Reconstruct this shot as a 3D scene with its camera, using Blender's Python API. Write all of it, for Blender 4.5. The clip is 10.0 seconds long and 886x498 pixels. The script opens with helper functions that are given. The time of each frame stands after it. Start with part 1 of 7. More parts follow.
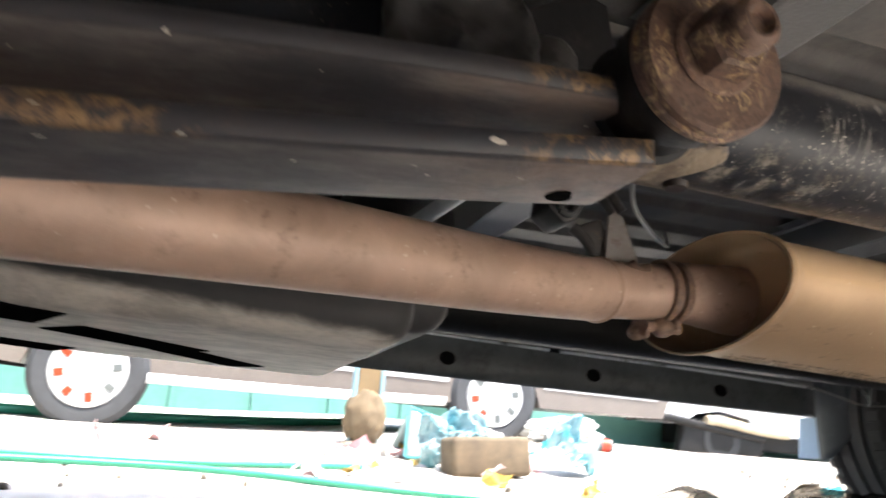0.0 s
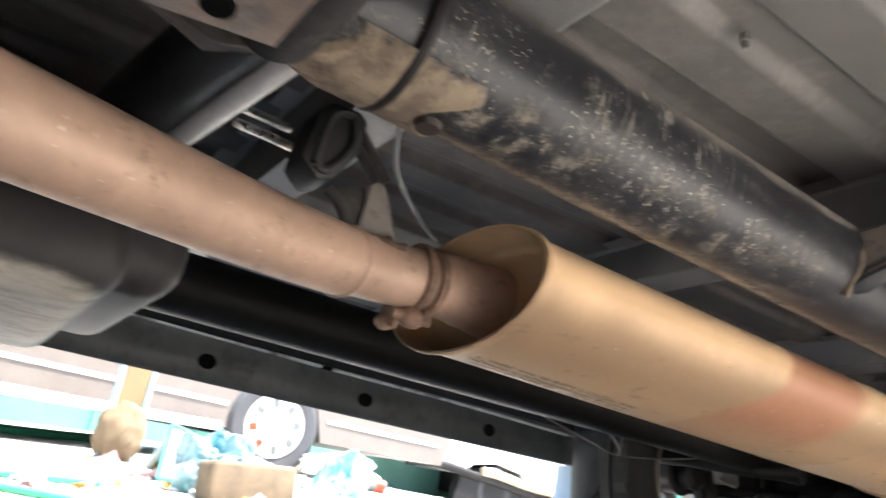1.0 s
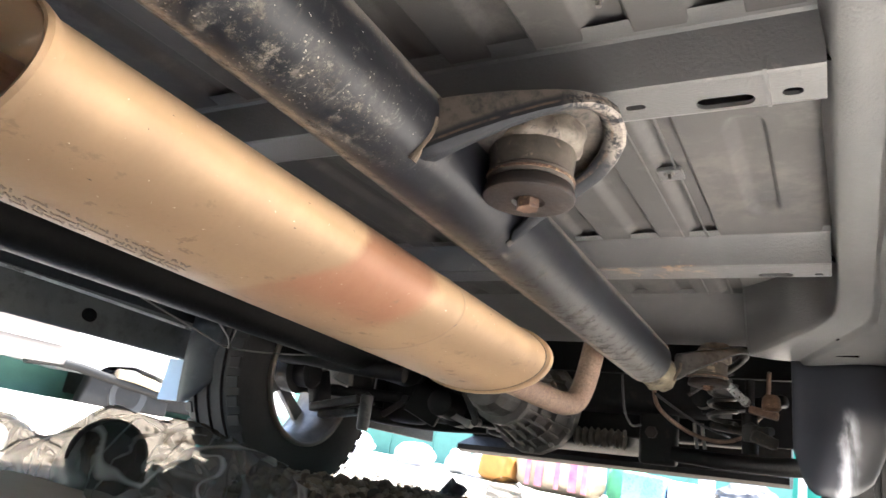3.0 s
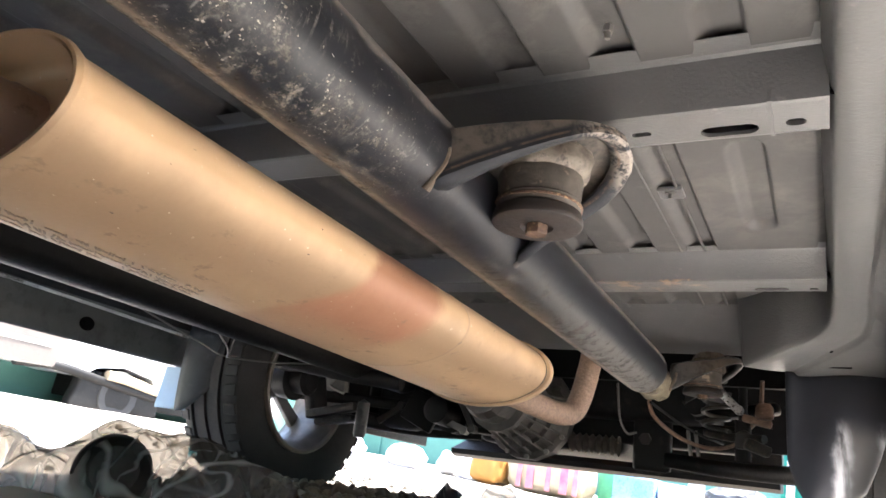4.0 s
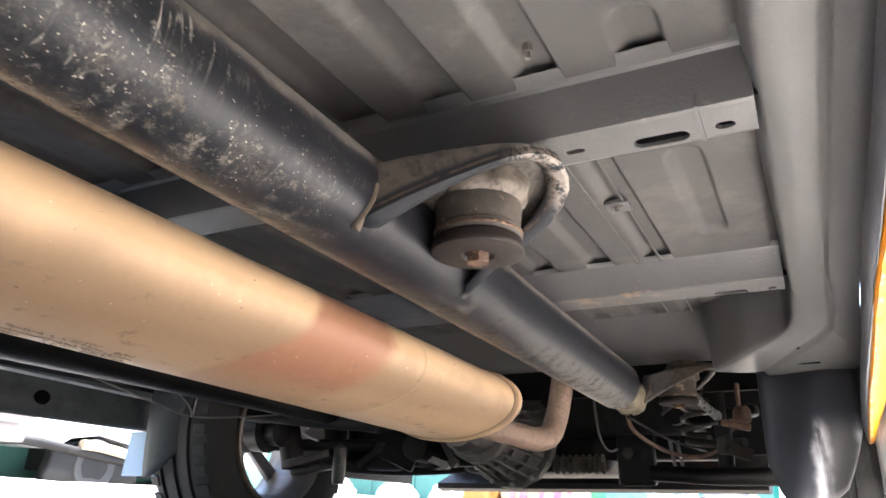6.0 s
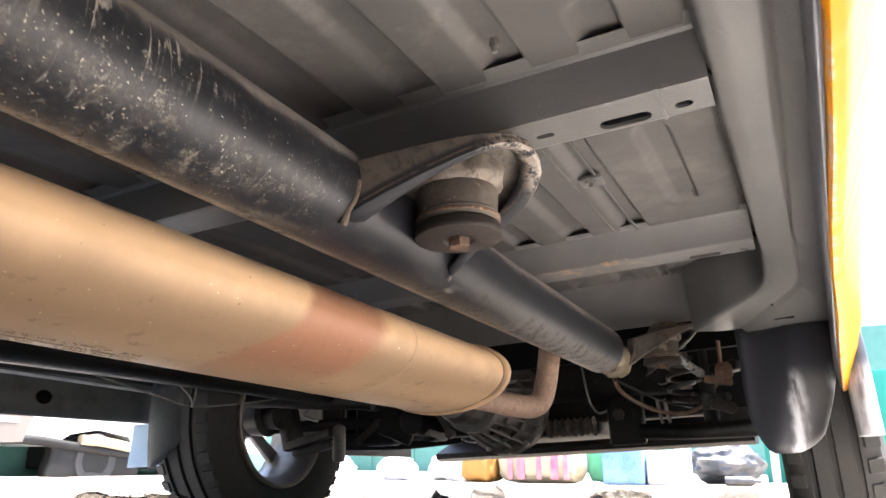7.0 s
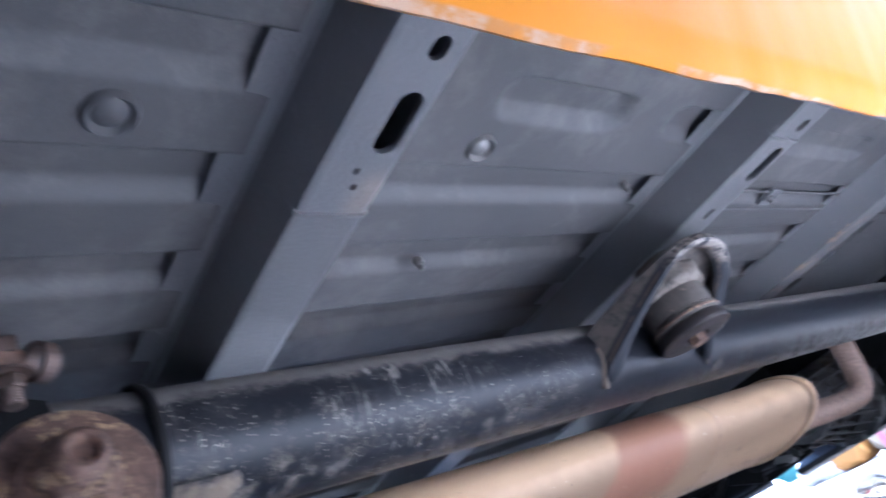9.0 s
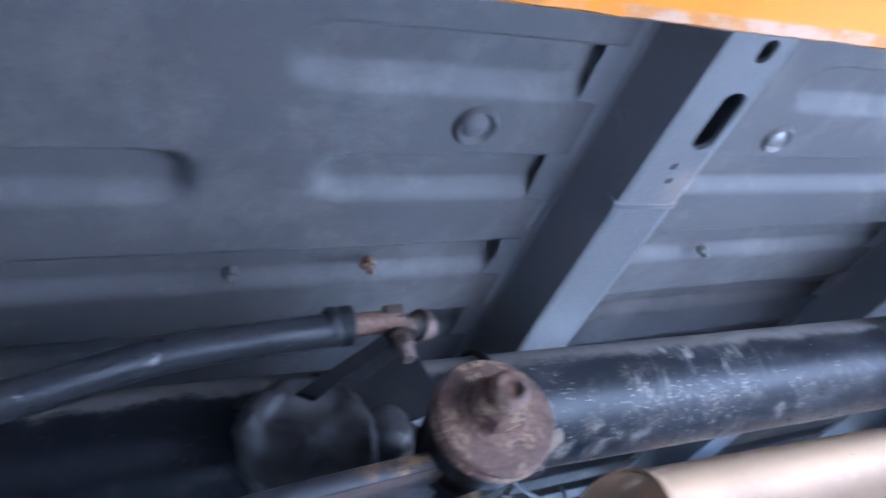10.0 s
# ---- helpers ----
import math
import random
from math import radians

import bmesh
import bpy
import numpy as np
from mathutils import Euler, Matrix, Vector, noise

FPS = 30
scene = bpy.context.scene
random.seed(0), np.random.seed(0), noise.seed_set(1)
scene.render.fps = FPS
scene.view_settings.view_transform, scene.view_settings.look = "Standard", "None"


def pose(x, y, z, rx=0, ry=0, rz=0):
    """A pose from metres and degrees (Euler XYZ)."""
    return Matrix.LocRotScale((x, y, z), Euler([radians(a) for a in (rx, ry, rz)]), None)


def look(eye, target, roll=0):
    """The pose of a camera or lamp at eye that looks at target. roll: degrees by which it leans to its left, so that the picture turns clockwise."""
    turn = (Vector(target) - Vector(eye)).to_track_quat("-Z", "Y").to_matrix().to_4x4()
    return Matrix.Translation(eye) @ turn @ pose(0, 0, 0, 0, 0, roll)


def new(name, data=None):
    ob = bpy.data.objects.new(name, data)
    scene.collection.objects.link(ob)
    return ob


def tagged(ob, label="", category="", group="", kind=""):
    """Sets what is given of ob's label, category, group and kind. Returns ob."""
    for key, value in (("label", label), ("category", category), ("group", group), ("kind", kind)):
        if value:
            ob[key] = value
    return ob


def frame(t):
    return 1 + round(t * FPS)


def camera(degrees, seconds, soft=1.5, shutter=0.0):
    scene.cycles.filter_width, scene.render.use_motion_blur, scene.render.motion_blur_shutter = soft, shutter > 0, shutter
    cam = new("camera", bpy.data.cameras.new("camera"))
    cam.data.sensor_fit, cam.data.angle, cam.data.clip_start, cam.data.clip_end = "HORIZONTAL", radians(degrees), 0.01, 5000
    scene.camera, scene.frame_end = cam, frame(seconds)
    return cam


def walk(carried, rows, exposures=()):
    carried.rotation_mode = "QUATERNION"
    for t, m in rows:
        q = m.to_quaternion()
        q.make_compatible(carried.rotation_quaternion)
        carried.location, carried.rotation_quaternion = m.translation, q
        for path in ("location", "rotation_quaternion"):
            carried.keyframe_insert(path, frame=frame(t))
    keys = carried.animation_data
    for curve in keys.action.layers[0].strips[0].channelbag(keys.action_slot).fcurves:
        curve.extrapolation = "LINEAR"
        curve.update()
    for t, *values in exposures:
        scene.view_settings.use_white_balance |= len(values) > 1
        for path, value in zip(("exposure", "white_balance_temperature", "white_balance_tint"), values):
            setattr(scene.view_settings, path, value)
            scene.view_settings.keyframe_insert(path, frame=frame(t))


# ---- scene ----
cam = camera(63.6, 10.0, shutter=0.5)
# The truck leans a little on its springs; its own axes: x to its right, y to its front, z up.
TRUCK = pose(0, 0, 0.37, 0, -3, 0) @ pose(0, 0, -0.37)
PATH = [
    (0, (0.336, 0.285, 0.164), (-1.494, 0.878, 0.712), 4.4),
    (0.5, (0.3, 0.325, 0.14), (-1.413, 1.122, 0.797), 7.8),
    (1, (0.279, 0.382, 0.136), (-1.293, 1.396, 0.844), 8.7),
    (1.5, (0.266, 0.431, 0.148), (-1.142, 1.651, 0.876), 8.4),
    (2, (0.264, 0.486, 0.147), (-0.957, 1.907, 0.847), 7.8),
    (2.5, (0.276, 0.524, 0.134), (-0.787, 2.087, 0.788), 7.7),
    (2.7, (0.284, 0.532, 0.123), (-0.72, 2.143, 0.753), 7.7),
    (3.8, (0.275, 0.509, 0.134), (-0.638, 2.185, 0.733), 7.9),
    (4, (0.273, 0.505, 0.139), (-0.65, 2.17, 0.751), 7.7),
    (4.5, (0.277, 0.483, 0.134), (-0.66, 2.129, 0.774), 6.3),
    (5, (0.293, 0.437, 0.147), (-0.668, 2.052, 0.833), 5.4),
    (5.5, (0.299, 0.473, 0.153), (-0.608, 2.108, 0.861), 3.3),
    (6, (0.29, 0.533, 0.152), (-0.558, 2.204, 0.848), 1.4),
    (6.2, (0.288, 0.536, 0.154), (-0.54, 2.222, 0.84), 0.9),
    (7.3, (0.32, 0.482, 0.149), (-0.527, 2.185, 0.767), -5.3),
    (7.5, (0.324, 0.474, 0.148), (-0.545, 2.164, 0.772), -8.0),
    (8, (0.33, 0.457, 0.138), (-0.616, 2.09, 0.799), -16.3),
    (8.5, (0.398, 0.424, 0.169), (-0.633, 1.945, 0.959), -25.7),
    (9, (0.415, 0.376, 0.191), (-0.74, 1.695, 1.153), -30.3),
    (9.5, (0.418, 0.337, 0.186), (-0.868, 1.418, 1.271), -27.4),
    (10, (0.426, 0.286, 0.181), (-0.982, 1.105, 1.341), -20.2),
]
EXPOSURES = [(0.0, 3.0, 6350, 7), (0.6, 3.3, 6350, 6), (1.4, 3.65, 6150, 6), (2.5, 3.8, 6150, 6), (4.5, 3.6, 6200, 8), (5.5, 3.75, 6050, 8), (6.3, 3.65, 6100, 9), (7.5, 3.35, 6500, 11), (8.0, 3.3, 6300, 11), (8.5, 3.6, 5650, 14), (9.0, 3.4, 4550, 13), (9.5, 3.5, 3600, 14), (10.0, 4.0, 4100, 11)]
walk(cam, [(t, TRUCK @ look(eye, target, roll)) for t, eye, target, roll in PATH], EXPOSURES)

# ---- light ----
GROUND = -0.04
world = bpy.data.worlds.new("sky")
scene.world = world
world.use_nodes = True
wn = world.node_tree.nodes
sky = wn.new("ShaderNodeTexSky")
sky.sky_type, sky.sun_disc = "NISHITA", False
sky.sun_elevation, sky.sun_rotation = radians(74.1), radians(59)
sky.air_density, sky.dust_density = 1.0, 4.0
wn["Background"].inputs["Strength"].default_value = 0.12
world.node_tree.links.new(sky.outputs[0], wn["Background"].inputs["Color"])
sun = new("sun", bpy.data.lights.new("sun", "SUN"))
sun.data.energy, sun.data.angle, sun.data.color = 3.0, radians(3), (1.0, 0.95, 0.87)
sun.matrix_world = look((2.0, 2.2, 8.2), (0, 1, 0))


# ---- materials ----
def ramp(nt, fac, stops):
    n = nt.nodes.new("ShaderNodeValToRGB")
    el = n.color_ramp.elements
    while len(el) < len(stops):
        el.new(0.5)
    for e, (p, c) in zip(el, stops):
        e.position, e.color = p, (*c, 1) if len(c) == 3 else c
    nt.links.new(fac, n.inputs["Fac"])
    return n.outputs["Color"]


def grey(v):
    return (v, v, v)


def noise_of(nt, vec, scale, detail=6, rough=0.6, distort=0.0):
    n = nt.nodes.new("ShaderNodeTexNoise")
    n.inputs["Scale"].default_value, n.inputs["Detail"].default_value = scale, detail
    n.inputs["Roughness"].default_value, n.inputs["Distortion"].default_value = rough, distort
    nt.links.new(vec, n.inputs["Vector"])
    return n.outputs["Fac"]


def mixed(nt, fac, a, b, mode="MIX"):
    n = nt.nodes.new("ShaderNodeMix")
    n.data_type, n.blend_type = "RGBA", mode
    for sock, v in ((n.inputs["Factor"], fac), (n.inputs["A"], a), (n.inputs["B"], b)):
        if hasattr(v, "is_linked"):
            nt.links.new(v, sock)
        elif isinstance(v, (int, float)):
            sock.default_value = v
        else:
            sock.default_value = (*v, 1)
    return n.outputs["Result"]


def scaled(nt, vec, sx, sy, sz):
    n = nt.nodes.new("ShaderNodeMapping")
    n.inputs["Scale"].default_value = (sx, sy, sz)
    nt.links.new(vec, n.inputs["Vector"])
    return n.outputs["Vector"]


def base(name, rough=0.6, metal=0.0):
    m = bpy.data.materials.new(name)
    m.use_nodes = True
    nt = m.node_tree
    b = nt.nodes["Principled BSDF"]
    b.inputs["Roughness"].default_value, b.inputs["Metallic"].default_value = rough, metal
    co = nt.nodes.new("ShaderNodeTexCoord").outputs["Object"]
    return m, nt, b, co


def bump(nt, b, height, strength=0.3, dist=0.002):
    n = nt.nodes.new("ShaderNodeBump")
    n.inputs["Strength"].default_value, n.inputs["Distance"].default_value = strength, dist
    nt.links.new(height, n.inputs["Height"])
    nt.links.new(n.outputs["Normal"], b.inputs["Normal"])


def worn(name, col, col2, rough=0.6, metal=0.0, scale=12, fine=150, strength=0.25, dirt=None, dirt_at=(0.5, 0.7), dirt_scale=25, spec=0.5):
    """A surface of two close tones with fine grain, and a third tone in patches."""
    m, nt, b, co = base(name, rough, metal)
    big = noise_of(nt, co, scale, 5, 0.6, 0.1)
    c = mixed(nt, ramp(nt, big, [(0.3, grey(0)), (0.7, grey(1))]), col, col2)
    small = noise_of(nt, co, fine, 6, 0.7)
    if dirt:
        d = noise_of(nt, co, dirt_scale, 8, 0.75, 0.15)
        mask = ramp(nt, d, [(dirt_at[0], grey(0)), (dirt_at[1], grey(1))])
        c = mixed(nt, mask, c, dirt)
    c = mixed(nt, 0.35, c, mixed(nt, ramp(nt, small, [(0.25, grey(0.35)), (0.75, grey(1.0))]), (0, 0, 0), c), "MIX")
    nt.links.new(c, b.inputs["Base Color"])
    r = ramp(nt, small, [(0.2, grey(max(rough - 0.15, 0.05))), (0.8, grey(min(rough + 0.15, 1)))])
    nt.links.new(r, b.inputs["Roughness"])
    b.inputs["Specular IOR Level"].default_value = spec
    bump(nt, b, small, strength)
    return m


def plain(name, col, rough=0.5, metal=0.0):
    return worn(name, col, tuple(0.85 * v for v in col), rough, metal, scale=6, fine=90, strength=0.1)



def place_of(nt, co):
    n = nt.nodes.new("ShaderNodeSeparateXYZ")
    nt.links.new(co, n.inputs[0])
    return n.outputs["X"], n.outputs["Y"], n.outputs["Z"]


def calc(nt, op, a, b=0.0, clamp=False):
    n = nt.nodes.new("ShaderNodeMath")
    n.operation, n.use_clamp = op, clamp
    for sock, v in ((n.inputs[0], a), (n.inputs[1], b)):
        if hasattr(v, "is_linked"):
            nt.links.new(v, sock)
        else:
            sock.default_value = v
    return n.outputs[0]


def between(nt, v, a, b):
    """0 below a, 1 above b (or the other way round where a > b)."""
    n = nt.nodes.new("ShaderNodeMapRange")
    n.interpolation_type = "SMOOTHSTEP"
    for k, w in (("From Min", min(a, b)), ("From Max", max(a, b)), ("To Min", 0.0 if a < b else 1.0), ("To Max", 1.0 if a < b else 0.0)):
        n.inputs[k].default_value = w
    nt.links.new(v, n.inputs["Value"])
    return n.outputs["Result"]


def times(nt, *fs):
    out = fs[0]
    for q in fs[1:]:
        out = calc(nt, "MULTIPLY", out, q)
    return out


def specks(nt, co, scale, size, rnd=0.9):
    """Small round spots of uneven size, 1 inside them."""
    n = nt.nodes.new("ShaderNodeTexVoronoi")
    n.inputs["Scale"].default_value, n.inputs["Randomness"].default_value = scale, rnd
    wob = nt.nodes.new("ShaderNodeVectorMath")
    wob.operation = "ADD"
    ns = nt.nodes.new("ShaderNodeTexNoise")
    ns.inputs["Scale"].default_value = scale * 2.2
    nt.links.new(co, ns.inputs["Vector"])
    sc = nt.nodes.new("ShaderNodeVectorMath")
    sc.operation = "SCALE"
    sc.inputs["Scale"].default_value = 0.6 / scale
    nt.links.new(ns.outputs["Color"], sc.inputs[0])
    nt.links.new(co, wob.inputs[0])
    nt.links.new(sc.outputs[0], wob.inputs[1])
    nt.links.new(wob.outputs[0], n.inputs["Vector"])
    rad = calc(nt, "MULTIPLY", noise_of(nt, co, scale * 0.45, 2), size)
    return calc(nt, "LESS_THAN", n.outputs["Distance"], rad)


def tube_material():
    """Blue-black paint; dust lying on top, mud splashed on the flank, dried drips, a dusty weld line below."""
    m, nt, b, co = base("tube_paint", 0.36)
    x, y, z = place_of(nt, co)
    grain = noise_of(nt, co, 210, 6, 0.7)
    c = mixed(nt, ramp(nt, noise_of(nt, co, 9, 5), [(0.3, grey(0)), (0.7, grey(1))]), (0.007, 0.0075, 0.010), (0.014, 0.015, 0.018))
    cloud = noise_of(nt, co, 24, 8, 0.74, 0.1)
    fine = noise_of(nt, co, 85, 9, 0.80, 0.1)
    near = times(nt, between(nt, y, 0.44, 0.56), between(nt, y, 1.02, 0.78))
    far = between(nt, y, 1.10, 1.18)
    # smoky film of dust with short scrapes in it
    film = times(nt, between(nt, cloud, 0.46, 0.72), between(nt, fine, 0.34, 0.66), calc(nt, "ADD", calc(nt, "MULTIPLY", near, 0.30), 0.03))
    c = mixed(nt, film, c, (0.22, 0.20, 0.175))
    sc = nt.nodes.new("ShaderNodeTexNoise")
    sc.inputs["Scale"].default_value, sc.inputs["Detail"].default_value, sc.inputs["Distortion"].default_value = 1.0, 4, 0.6
    nt.links.new(scaled(nt, co, 40, 150, 55), sc.inputs["Vector"])
    scrape = times(nt, between(nt, sc.outputs["Fac"], 0.60, 0.68), between(nt, cloud, 0.47, 0.58), calc(nt, "ADD", near, 0.10, True))
    c = mixed(nt, times(nt, scrape, 0.35), c, (0.30, 0.28, 0.25))
    # brown mud low on the flank, in ragged clots
    clot = between(nt, noise_of(nt, co, 42, 9, 0.84, 0.15), 0.51, 0.585)
    low = times(nt, between(nt, z, 0.370, 0.351), clot, calc(nt, "ADD", near, calc(nt, "ADD", calc(nt, "MULTIPLY", far, 0.45), 0.20), True))
    c = mixed(nt, times(nt, low, between(nt, fine, 0.32, 0.52), 0.85), c, mixed(nt, between(nt, fine, 0.40, 0.62), (0.036, 0.031, 0.026), (0.17, 0.150, 0.122)))
    blot = times(nt, between(nt, z, 0.398, 0.372), between(nt, noise_of(nt, co, 38, 9, 0.8, 0.3), 0.54, 0.61), between(nt, noise_of(nt, co, 150, 6, 0.8), 0.44, 0.56), calc(nt, "ADD", near, 0.10, True))
    c = mixed(nt, times(nt, blot, 0.7), c, mixed(nt, fine, (0.07, 0.062, 0.052), (0.25, 0.228, 0.195)))
    # splashed spots
    c = mixed(nt, times(nt, specks(nt, co, 250, 0.30), near, between(nt, cloud, 0.46, 0.54)), c, (0.28, 0.25, 0.21))
    c = mixed(nt, times(nt, specks(nt, co, 120, 0.20), calc(nt, "ADD", near, 0.22, True), between(nt, cloud, 0.48, 0.56)), c, (0.27, 0.23, 0.185))
    c = mixed(nt, times(nt, specks(nt, scaled(nt, co, 1, 0.7, 1), 85, 0.085), calc(nt, "ADD", near, 0.25, True)), c, (0.40, 0.37, 0.33))
    # drips run down from the dusty top
    dr = nt.nodes.new("ShaderNodeTexNoise")
    dr.inputs["Scale"].default_value, dr.inputs["Detail"].default_value, dr.inputs["Distortion"].default_value = 1.0, 5, 1.1
    nt.links.new(scaled(nt, co, 24, 130, 20), dr.inputs["Vector"])
    run = times(nt, between(nt, dr.outputs["Fac"], 0.575, 0.63), between(nt, y, 0.58, 0.66), between(nt, y, 0.84, 0.76), between(nt, z, 0.362, 0.398), between(nt, cloud, 0.40, 0.54))
    c = mixed(nt, times(nt, run, 0.60), c, (0.34, 0.315, 0.275))
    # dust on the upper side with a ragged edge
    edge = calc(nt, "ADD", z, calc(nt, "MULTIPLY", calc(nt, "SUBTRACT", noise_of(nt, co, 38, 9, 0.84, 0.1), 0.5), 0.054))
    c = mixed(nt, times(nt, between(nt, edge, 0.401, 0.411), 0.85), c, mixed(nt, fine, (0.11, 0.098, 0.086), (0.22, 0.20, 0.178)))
    # weld line along the lowest side
    wl = calc(nt, "ADD", z, calc(nt, "MULTIPLY", calc(nt, "SUBTRACT", noise_of(nt, co, 40, 6, 0.7), 0.5), 0.006))
    c = mixed(nt, times(nt, between(nt, wl, 0.3495, 0.3455), between(nt, x, -0.028, -0.036), between(nt, fine, 0.34, 0.54)), c, (0.19, 0.152, 0.115))
    nt.links.new(c, b.inputs["Base Color"])
    dull = calc(nt, "ADD", calc(nt, "ADD", film, low, True), between(nt, edge, 0.401, 0.411), True)
    r = calc(nt, "ADD", calc(nt, "MULTIPLY", dull, 0.45), calc(nt, "MULTIPLY", grain, 0.06))
    nt.links.new(calc(nt, "ADD", r, 0.34), b.inputs["Roughness"])
    h = calc(nt, "ADD", calc(nt, "MULTIPLY", fine, 0.5), calc(nt, "ADD", calc(nt, "MULTIPLY", run, 0.6), calc(nt, "MULTIPLY", grain, 0.25)))
    b.inputs["Specular IOR Level"].default_value = 0.25
    bump(nt, b, h, 0.07, 0.0014)
    return m


def muffler_material():
    """Dull tan coated steel: a red heat stain round one band, brown tarnish and painted shade below, scuffs and specks.
    """
    m, nt, b, co = base("muffler_steel", 0.45, 0.06)
    b.inputs["Specular IOR Level"].default_value = 0.35
    x, y, z = place_of(nt, co)
    fine = noise_of(nt, co, 230, 6, 0.7)
    brushed = nt.nodes.new("ShaderNodeTexNoise")
    brushed.inputs["Scale"].default_value, brushed.inputs["Detail"].default_value = 1.0, 5
    nt.links.new(scaled(nt, co, 60, 6, 60), brushed.inputs["Vector"])
    c = mixed(nt, ramp(nt, noise_of(nt, co, 7, 6, 0.6, 0.6), [(0.3, grey(0)), (0.7, grey(1))]), (0.655, 0.448, 0.264), (0.57, 0.385, 0.224))
    c = mixed(nt, calc(nt, "MULTIPLY", brushed.outputs["Fac"], 0.3), c, (0.42, 0.31, 0.19))
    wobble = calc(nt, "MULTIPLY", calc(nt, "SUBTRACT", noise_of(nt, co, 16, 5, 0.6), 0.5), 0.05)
    # Lower half painted darker as shade, less so at the reflecting bottom edge.
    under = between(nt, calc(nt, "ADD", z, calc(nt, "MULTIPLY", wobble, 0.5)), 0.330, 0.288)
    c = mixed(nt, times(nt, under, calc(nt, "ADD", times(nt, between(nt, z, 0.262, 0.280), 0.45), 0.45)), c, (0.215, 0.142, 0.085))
    # heat stain: its rear edge leans back towards the underside
    ys = calc(nt, "ADD", calc(nt, "ADD", y, wobble), calc(nt, "MULTIPLY", calc(nt, "SUBTRACT", z, 0.325), -0.65))
    yf = calc(nt, "ADD", calc(nt, "ADD", y, calc(nt, "MULTIPLY", wobble, 0.6)), calc(nt, "MULTIPLY", calc(nt, "SUBTRACT", z, 0.325), -0.35))
    stain = times(nt, between(nt, ys, 1.030, 1.050), between(nt, yf, 1.195, 1.160), between(nt, z, 0.258, 0.276))
    c = mixed(nt, times(nt, stain, 0.92), c, mixed(nt, noise_of(nt, co, 28, 6, 0.7, 0.3), (0.245, 0.105, 0.060), (0.315, 0.165, 0.098)))
    scuff = times(nt, between(nt, noise_of(nt, scaled(nt, co, 1, 0.6, 1), 38, 8, 0.8, 0.15), 0.565, 0.63), between(nt, z, 0.318, 0.28))
    c = mixed(nt, times(nt, scuff, 0.7), c, (0.17, 0.112, 0.07))
    c = mixed(nt, times(nt, specks(nt, co, 90, 0.10), 0.8), c, (0.72, 0.62, 0.48))
    c = mixed(nt, specks(nt, scaled(nt, co, 1, 0.7, 1.3), 42, 0.075), c, (0.10, 0.07, 0.05))
    seam = times(nt, between(nt, y, 1.2365, 1.2385), between(nt, y, 1.2435, 1.2415), 0.35)
    c = mixed(nt, seam, c, (0.14, 0.08, 0.05))
    nt.links.new(c, b.inputs["Base Color"])
    nt.links.new(calc(nt, "ADD", calc(nt, "MULTIPLY", fine, 0.22), calc(nt, "ADD", calc(nt, "MULTIPLY", under, 0.06), 0.40)), b.inputs["Roughness"])
    bump(nt, b, calc(nt, "ADD", calc(nt, "MULTIPLY", noise_of(nt, co, 30, 3), 0.7), calc(nt, "MULTIPLY", fine, 0.12)), 0.16, 0.003)
    return m


def pipe_material():
    """Brown heat-tinted pipe with scratches along it and pale chips."""
    m, nt, b, co = base("pipe_steel", 0.5, 0.15)
    fine = noise_of(nt, co, 260, 6, 0.7)
    c = mixed(nt, ramp(nt, noise_of(nt, co, 14, 7, 0.65, 0.5), [(0.3, grey(0)), (0.7, grey(1))]), (0.47, 0.315, 0.230), (0.31, 0.205, 0.150))
    c = mixed(nt, times(nt, between(nt, noise_of(nt, co, 45, 9, 0.8, 0.2), 0.53, 0.66), 0.7), c, (0.17, 0.105, 0.075))
    c = mixed(nt, times(nt, between(nt, noise_of(nt, co, 30, 8, 0.7, 0.6), 0.60, 0.70), 0.5), c, (0.50, 0.37, 0.27))
    n = nt.nodes.new("ShaderNodeTexNoise")
    n.inputs["Scale"].default_value, n.inputs["Detail"].default_value = 1.0, 3
    mp = nt.nodes.new("ShaderNodeMapping")
    mp.inputs["Rotation"].default_value = (0.1, 0, 0.42)
    mp.inputs["Scale"].default_value = (190, 9, 190)
    nt.links.new(co, mp.inputs["Vector"])
    nt.links.new(mp.outputs[0], n.inputs["Vector"])
    scr = times(nt, between(nt, n.outputs["Fac"], 0.70, 0.73), between(nt, noise_of(nt, co, 11, 2), 0.52, 0.60))
    c = mixed(nt, times(nt, scr, 0.7), c, (0.70, 0.60, 0.50))
    c = mixed(nt, times(nt, specks(nt, co, 110, 0.16), 0.7), c, (0.66, 0.54, 0.42))
    nt.links.new(c, b.inputs["Base Color"])
    nt.links.new(calc(nt, "ADD", calc(nt, "MULTIPLY", fine, 0.3), 0.32), b.inputs["Roughness"])
    bump(nt, b, calc(nt, "ADD", fine, noise_of(nt, co, 50, 4)), 0.18, 0.0015)
    return m


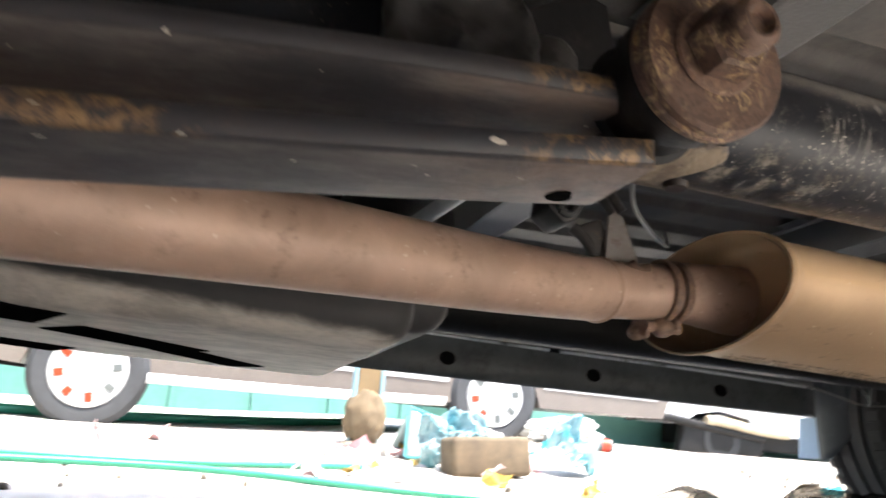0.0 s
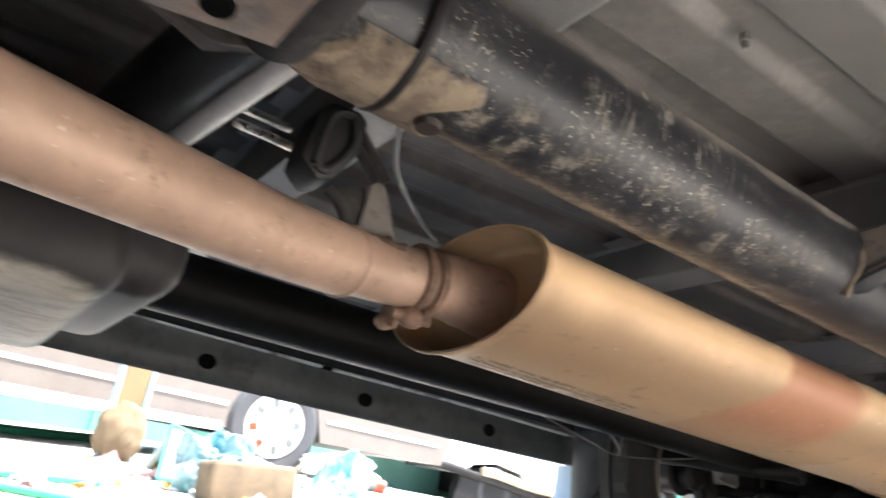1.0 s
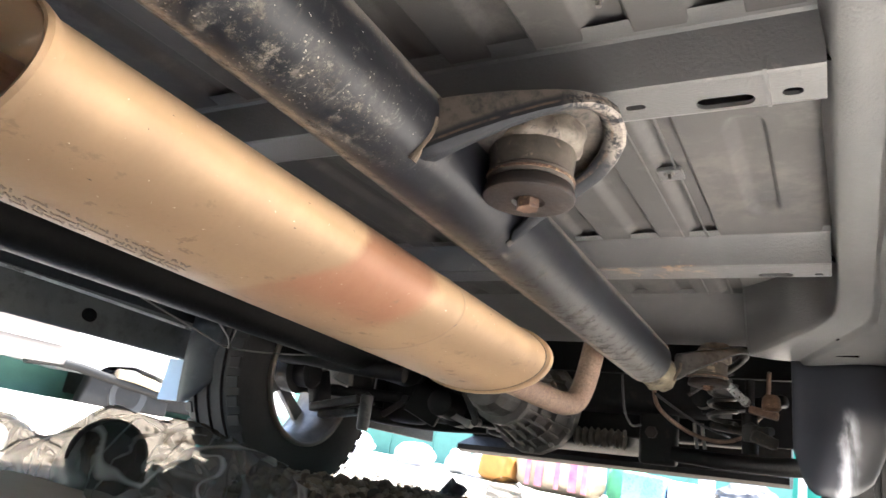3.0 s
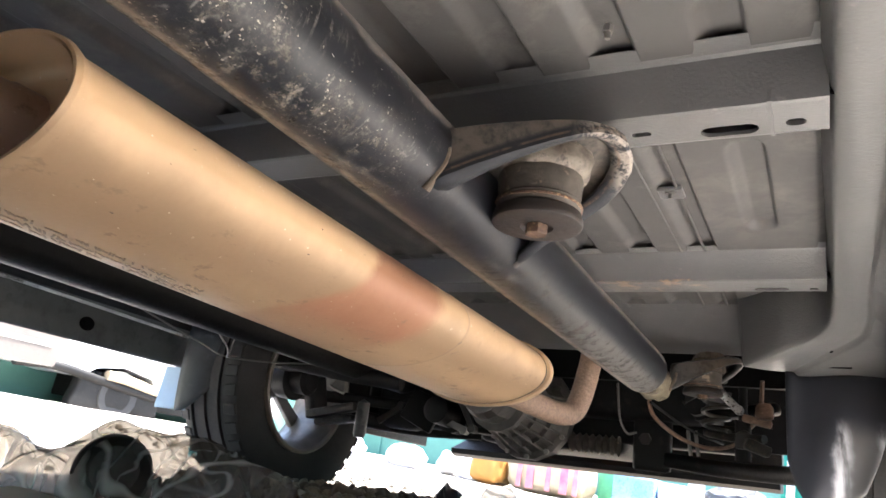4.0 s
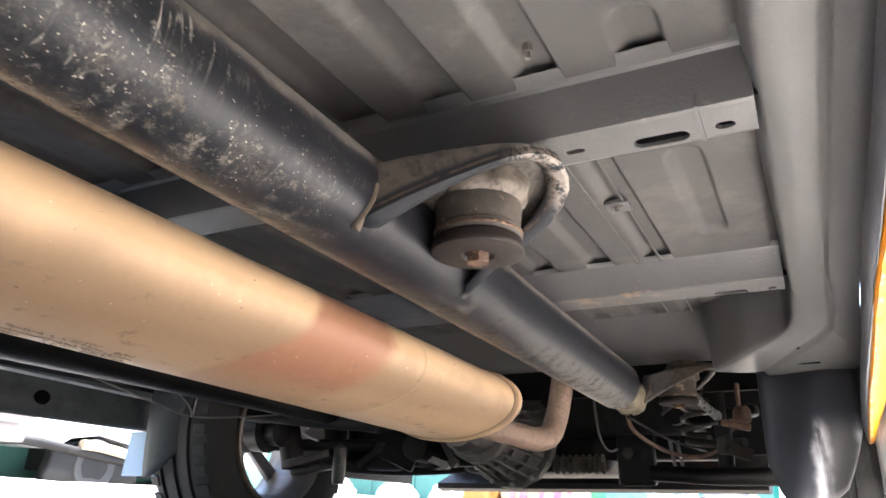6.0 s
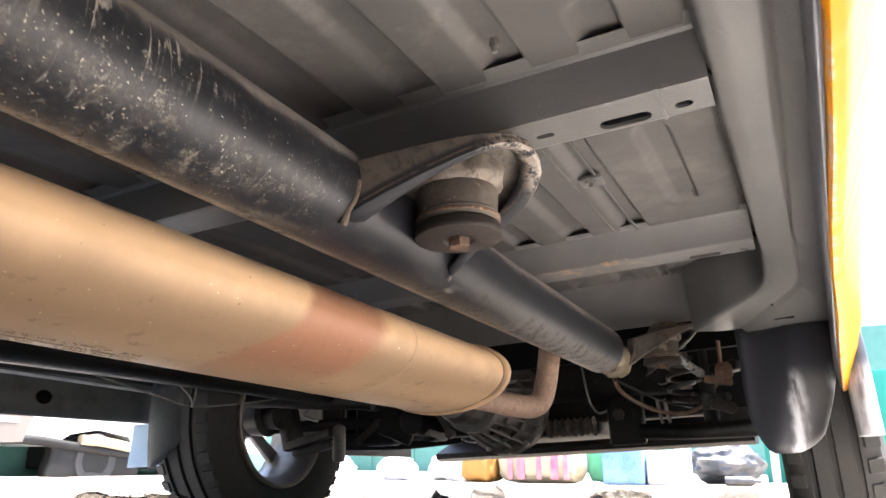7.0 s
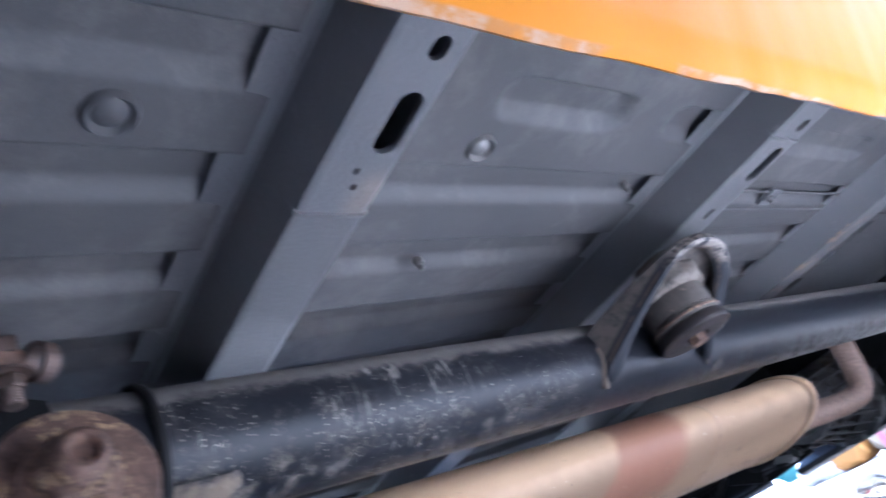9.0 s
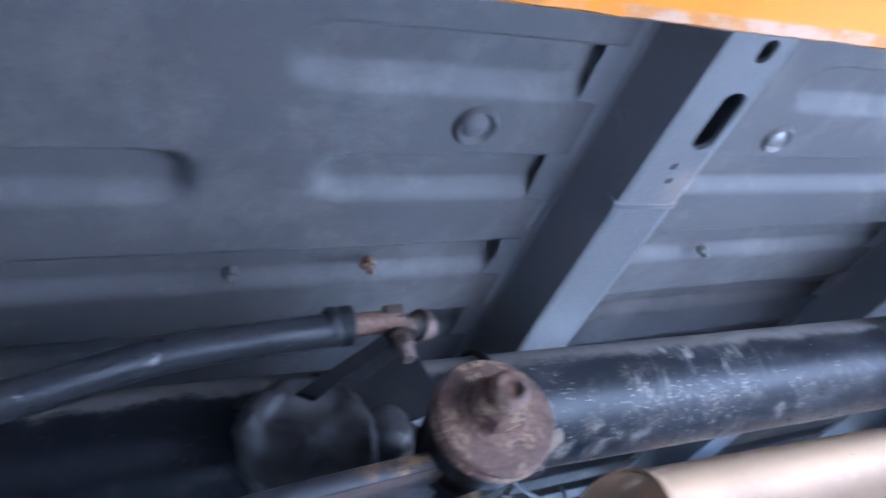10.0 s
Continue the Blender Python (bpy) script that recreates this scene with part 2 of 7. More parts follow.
def rust_material(name, dark_tone, mid_tone, flake, at=(0.52, 0.56)):
    """Pitted brown rust with paler flakes."""
    m, nt, b, co = base(name, 0.72)
    big = noise_of(nt, co, 60, 8, 0.7, 0.8)
    fine = noise_of(nt, co, 330, 6, 0.75)
    c = mixed(nt, ramp(nt, big, [(0.35, grey(0)), (0.65, grey(1))]), dark_tone, mid_tone)
    fl = between(nt, noise_of(nt, co, 150, 8, 0.8, 1.5), *at)
    zone = between(nt, noise_of(nt, co, 42, 3), 0.44, 0.54)
    c = mixed(nt, times(nt, fl, zone), c, flake)
    c = mixed(nt, times(nt, between(nt, fine, 0.55, 0.40), 0.45), c, tuple(0.3 * v for v in dark_tone))
    nt.links.new(c, b.inputs["Base Color"])
    nt.links.new(calc(nt, "ADD", calc(nt, "MULTIPLY", fine, 0.4), 0.42), b.inputs["Roughness"])
    bump(nt, b, calc(nt, "ADD", calc(nt, "MULTIPLY", fl, 0.5), fine), 0.5, 0.0012)
    return m


def leaf_material():
    """Black spring steel: ochre rust in patches on the edges, grey dust and pale chips below."""
    m, nt, b, co = base("leaf_steel", 0.5)
    x, y, z = place_of(nt, co)
    fine = noise_of(nt, co, 240, 6, 0.7)
    c = mixed(nt, noise_of(nt, co, 18, 6, 0.7), (0.020, 0.019, 0.021), (0.052, 0.048, 0.048))
    rim = between(nt, x, 0.1226, 0.1240)
    ends = calc(nt, "ADD", between(nt, y, 0.36, 0.40), between(nt, y, 0.29, 0.25), True)
    patch = times(nt, rim, between(nt, noise_of(nt, co, 60, 9, 0.82, 0.2), 0.46, 0.58), ends, calc(nt, "ADD", between(nt, z, 0.264, 0.260), between(nt, y, 0.36, 0.40), True))
    c = mixed(nt, times(nt, patch, 0.9), c, mixed(nt, noise_of(nt, co, 110, 4), (0.36, 0.225, 0.095), (0.19, 0.105, 0.055)))
    c = mixed(nt, times(nt, patch, between(nt, noise_of(nt, co, 260, 6, 0.8, 1.0), 0.54, 0.58)), c, (0.05, 0.035, 0.02))
    flat = between(nt, x, 0.1234, 0.1222)
    c = mixed(nt, times(nt, flat, between(nt, noise_of(nt, scaled(nt, co, 1, 0.3, 1), 28, 8, 0.75), 0.42, 0.66)), c, (0.125, 0.112, 0.102))
    c = mixed(nt, times(nt, flat, between(nt, y, 0.32, 0.40), between(nt, noise_of(nt, co, 50, 7, 0.7), 0.30, 0.62), 0.6), c, (0.165, 0.112, 0.082))
    c = mixed(nt, times(nt, specks(nt, scaled(nt, co, 1, 0.55, 1), 80, 0.10), 0.9), c, (0.62, 0.56, 0.46))
    nt.links.new(c, b.inputs["Base Color"])
    nt.links.new(calc(nt, "ADD", calc(nt, "MULTIPLY", fine, 0.25), 0.28), b.inputs["Roughness"])
    bump(nt, b, fine, 0.3, 0.0015)
    return m


def tank_material():
    """Black plastic with a tan crust of dried dust on its belly."""
    m, nt, b, co = base("tank_plastic", 0.5)
    x, y, z = place_of(nt, co)
    streak = noise_of(nt, scaled(nt, co, 1, 0.35, 1), 16, 8, 0.75, 0.6)
    c = mixed(nt, noise_of(nt, co, 30, 5), (0.014, 0.014, 0.015), (0.04, 0.037, 0.034))
    zz = calc(nt, "ADD", calc(nt, "ADD", z, calc(nt, "MULTIPLY", calc(nt, "SUBTRACT", y, 0.35), 0.06)), calc(nt, "MULTIPLY", calc(nt, "SUBTRACT", streak, 0.5), 0.022))
    c = mixed(nt, times(nt, between(nt, zz, 0.274, 0.2615), 0.95), c, mixed(nt, between(nt, noise_of(nt, scaled(nt, co, 1, 0.5, 1), 26, 9, 0.78, 0.3), 0.35, 0.65), (0.68, 0.62, 0.54), (0.40, 0.36, 0.31)))
    nt.links.new(c, b.inputs["Base Color"])
    b.inputs["Roughness"].default_value = 0.62
    bump(nt, b, noise_of(nt, co, 120, 6, 0.7), 0.25)
    return m


def member_material():
    """Grey underseal paint with a rough skin, pale scuffs on the low faces and a few rust patches."""
    m, nt, b, co = base("member_paint", 0.5)
    x, y, z = place_of(nt, co)
    skin = noise_of(nt, co, 300, 5, 0.6)
    c = mixed(nt, ramp(nt, noise_of(nt, co, 6, 6, 0.6, 0.5), [(0.3, grey(0)), (0.7, grey(1))]), (0.140, 0.137, 0.134), (0.105, 0.104, 0.104))
    c = mixed(nt, times(nt, between(nt, noise_of(nt, co, 45, 8, 0.75, 0.8), 0.60, 0.68), 0.35), c, (0.30, 0.28, 0.26))
    rp = times(nt, between(nt, y, 1.612, 1.620), between(nt, y, 1.690, 1.670), between(nt, x, -0.10, -0.06), between(nt, x, 0.13, 0.10), between(nt, z, 0.4855, 0.4840), between(nt, noise_of(nt, co, 30, 8, 0.75, 0.2), 0.53, 0.58))
    c = mixed(nt, times(nt, rp, 0.7), c, mixed(nt, noise_of(nt, co, 90, 4), (0.58, 0.42, 0.28), (0.22, 0.11, 0.05)))
    rq = times(nt, between(nt, y, 0.612, 0.632), between(nt, x, 0.135, 0.15), between(nt, x, 0.185, 0.165), between(nt, y, 0.66, 0.65))
    c = mixed(nt, times(nt, rq, 0.3), c, (0.34, 0.26, 0.19))
    nt.links.new(c, b.inputs["Base Color"])
    nt.links.new(calc(nt, "ADD", calc(nt, "MULTIPLY", skin, 0.25), 0.22), b.inputs["Roughness"])
    b.inputs["Specular IOR Level"].default_value = 0.8
    bump(nt, b, skin, 0.4, 0.0018)
    return m


def saddle_material():
    """Black plate: cracked grey crust on its upper side, tan dried mud below with a ragged border."""
    m, nt, b, co = base("saddle_mud", 0.8)
    x, y, z = place_of(nt, co)
    fine = noise_of(nt, co, 150, 8, 0.75)
    c = mixed(nt, between(nt, noise_of(nt, co, 55, 8, 0.75, 0.4), 0.44, 0.58), (0.012, 0.011, 0.012), (0.095, 0.084, 0.078))
    zz = calc(nt, "ADD", z, calc(nt, "MULTIPLY", calc(nt, "SUBTRACT", noise_of(nt, co, 32, 7, 0.7, 0.3), 0.5), 0.030))
    mud = mixed(nt, between(nt, noise_of(nt, co, 40, 7, 0.7), 0.40, 0.60), (0.21, 0.165, 0.115), (0.11, 0.085, 0.062))
    c = mixed(nt, between(nt, zz, 0.356, 0.350), c, mud)
    c = mixed(nt, times(nt, between(nt, fine, 0.56, 0.66), 0.5), c, (0.26, 0.22, 0.17))
    c = mixed(nt, times(nt, between(nt, fine, 0.42, 0.32), 0.7), c, (0.018, 0.015, 0.013))
    nt.links.new(c, b.inputs["Base Color"])
    bump(nt, b, calc(nt, "ADD", fine, noise_of(nt, co, 50, 6)), 0.7, 0.003)
    return m


def bracket_material():
    """Blue-black bracket: dusty brown cheek, a thin brown line on its lower edge, bare pale metal at the rubbed tip."""
    m, nt, b, co = base("bracket_paint", 0.45)
    x, y, z = place_of(nt, co)
    fine = noise_of(nt, co, 220, 6, 0.7)
    c = mixed(nt, noise_of(nt, co, 30, 5), (0.014, 0.015, 0.018), (0.026, 0.027, 0.031))
    lip = calc(nt, "SUBTRACT", z, calc(nt, "MULTIPLY", x, 0.60))
    wall = between(nt, lip, 0.360, 0.366)
    c = mixed(nt, times(nt, wall, between(nt, noise_of(nt, co, 40, 7, 0.75), 0.30, 0.60)), c, (0.105, 0.090, 0.075))
    tip = times(nt, between(nt, x, 0.100, 0.124), between(nt, noise_of(nt, co, 60, 8, 0.78, 0.2), 0.42, 0.54))
    c = mixed(nt, times(nt, tip, 0.8), c, (0.34, 0.30, 0.26))
    edge = times(nt, between(nt, lip, 0.3556, 0.3560), between(nt, lip, 0.3590, 0.3575), between(nt, noise_of(nt, co, 40, 7, 0.7), 0.40, 0.55))
    c = mixed(nt, times(nt, edge, 0.45), c, (0.17, 0.115, 0.075))
    nt.links.new(c, b.inputs["Base Color"])
    nt.links.new(calc(nt, "ADD", calc(nt, "MULTIPLY", fine, 0.30), 0.50), b.inputs["Roughness"])
    b.inputs["Specular IOR Level"].default_value = 0.2
    bump(nt, b, fine, 0.3, 0.0015)
    return m


floor_paint = worn("floor_paint", (0.118, 0.113, 0.108), (0.088, 0.085, 0.083), 0.52, scale=5, fine=420, strength=0.22, dirt=(0.19, 0.178, 0.163), dirt_at=(0.5, 0.75), dirt_scale=9, spec=0.3)
rail_paint = member_material()
tube_paint = tube_material()
black_paint = worn("black_paint", (0.010, 0.010, 0.012), (0.014, 0.014, 0.015), 0.35, scale=8, fine=200, strength=0.12, dirt=(0.2, 0.17, 0.13), dirt_at=(0.6, 0.72), dirt_scale=30)
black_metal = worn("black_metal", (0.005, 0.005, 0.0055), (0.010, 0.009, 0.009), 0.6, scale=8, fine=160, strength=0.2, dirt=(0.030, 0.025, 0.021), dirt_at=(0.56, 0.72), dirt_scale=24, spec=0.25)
rust = rust_material("rust", (0.085, 0.048, 0.033), (0.17, 0.098, 0.064), (0.37, 0.25, 0.13))
pipe_steel = pipe_material()
muffler_steel = muffler_material()
tail_steel = rust_material("tail_steel", (0.21, 0.140, 0.102), (0.31, 0.210, 0.152), (0.36, 0.26, 0.19), (0.56, 0.62))
mud_yellow = worn("mud_yellow", (0.30, 0.26, 0.175), (0.13, 0.105, 0.07), 0.85, scale=30, fine=200, strength=0.7, dirt=(0.045, 0.038, 0.03), dirt_at=(0.52, 0.62), dirt_scale=34)
# Flat near-black, not soot, for the far tube, bulkhead and added sheets.
near_black = worn("near_black", (0.004, 0.004, 0.0045), (0.007, 0.007, 0.007), 0.55, scale=8, fine=160, strength=0.2, dirt=(0.012, 0.011, 0.010), dirt_at=(0.56, 0.72), dirt_scale=24, spec=0.12)
shield_grey = worn("shield_grey", (0.050, 0.056, 0.062), (0.026, 0.029, 0.032), 0.5, scale=10, fine=120, strength=0.2, dirt=(0.085, 0.092, 0.10), dirt_at=(0.55, 0.75), dirt_scale=14)
rim_tan = worn("rim_tan", (0.27, 0.235, 0.20), (0.18, 0.155, 0.13), 0.5, 0.3, scale=20, fine=160, strength=0.3)
green_plastic = plain("green_plastic", (0.01, 0.20, 0.03), 0.4)
greasy_metal = worn("greasy_metal", (0.035, 0.032, 0.030), (0.06, 0.055, 0.05), 0.4, scale=20, fine=160, strength=0.3, dirt=(0.012, 0.011, 0.010), dirt_at=(0.5, 0.62), dirt_scale=30)
seam_glint = worn("seam_glint", (0.52, 0.54, 0.53), (0.30, 0.31, 0.31), 0.35, scale=18, fine=160, strength=0.2, dirt=(0.06, 0.06, 0.055), dirt_at=(0.5, 0.62), dirt_scale=14)
hanger_steel = worn("hanger_steel", (0.19, 0.18, 0.17), (0.15, 0.125, 0.105), 0.6, 0.1, scale=30, fine=220, strength=0.4, dirt=(0.10, 0.055, 0.036), dirt_at=(0.54, 0.64), dirt_scale=40)
rubber = worn("rubber", (0.009, 0.009, 0.010), (0.016, 0.016, 0.016), 0.6, scale=15, fine=200, strength=0.3)
tyre_rubber = worn("tyre_rubber", (0.013, 0.013, 0.013), (0.024, 0.023, 0.022), 0.8, scale=15, fine=200, strength=0.3)
def liner_material():
    """Black plastic with chalky smears running down; sheen painted grey into its lower outer corner."""
    m, nt, b, co = base("liner_plastic", 0.5)
    x, y, z = place_of(nt, co)
    fine = noise_of(nt, co, 130, 6, 0.7)
    c = mixed(nt, noise_of(nt, co, 7, 5), (0.018, 0.020, 0.027), (0.034, 0.037, 0.046))
    xx = calc(nt, "ADD", x, calc(nt, "ADD", calc(nt, "MULTIPLY", calc(nt, "SUBTRACT", z, 0.26), -0.10), calc(nt, "MULTIPLY", calc(nt, "SUBTRACT", noise_of(nt, co, 14, 4), 0.5), 0.03)))
    zone = between(nt, z, 0.335, 0.290)
    # Sheen painted in: a grey lower corner and, with the smears, pale streaks.
    c = mixed(nt, times(nt, zone, between(nt, xx, 0.290, 0.306), 0.8), c, (0.080, 0.080, 0.080))
    smear_sheen = times(nt, zone, calc(nt, "MAXIMUM", times(nt, between(nt, xx, 0.286, 0.300), between(nt, xx, 0.322, 0.300)), times(nt, between(nt, xx, 0.352, 0.366), 0.8)))
    c = mixed(nt, times(nt, smear_sheen, between(nt, noise_of(nt, scaled(nt, co, 60, 60, 9), 1.0, 4), 0.30, 0.60)), c, (0.40, 0.41, 0.44))
    nt.links.new(c, b.inputs["Base Color"])
    nt.links.new(calc(nt, "ADD", calc(nt, "MULTIPLY", fine, 0.2), 0.36), b.inputs["Roughness"])
    bump(nt, b, fine, 0.12)
    return m


def sill_material():
    """Orange paint, chipped to a pale primer along the lowest edge."""
    m, nt, b, co = base("sill_orange", 0.42)
    x, y, z = place_of(nt, co)
    c = mixed(nt, noise_of(nt, co, 4, 5), (0.52, 0.190, 0.001), (0.46, 0.168, 0.001))
    zz = calc(nt, "ADD", z, calc(nt, "MULTIPLY", calc(nt, "SUBTRACT", y, 1.0), 0.013))
    ragged = calc(nt, "ADD", zz, calc(nt, "MULTIPLY", calc(nt, "SUBTRACT", noise_of(nt, co, 30, 7, 0.7), 0.5), 0.005))
    c = mixed(nt, times(nt, between(nt, ragged, 0.3372, 0.3364), between(nt, noise_of(nt, co, 14, 5, 0.7), 0.40, 0.50), between(nt, calc(nt, "SUBTRACT", x, calc(nt, "MULTIPLY", calc(nt, "SUBTRACT", y, 1.0), 0.028)), 0.3572, 0.3556), 0.7), c, mixed(nt, between(nt, noise_of(nt, co, 70, 6, 0.7), 0.42, 0.58), (0.34, 0.29, 0.23), (0.30, 0.15, 0.05)))
    nt.links.new(c, b.inputs["Base Color"])
    b.inputs["Specular IOR Level"].default_value = 0.06
    bump(nt, b, noise_of(nt, co, 16, 4), 0.15, 0.004)
    return m


sill_orange = sill_material()
orange_paint = worn("orange_paint", (0.52, 0.190, 0.001), (0.46, 0.168, 0.001), 0.5, scale=4, fine=90, strength=0.05, spec=0.06)
liner_plastic = liner_material()
tank_plastic = tank_material()
cast_metal = worn("cast_metal", (0.16, 0.15, 0.14), (0.08, 0.075, 0.07), 0.55, 0.4, scale=20, fine=200, strength=0.3)
steel = worn("steel", (0.55, 0.54, 0.52), (0.4, 0.4, 0.4), 0.3, 0.9, scale=20, fine=200, strength=0.1)
shade_wall_grey = worn("shade_wall_grey", (0.24, 0.23, 0.22), (0.19, 0.18, 0.17), 0.9, scale=1.2, fine=60, strength=0.5, dirt=(0.15, 0.14, 0.12), dirt_scale=4)
concrete = worn("concrete", (0.46, 0.43, 0.395), (0.38, 0.35, 0.32), 0.9, scale=1.2, fine=60, strength=0.5, dirt=(0.30, 0.26, 0.21), dirt_scale=4)
gravel_stone, _nt, _b, _co = base("gravel_stone", 0.85)
_rnd = _nt.nodes.new("ShaderNodeNewGeometry").outputs["Random Per Island"]
_tone = ramp(_nt, _rnd, [(0.0, (0.055, 0.049, 0.043)), (0.3, (0.13, 0.108, 0.083)), (0.6, (0.24, 0.197, 0.148)), (0.85, (0.25, 0.232, 0.205)), (1.0, (0.40, 0.35, 0.285))])
_grain = noise_of(_nt, _co, 160, 7, 0.7)
_nt.links.new(mixed(_nt, times(_nt, between(_nt, _grain, 0.45, 0.65), 0.5), _tone, (0.07, 0.058, 0.045)), _b.inputs["Base Color"])
bump(_nt, _b, _grain, 0.5, 0.002)
bracket_paint = bracket_material()
dusty_rubber = worn("dusty_rubber", (0.105, 0.088, 0.070), (0.040, 0.034, 0.029), 0.7, scale=40, fine=220, strength=0.5, dirt=(0.26, 0.20, 0.14), dirt_at=(0.58, 0.66), dirt_scale=38)
pale_crust = worn("pale_crust", (0.085, 0.070, 0.056), (0.27, 0.235, 0.195), 0.85, scale=60, fine=260, strength=0.8, dirt=(0.035, 0.03, 0.027), dirt_at=(0.55, 0.66), dirt_scale=60)
rust_dark = worn("rust_dark", (0.018, 0.015, 0.014), (0.034, 0.023, 0.018), 0.55, scale=40, fine=260, strength=0.3)
rust_brown = rust_material("rust_brown", (0.15, 0.09, 0.062), (0.27, 0.165, 0.11), (0.42, 0.29, 0.18), (0.56, 0.62))
wire_grey = plain("wire_grey", (0.12, 0.115, 0.105), 0.5)
pale_hose = plain("pale_hose", (0.21, 0.22, 0.225), 0.4)
mud_plate = worn("mud_plate", (0.16, 0.122, 0.088), (0.075, 0.057, 0.042), 0.85, scale=30, fine=200, strength=0.7, dirt=(0.02, 0.018, 0.016), dirt_at=(0.50, 0.60), dirt_scale=28)
saddle_mud = saddle_material()
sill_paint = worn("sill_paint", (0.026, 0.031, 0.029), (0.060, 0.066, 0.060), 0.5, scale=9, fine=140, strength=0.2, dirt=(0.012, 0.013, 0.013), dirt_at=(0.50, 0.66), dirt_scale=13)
band_paint = worn("band_paint", (0.135, 0.142, 0.165), (0.165, 0.17, 0.19), 0.45, scale=6, fine=200, strength=0.15)
leaf_steel = leaf_material()
speckle_dark = worn("speckle_dark", (0.02, 0.018, 0.017), (0.04, 0.035, 0.03), 0.6, scale=20, fine=200, strength=0.3, dirt=(0.13, 0.09, 0.06), dirt_at=(0.56, 0.66), dirt_scale=26)
steel_dusty = worn("steel_dusty", (0.30, 0.28, 0.26), (0.2, 0.19, 0.18), 0.5, 0.6, scale=30, fine=200, strength=0.3)
bolt_steel = worn("bolt_steel", (0.17, 0.125, 0.10), (0.10, 0.066, 0.05), 0.5, 0.5, scale=60, fine=300, strength=0.4)
hose_rubber = worn("hose_rubber", (0.02, 0.02, 0.022), (0.05, 0.05, 0.05), 0.34, scale=20, fine=200, strength=0.2, dirt=(0.30, 0.29, 0.26), dirt_at=(0.62, 0.68), dirt_scale=45)
muffler_dark = plain("muffler_dark", (0.23, 0.165, 0.11), 0.7)
flap_plastic = plain("flap_plastic", (0.62, 0.71, 0.79), 0.5)
_shine = flap_plastic.node_tree.nodes.new("ShaderNodeBsdfTranslucent")
_shine.inputs["Color"].default_value = (0.60, 0.70, 0.80, 1)
_both = flap_plastic.node_tree.nodes.new("ShaderNodeMixShader")
_both.inputs["Fac"].default_value = 0.6
flap_plastic.node_tree.links.new(flap_plastic.node_tree.nodes["Principled BSDF"].outputs[0], _both.inputs[1])
flap_plastic.node_tree.links.new(_shine.outputs[0], _both.inputs[2])
flap_plastic.node_tree.links.new(_both.outputs[0], flap_plastic.node_tree.nodes["Material Output"].inputs["Surface"])
hole_black = worn("hole_black", (0.004, 0.004, 0.004), (0.006, 0.006, 0.006), 0.95, scale=20, fine=100, strength=0.1, spec=0.0)
grey_rubber = worn("grey_rubber", (0.045, 0.046, 0.052), (0.035, 0.036, 0.040), 0.8, scale=15, fine=120, strength=0.3)
orange_plastic = plain("orange_plastic", (0.50, 0.035, 0.008), 0.4)
slot_grey = plain("slot_grey", (0.10, 0.11, 0.11), 0.5)
tan_wood = worn("tan_wood", (0.20, 0.13, 0.06), (0.15, 0.10, 0.047), 0.7, scale=6, fine=80, strength=0.3)
pale_blue = plain("pale_blue", (0.22, 0.36, 0.42), 0.5)
sackcloth = worn("sackcloth", (0.14, 0.098, 0.055), (0.09, 0.063, 0.037), 0.9, scale=14, fine=180, strength=0.6)
hose_green = plain("hose_green", (0.03, 0.26, 0.16), 0.4)
aqua_plastic = plain("aqua_plastic", (0.05, 0.24, 0.28), 0.35)
pale_sheet = worn("pale_sheet", (0.34, 0.42, 0.43), (0.20, 0.32, 0.35), 0.4, scale=5, fine=80, strength=0.2)
blue_bag = worn("blue_bag", (0.35, 0.42, 0.45), (0.02, 0.21, 0.27), 0.35, scale=9, fine=90, strength=0.2)
block_brown = worn("block_brown", (0.125, 0.092, 0.056), (0.07, 0.05, 0.032), 0.9, scale=14, fine=120, strength=0.6)
white_foam = plain("white_foam", (0.58, 0.58, 0.57), 0.7)
sack_cream = worn("sack_cream", (0.42, 0.35, 0.25), (0.34, 0.28, 0.19), 0.7, scale=14, fine=150, strength=0.4)
sack_orange = worn("sack_orange", (0.42, 0.20, 0.04), (0.33, 0.16, 0.035), 0.7, scale=14, fine=150, strength=0.4)
sack_green = worn("sack_green", (0.12, 0.45, 0.24), (0.08, 0.32, 0.18), 0.7, scale=14, fine=150, strength=0.4)
magenta_print = worn("magenta_print", (0.48, 0.10, 0.19), (0.50, 0.24, 0.25), 0.7, scale=16, fine=120, strength=0.3)
parcel_blue = worn("parcel_blue", (0.12, 0.25, 0.46), (0.22, 0.36, 0.54), 0.3, scale=10, fine=90, strength=0.2)
parcel_white = worn("parcel_white", (0.70, 0.68, 0.70), (0.58, 0.56, 0.60), 0.35, scale=10, fine=90, strength=0.2)
bag_black = worn("bag_black", (0.03, 0.032, 0.036), (0.10, 0.10, 0.11), 0.35, scale=12, fine=90, strength=0.3)
teal_bright = plain("teal_bright", (0.01, 0.24, 0.18), 0.5)
litter_pink = worn("litter_pink", (0.45, 0.16, 0.20), (0.50, 0.45, 0.44), 0.6, scale=4, fine=90, strength=0.1)
litter_yellow = plain("litter_yellow", (0.40, 0.26, 0.05), 0.6)
litter_red = plain("litter_red", (0.60, 0.05, 0.06), 0.5)


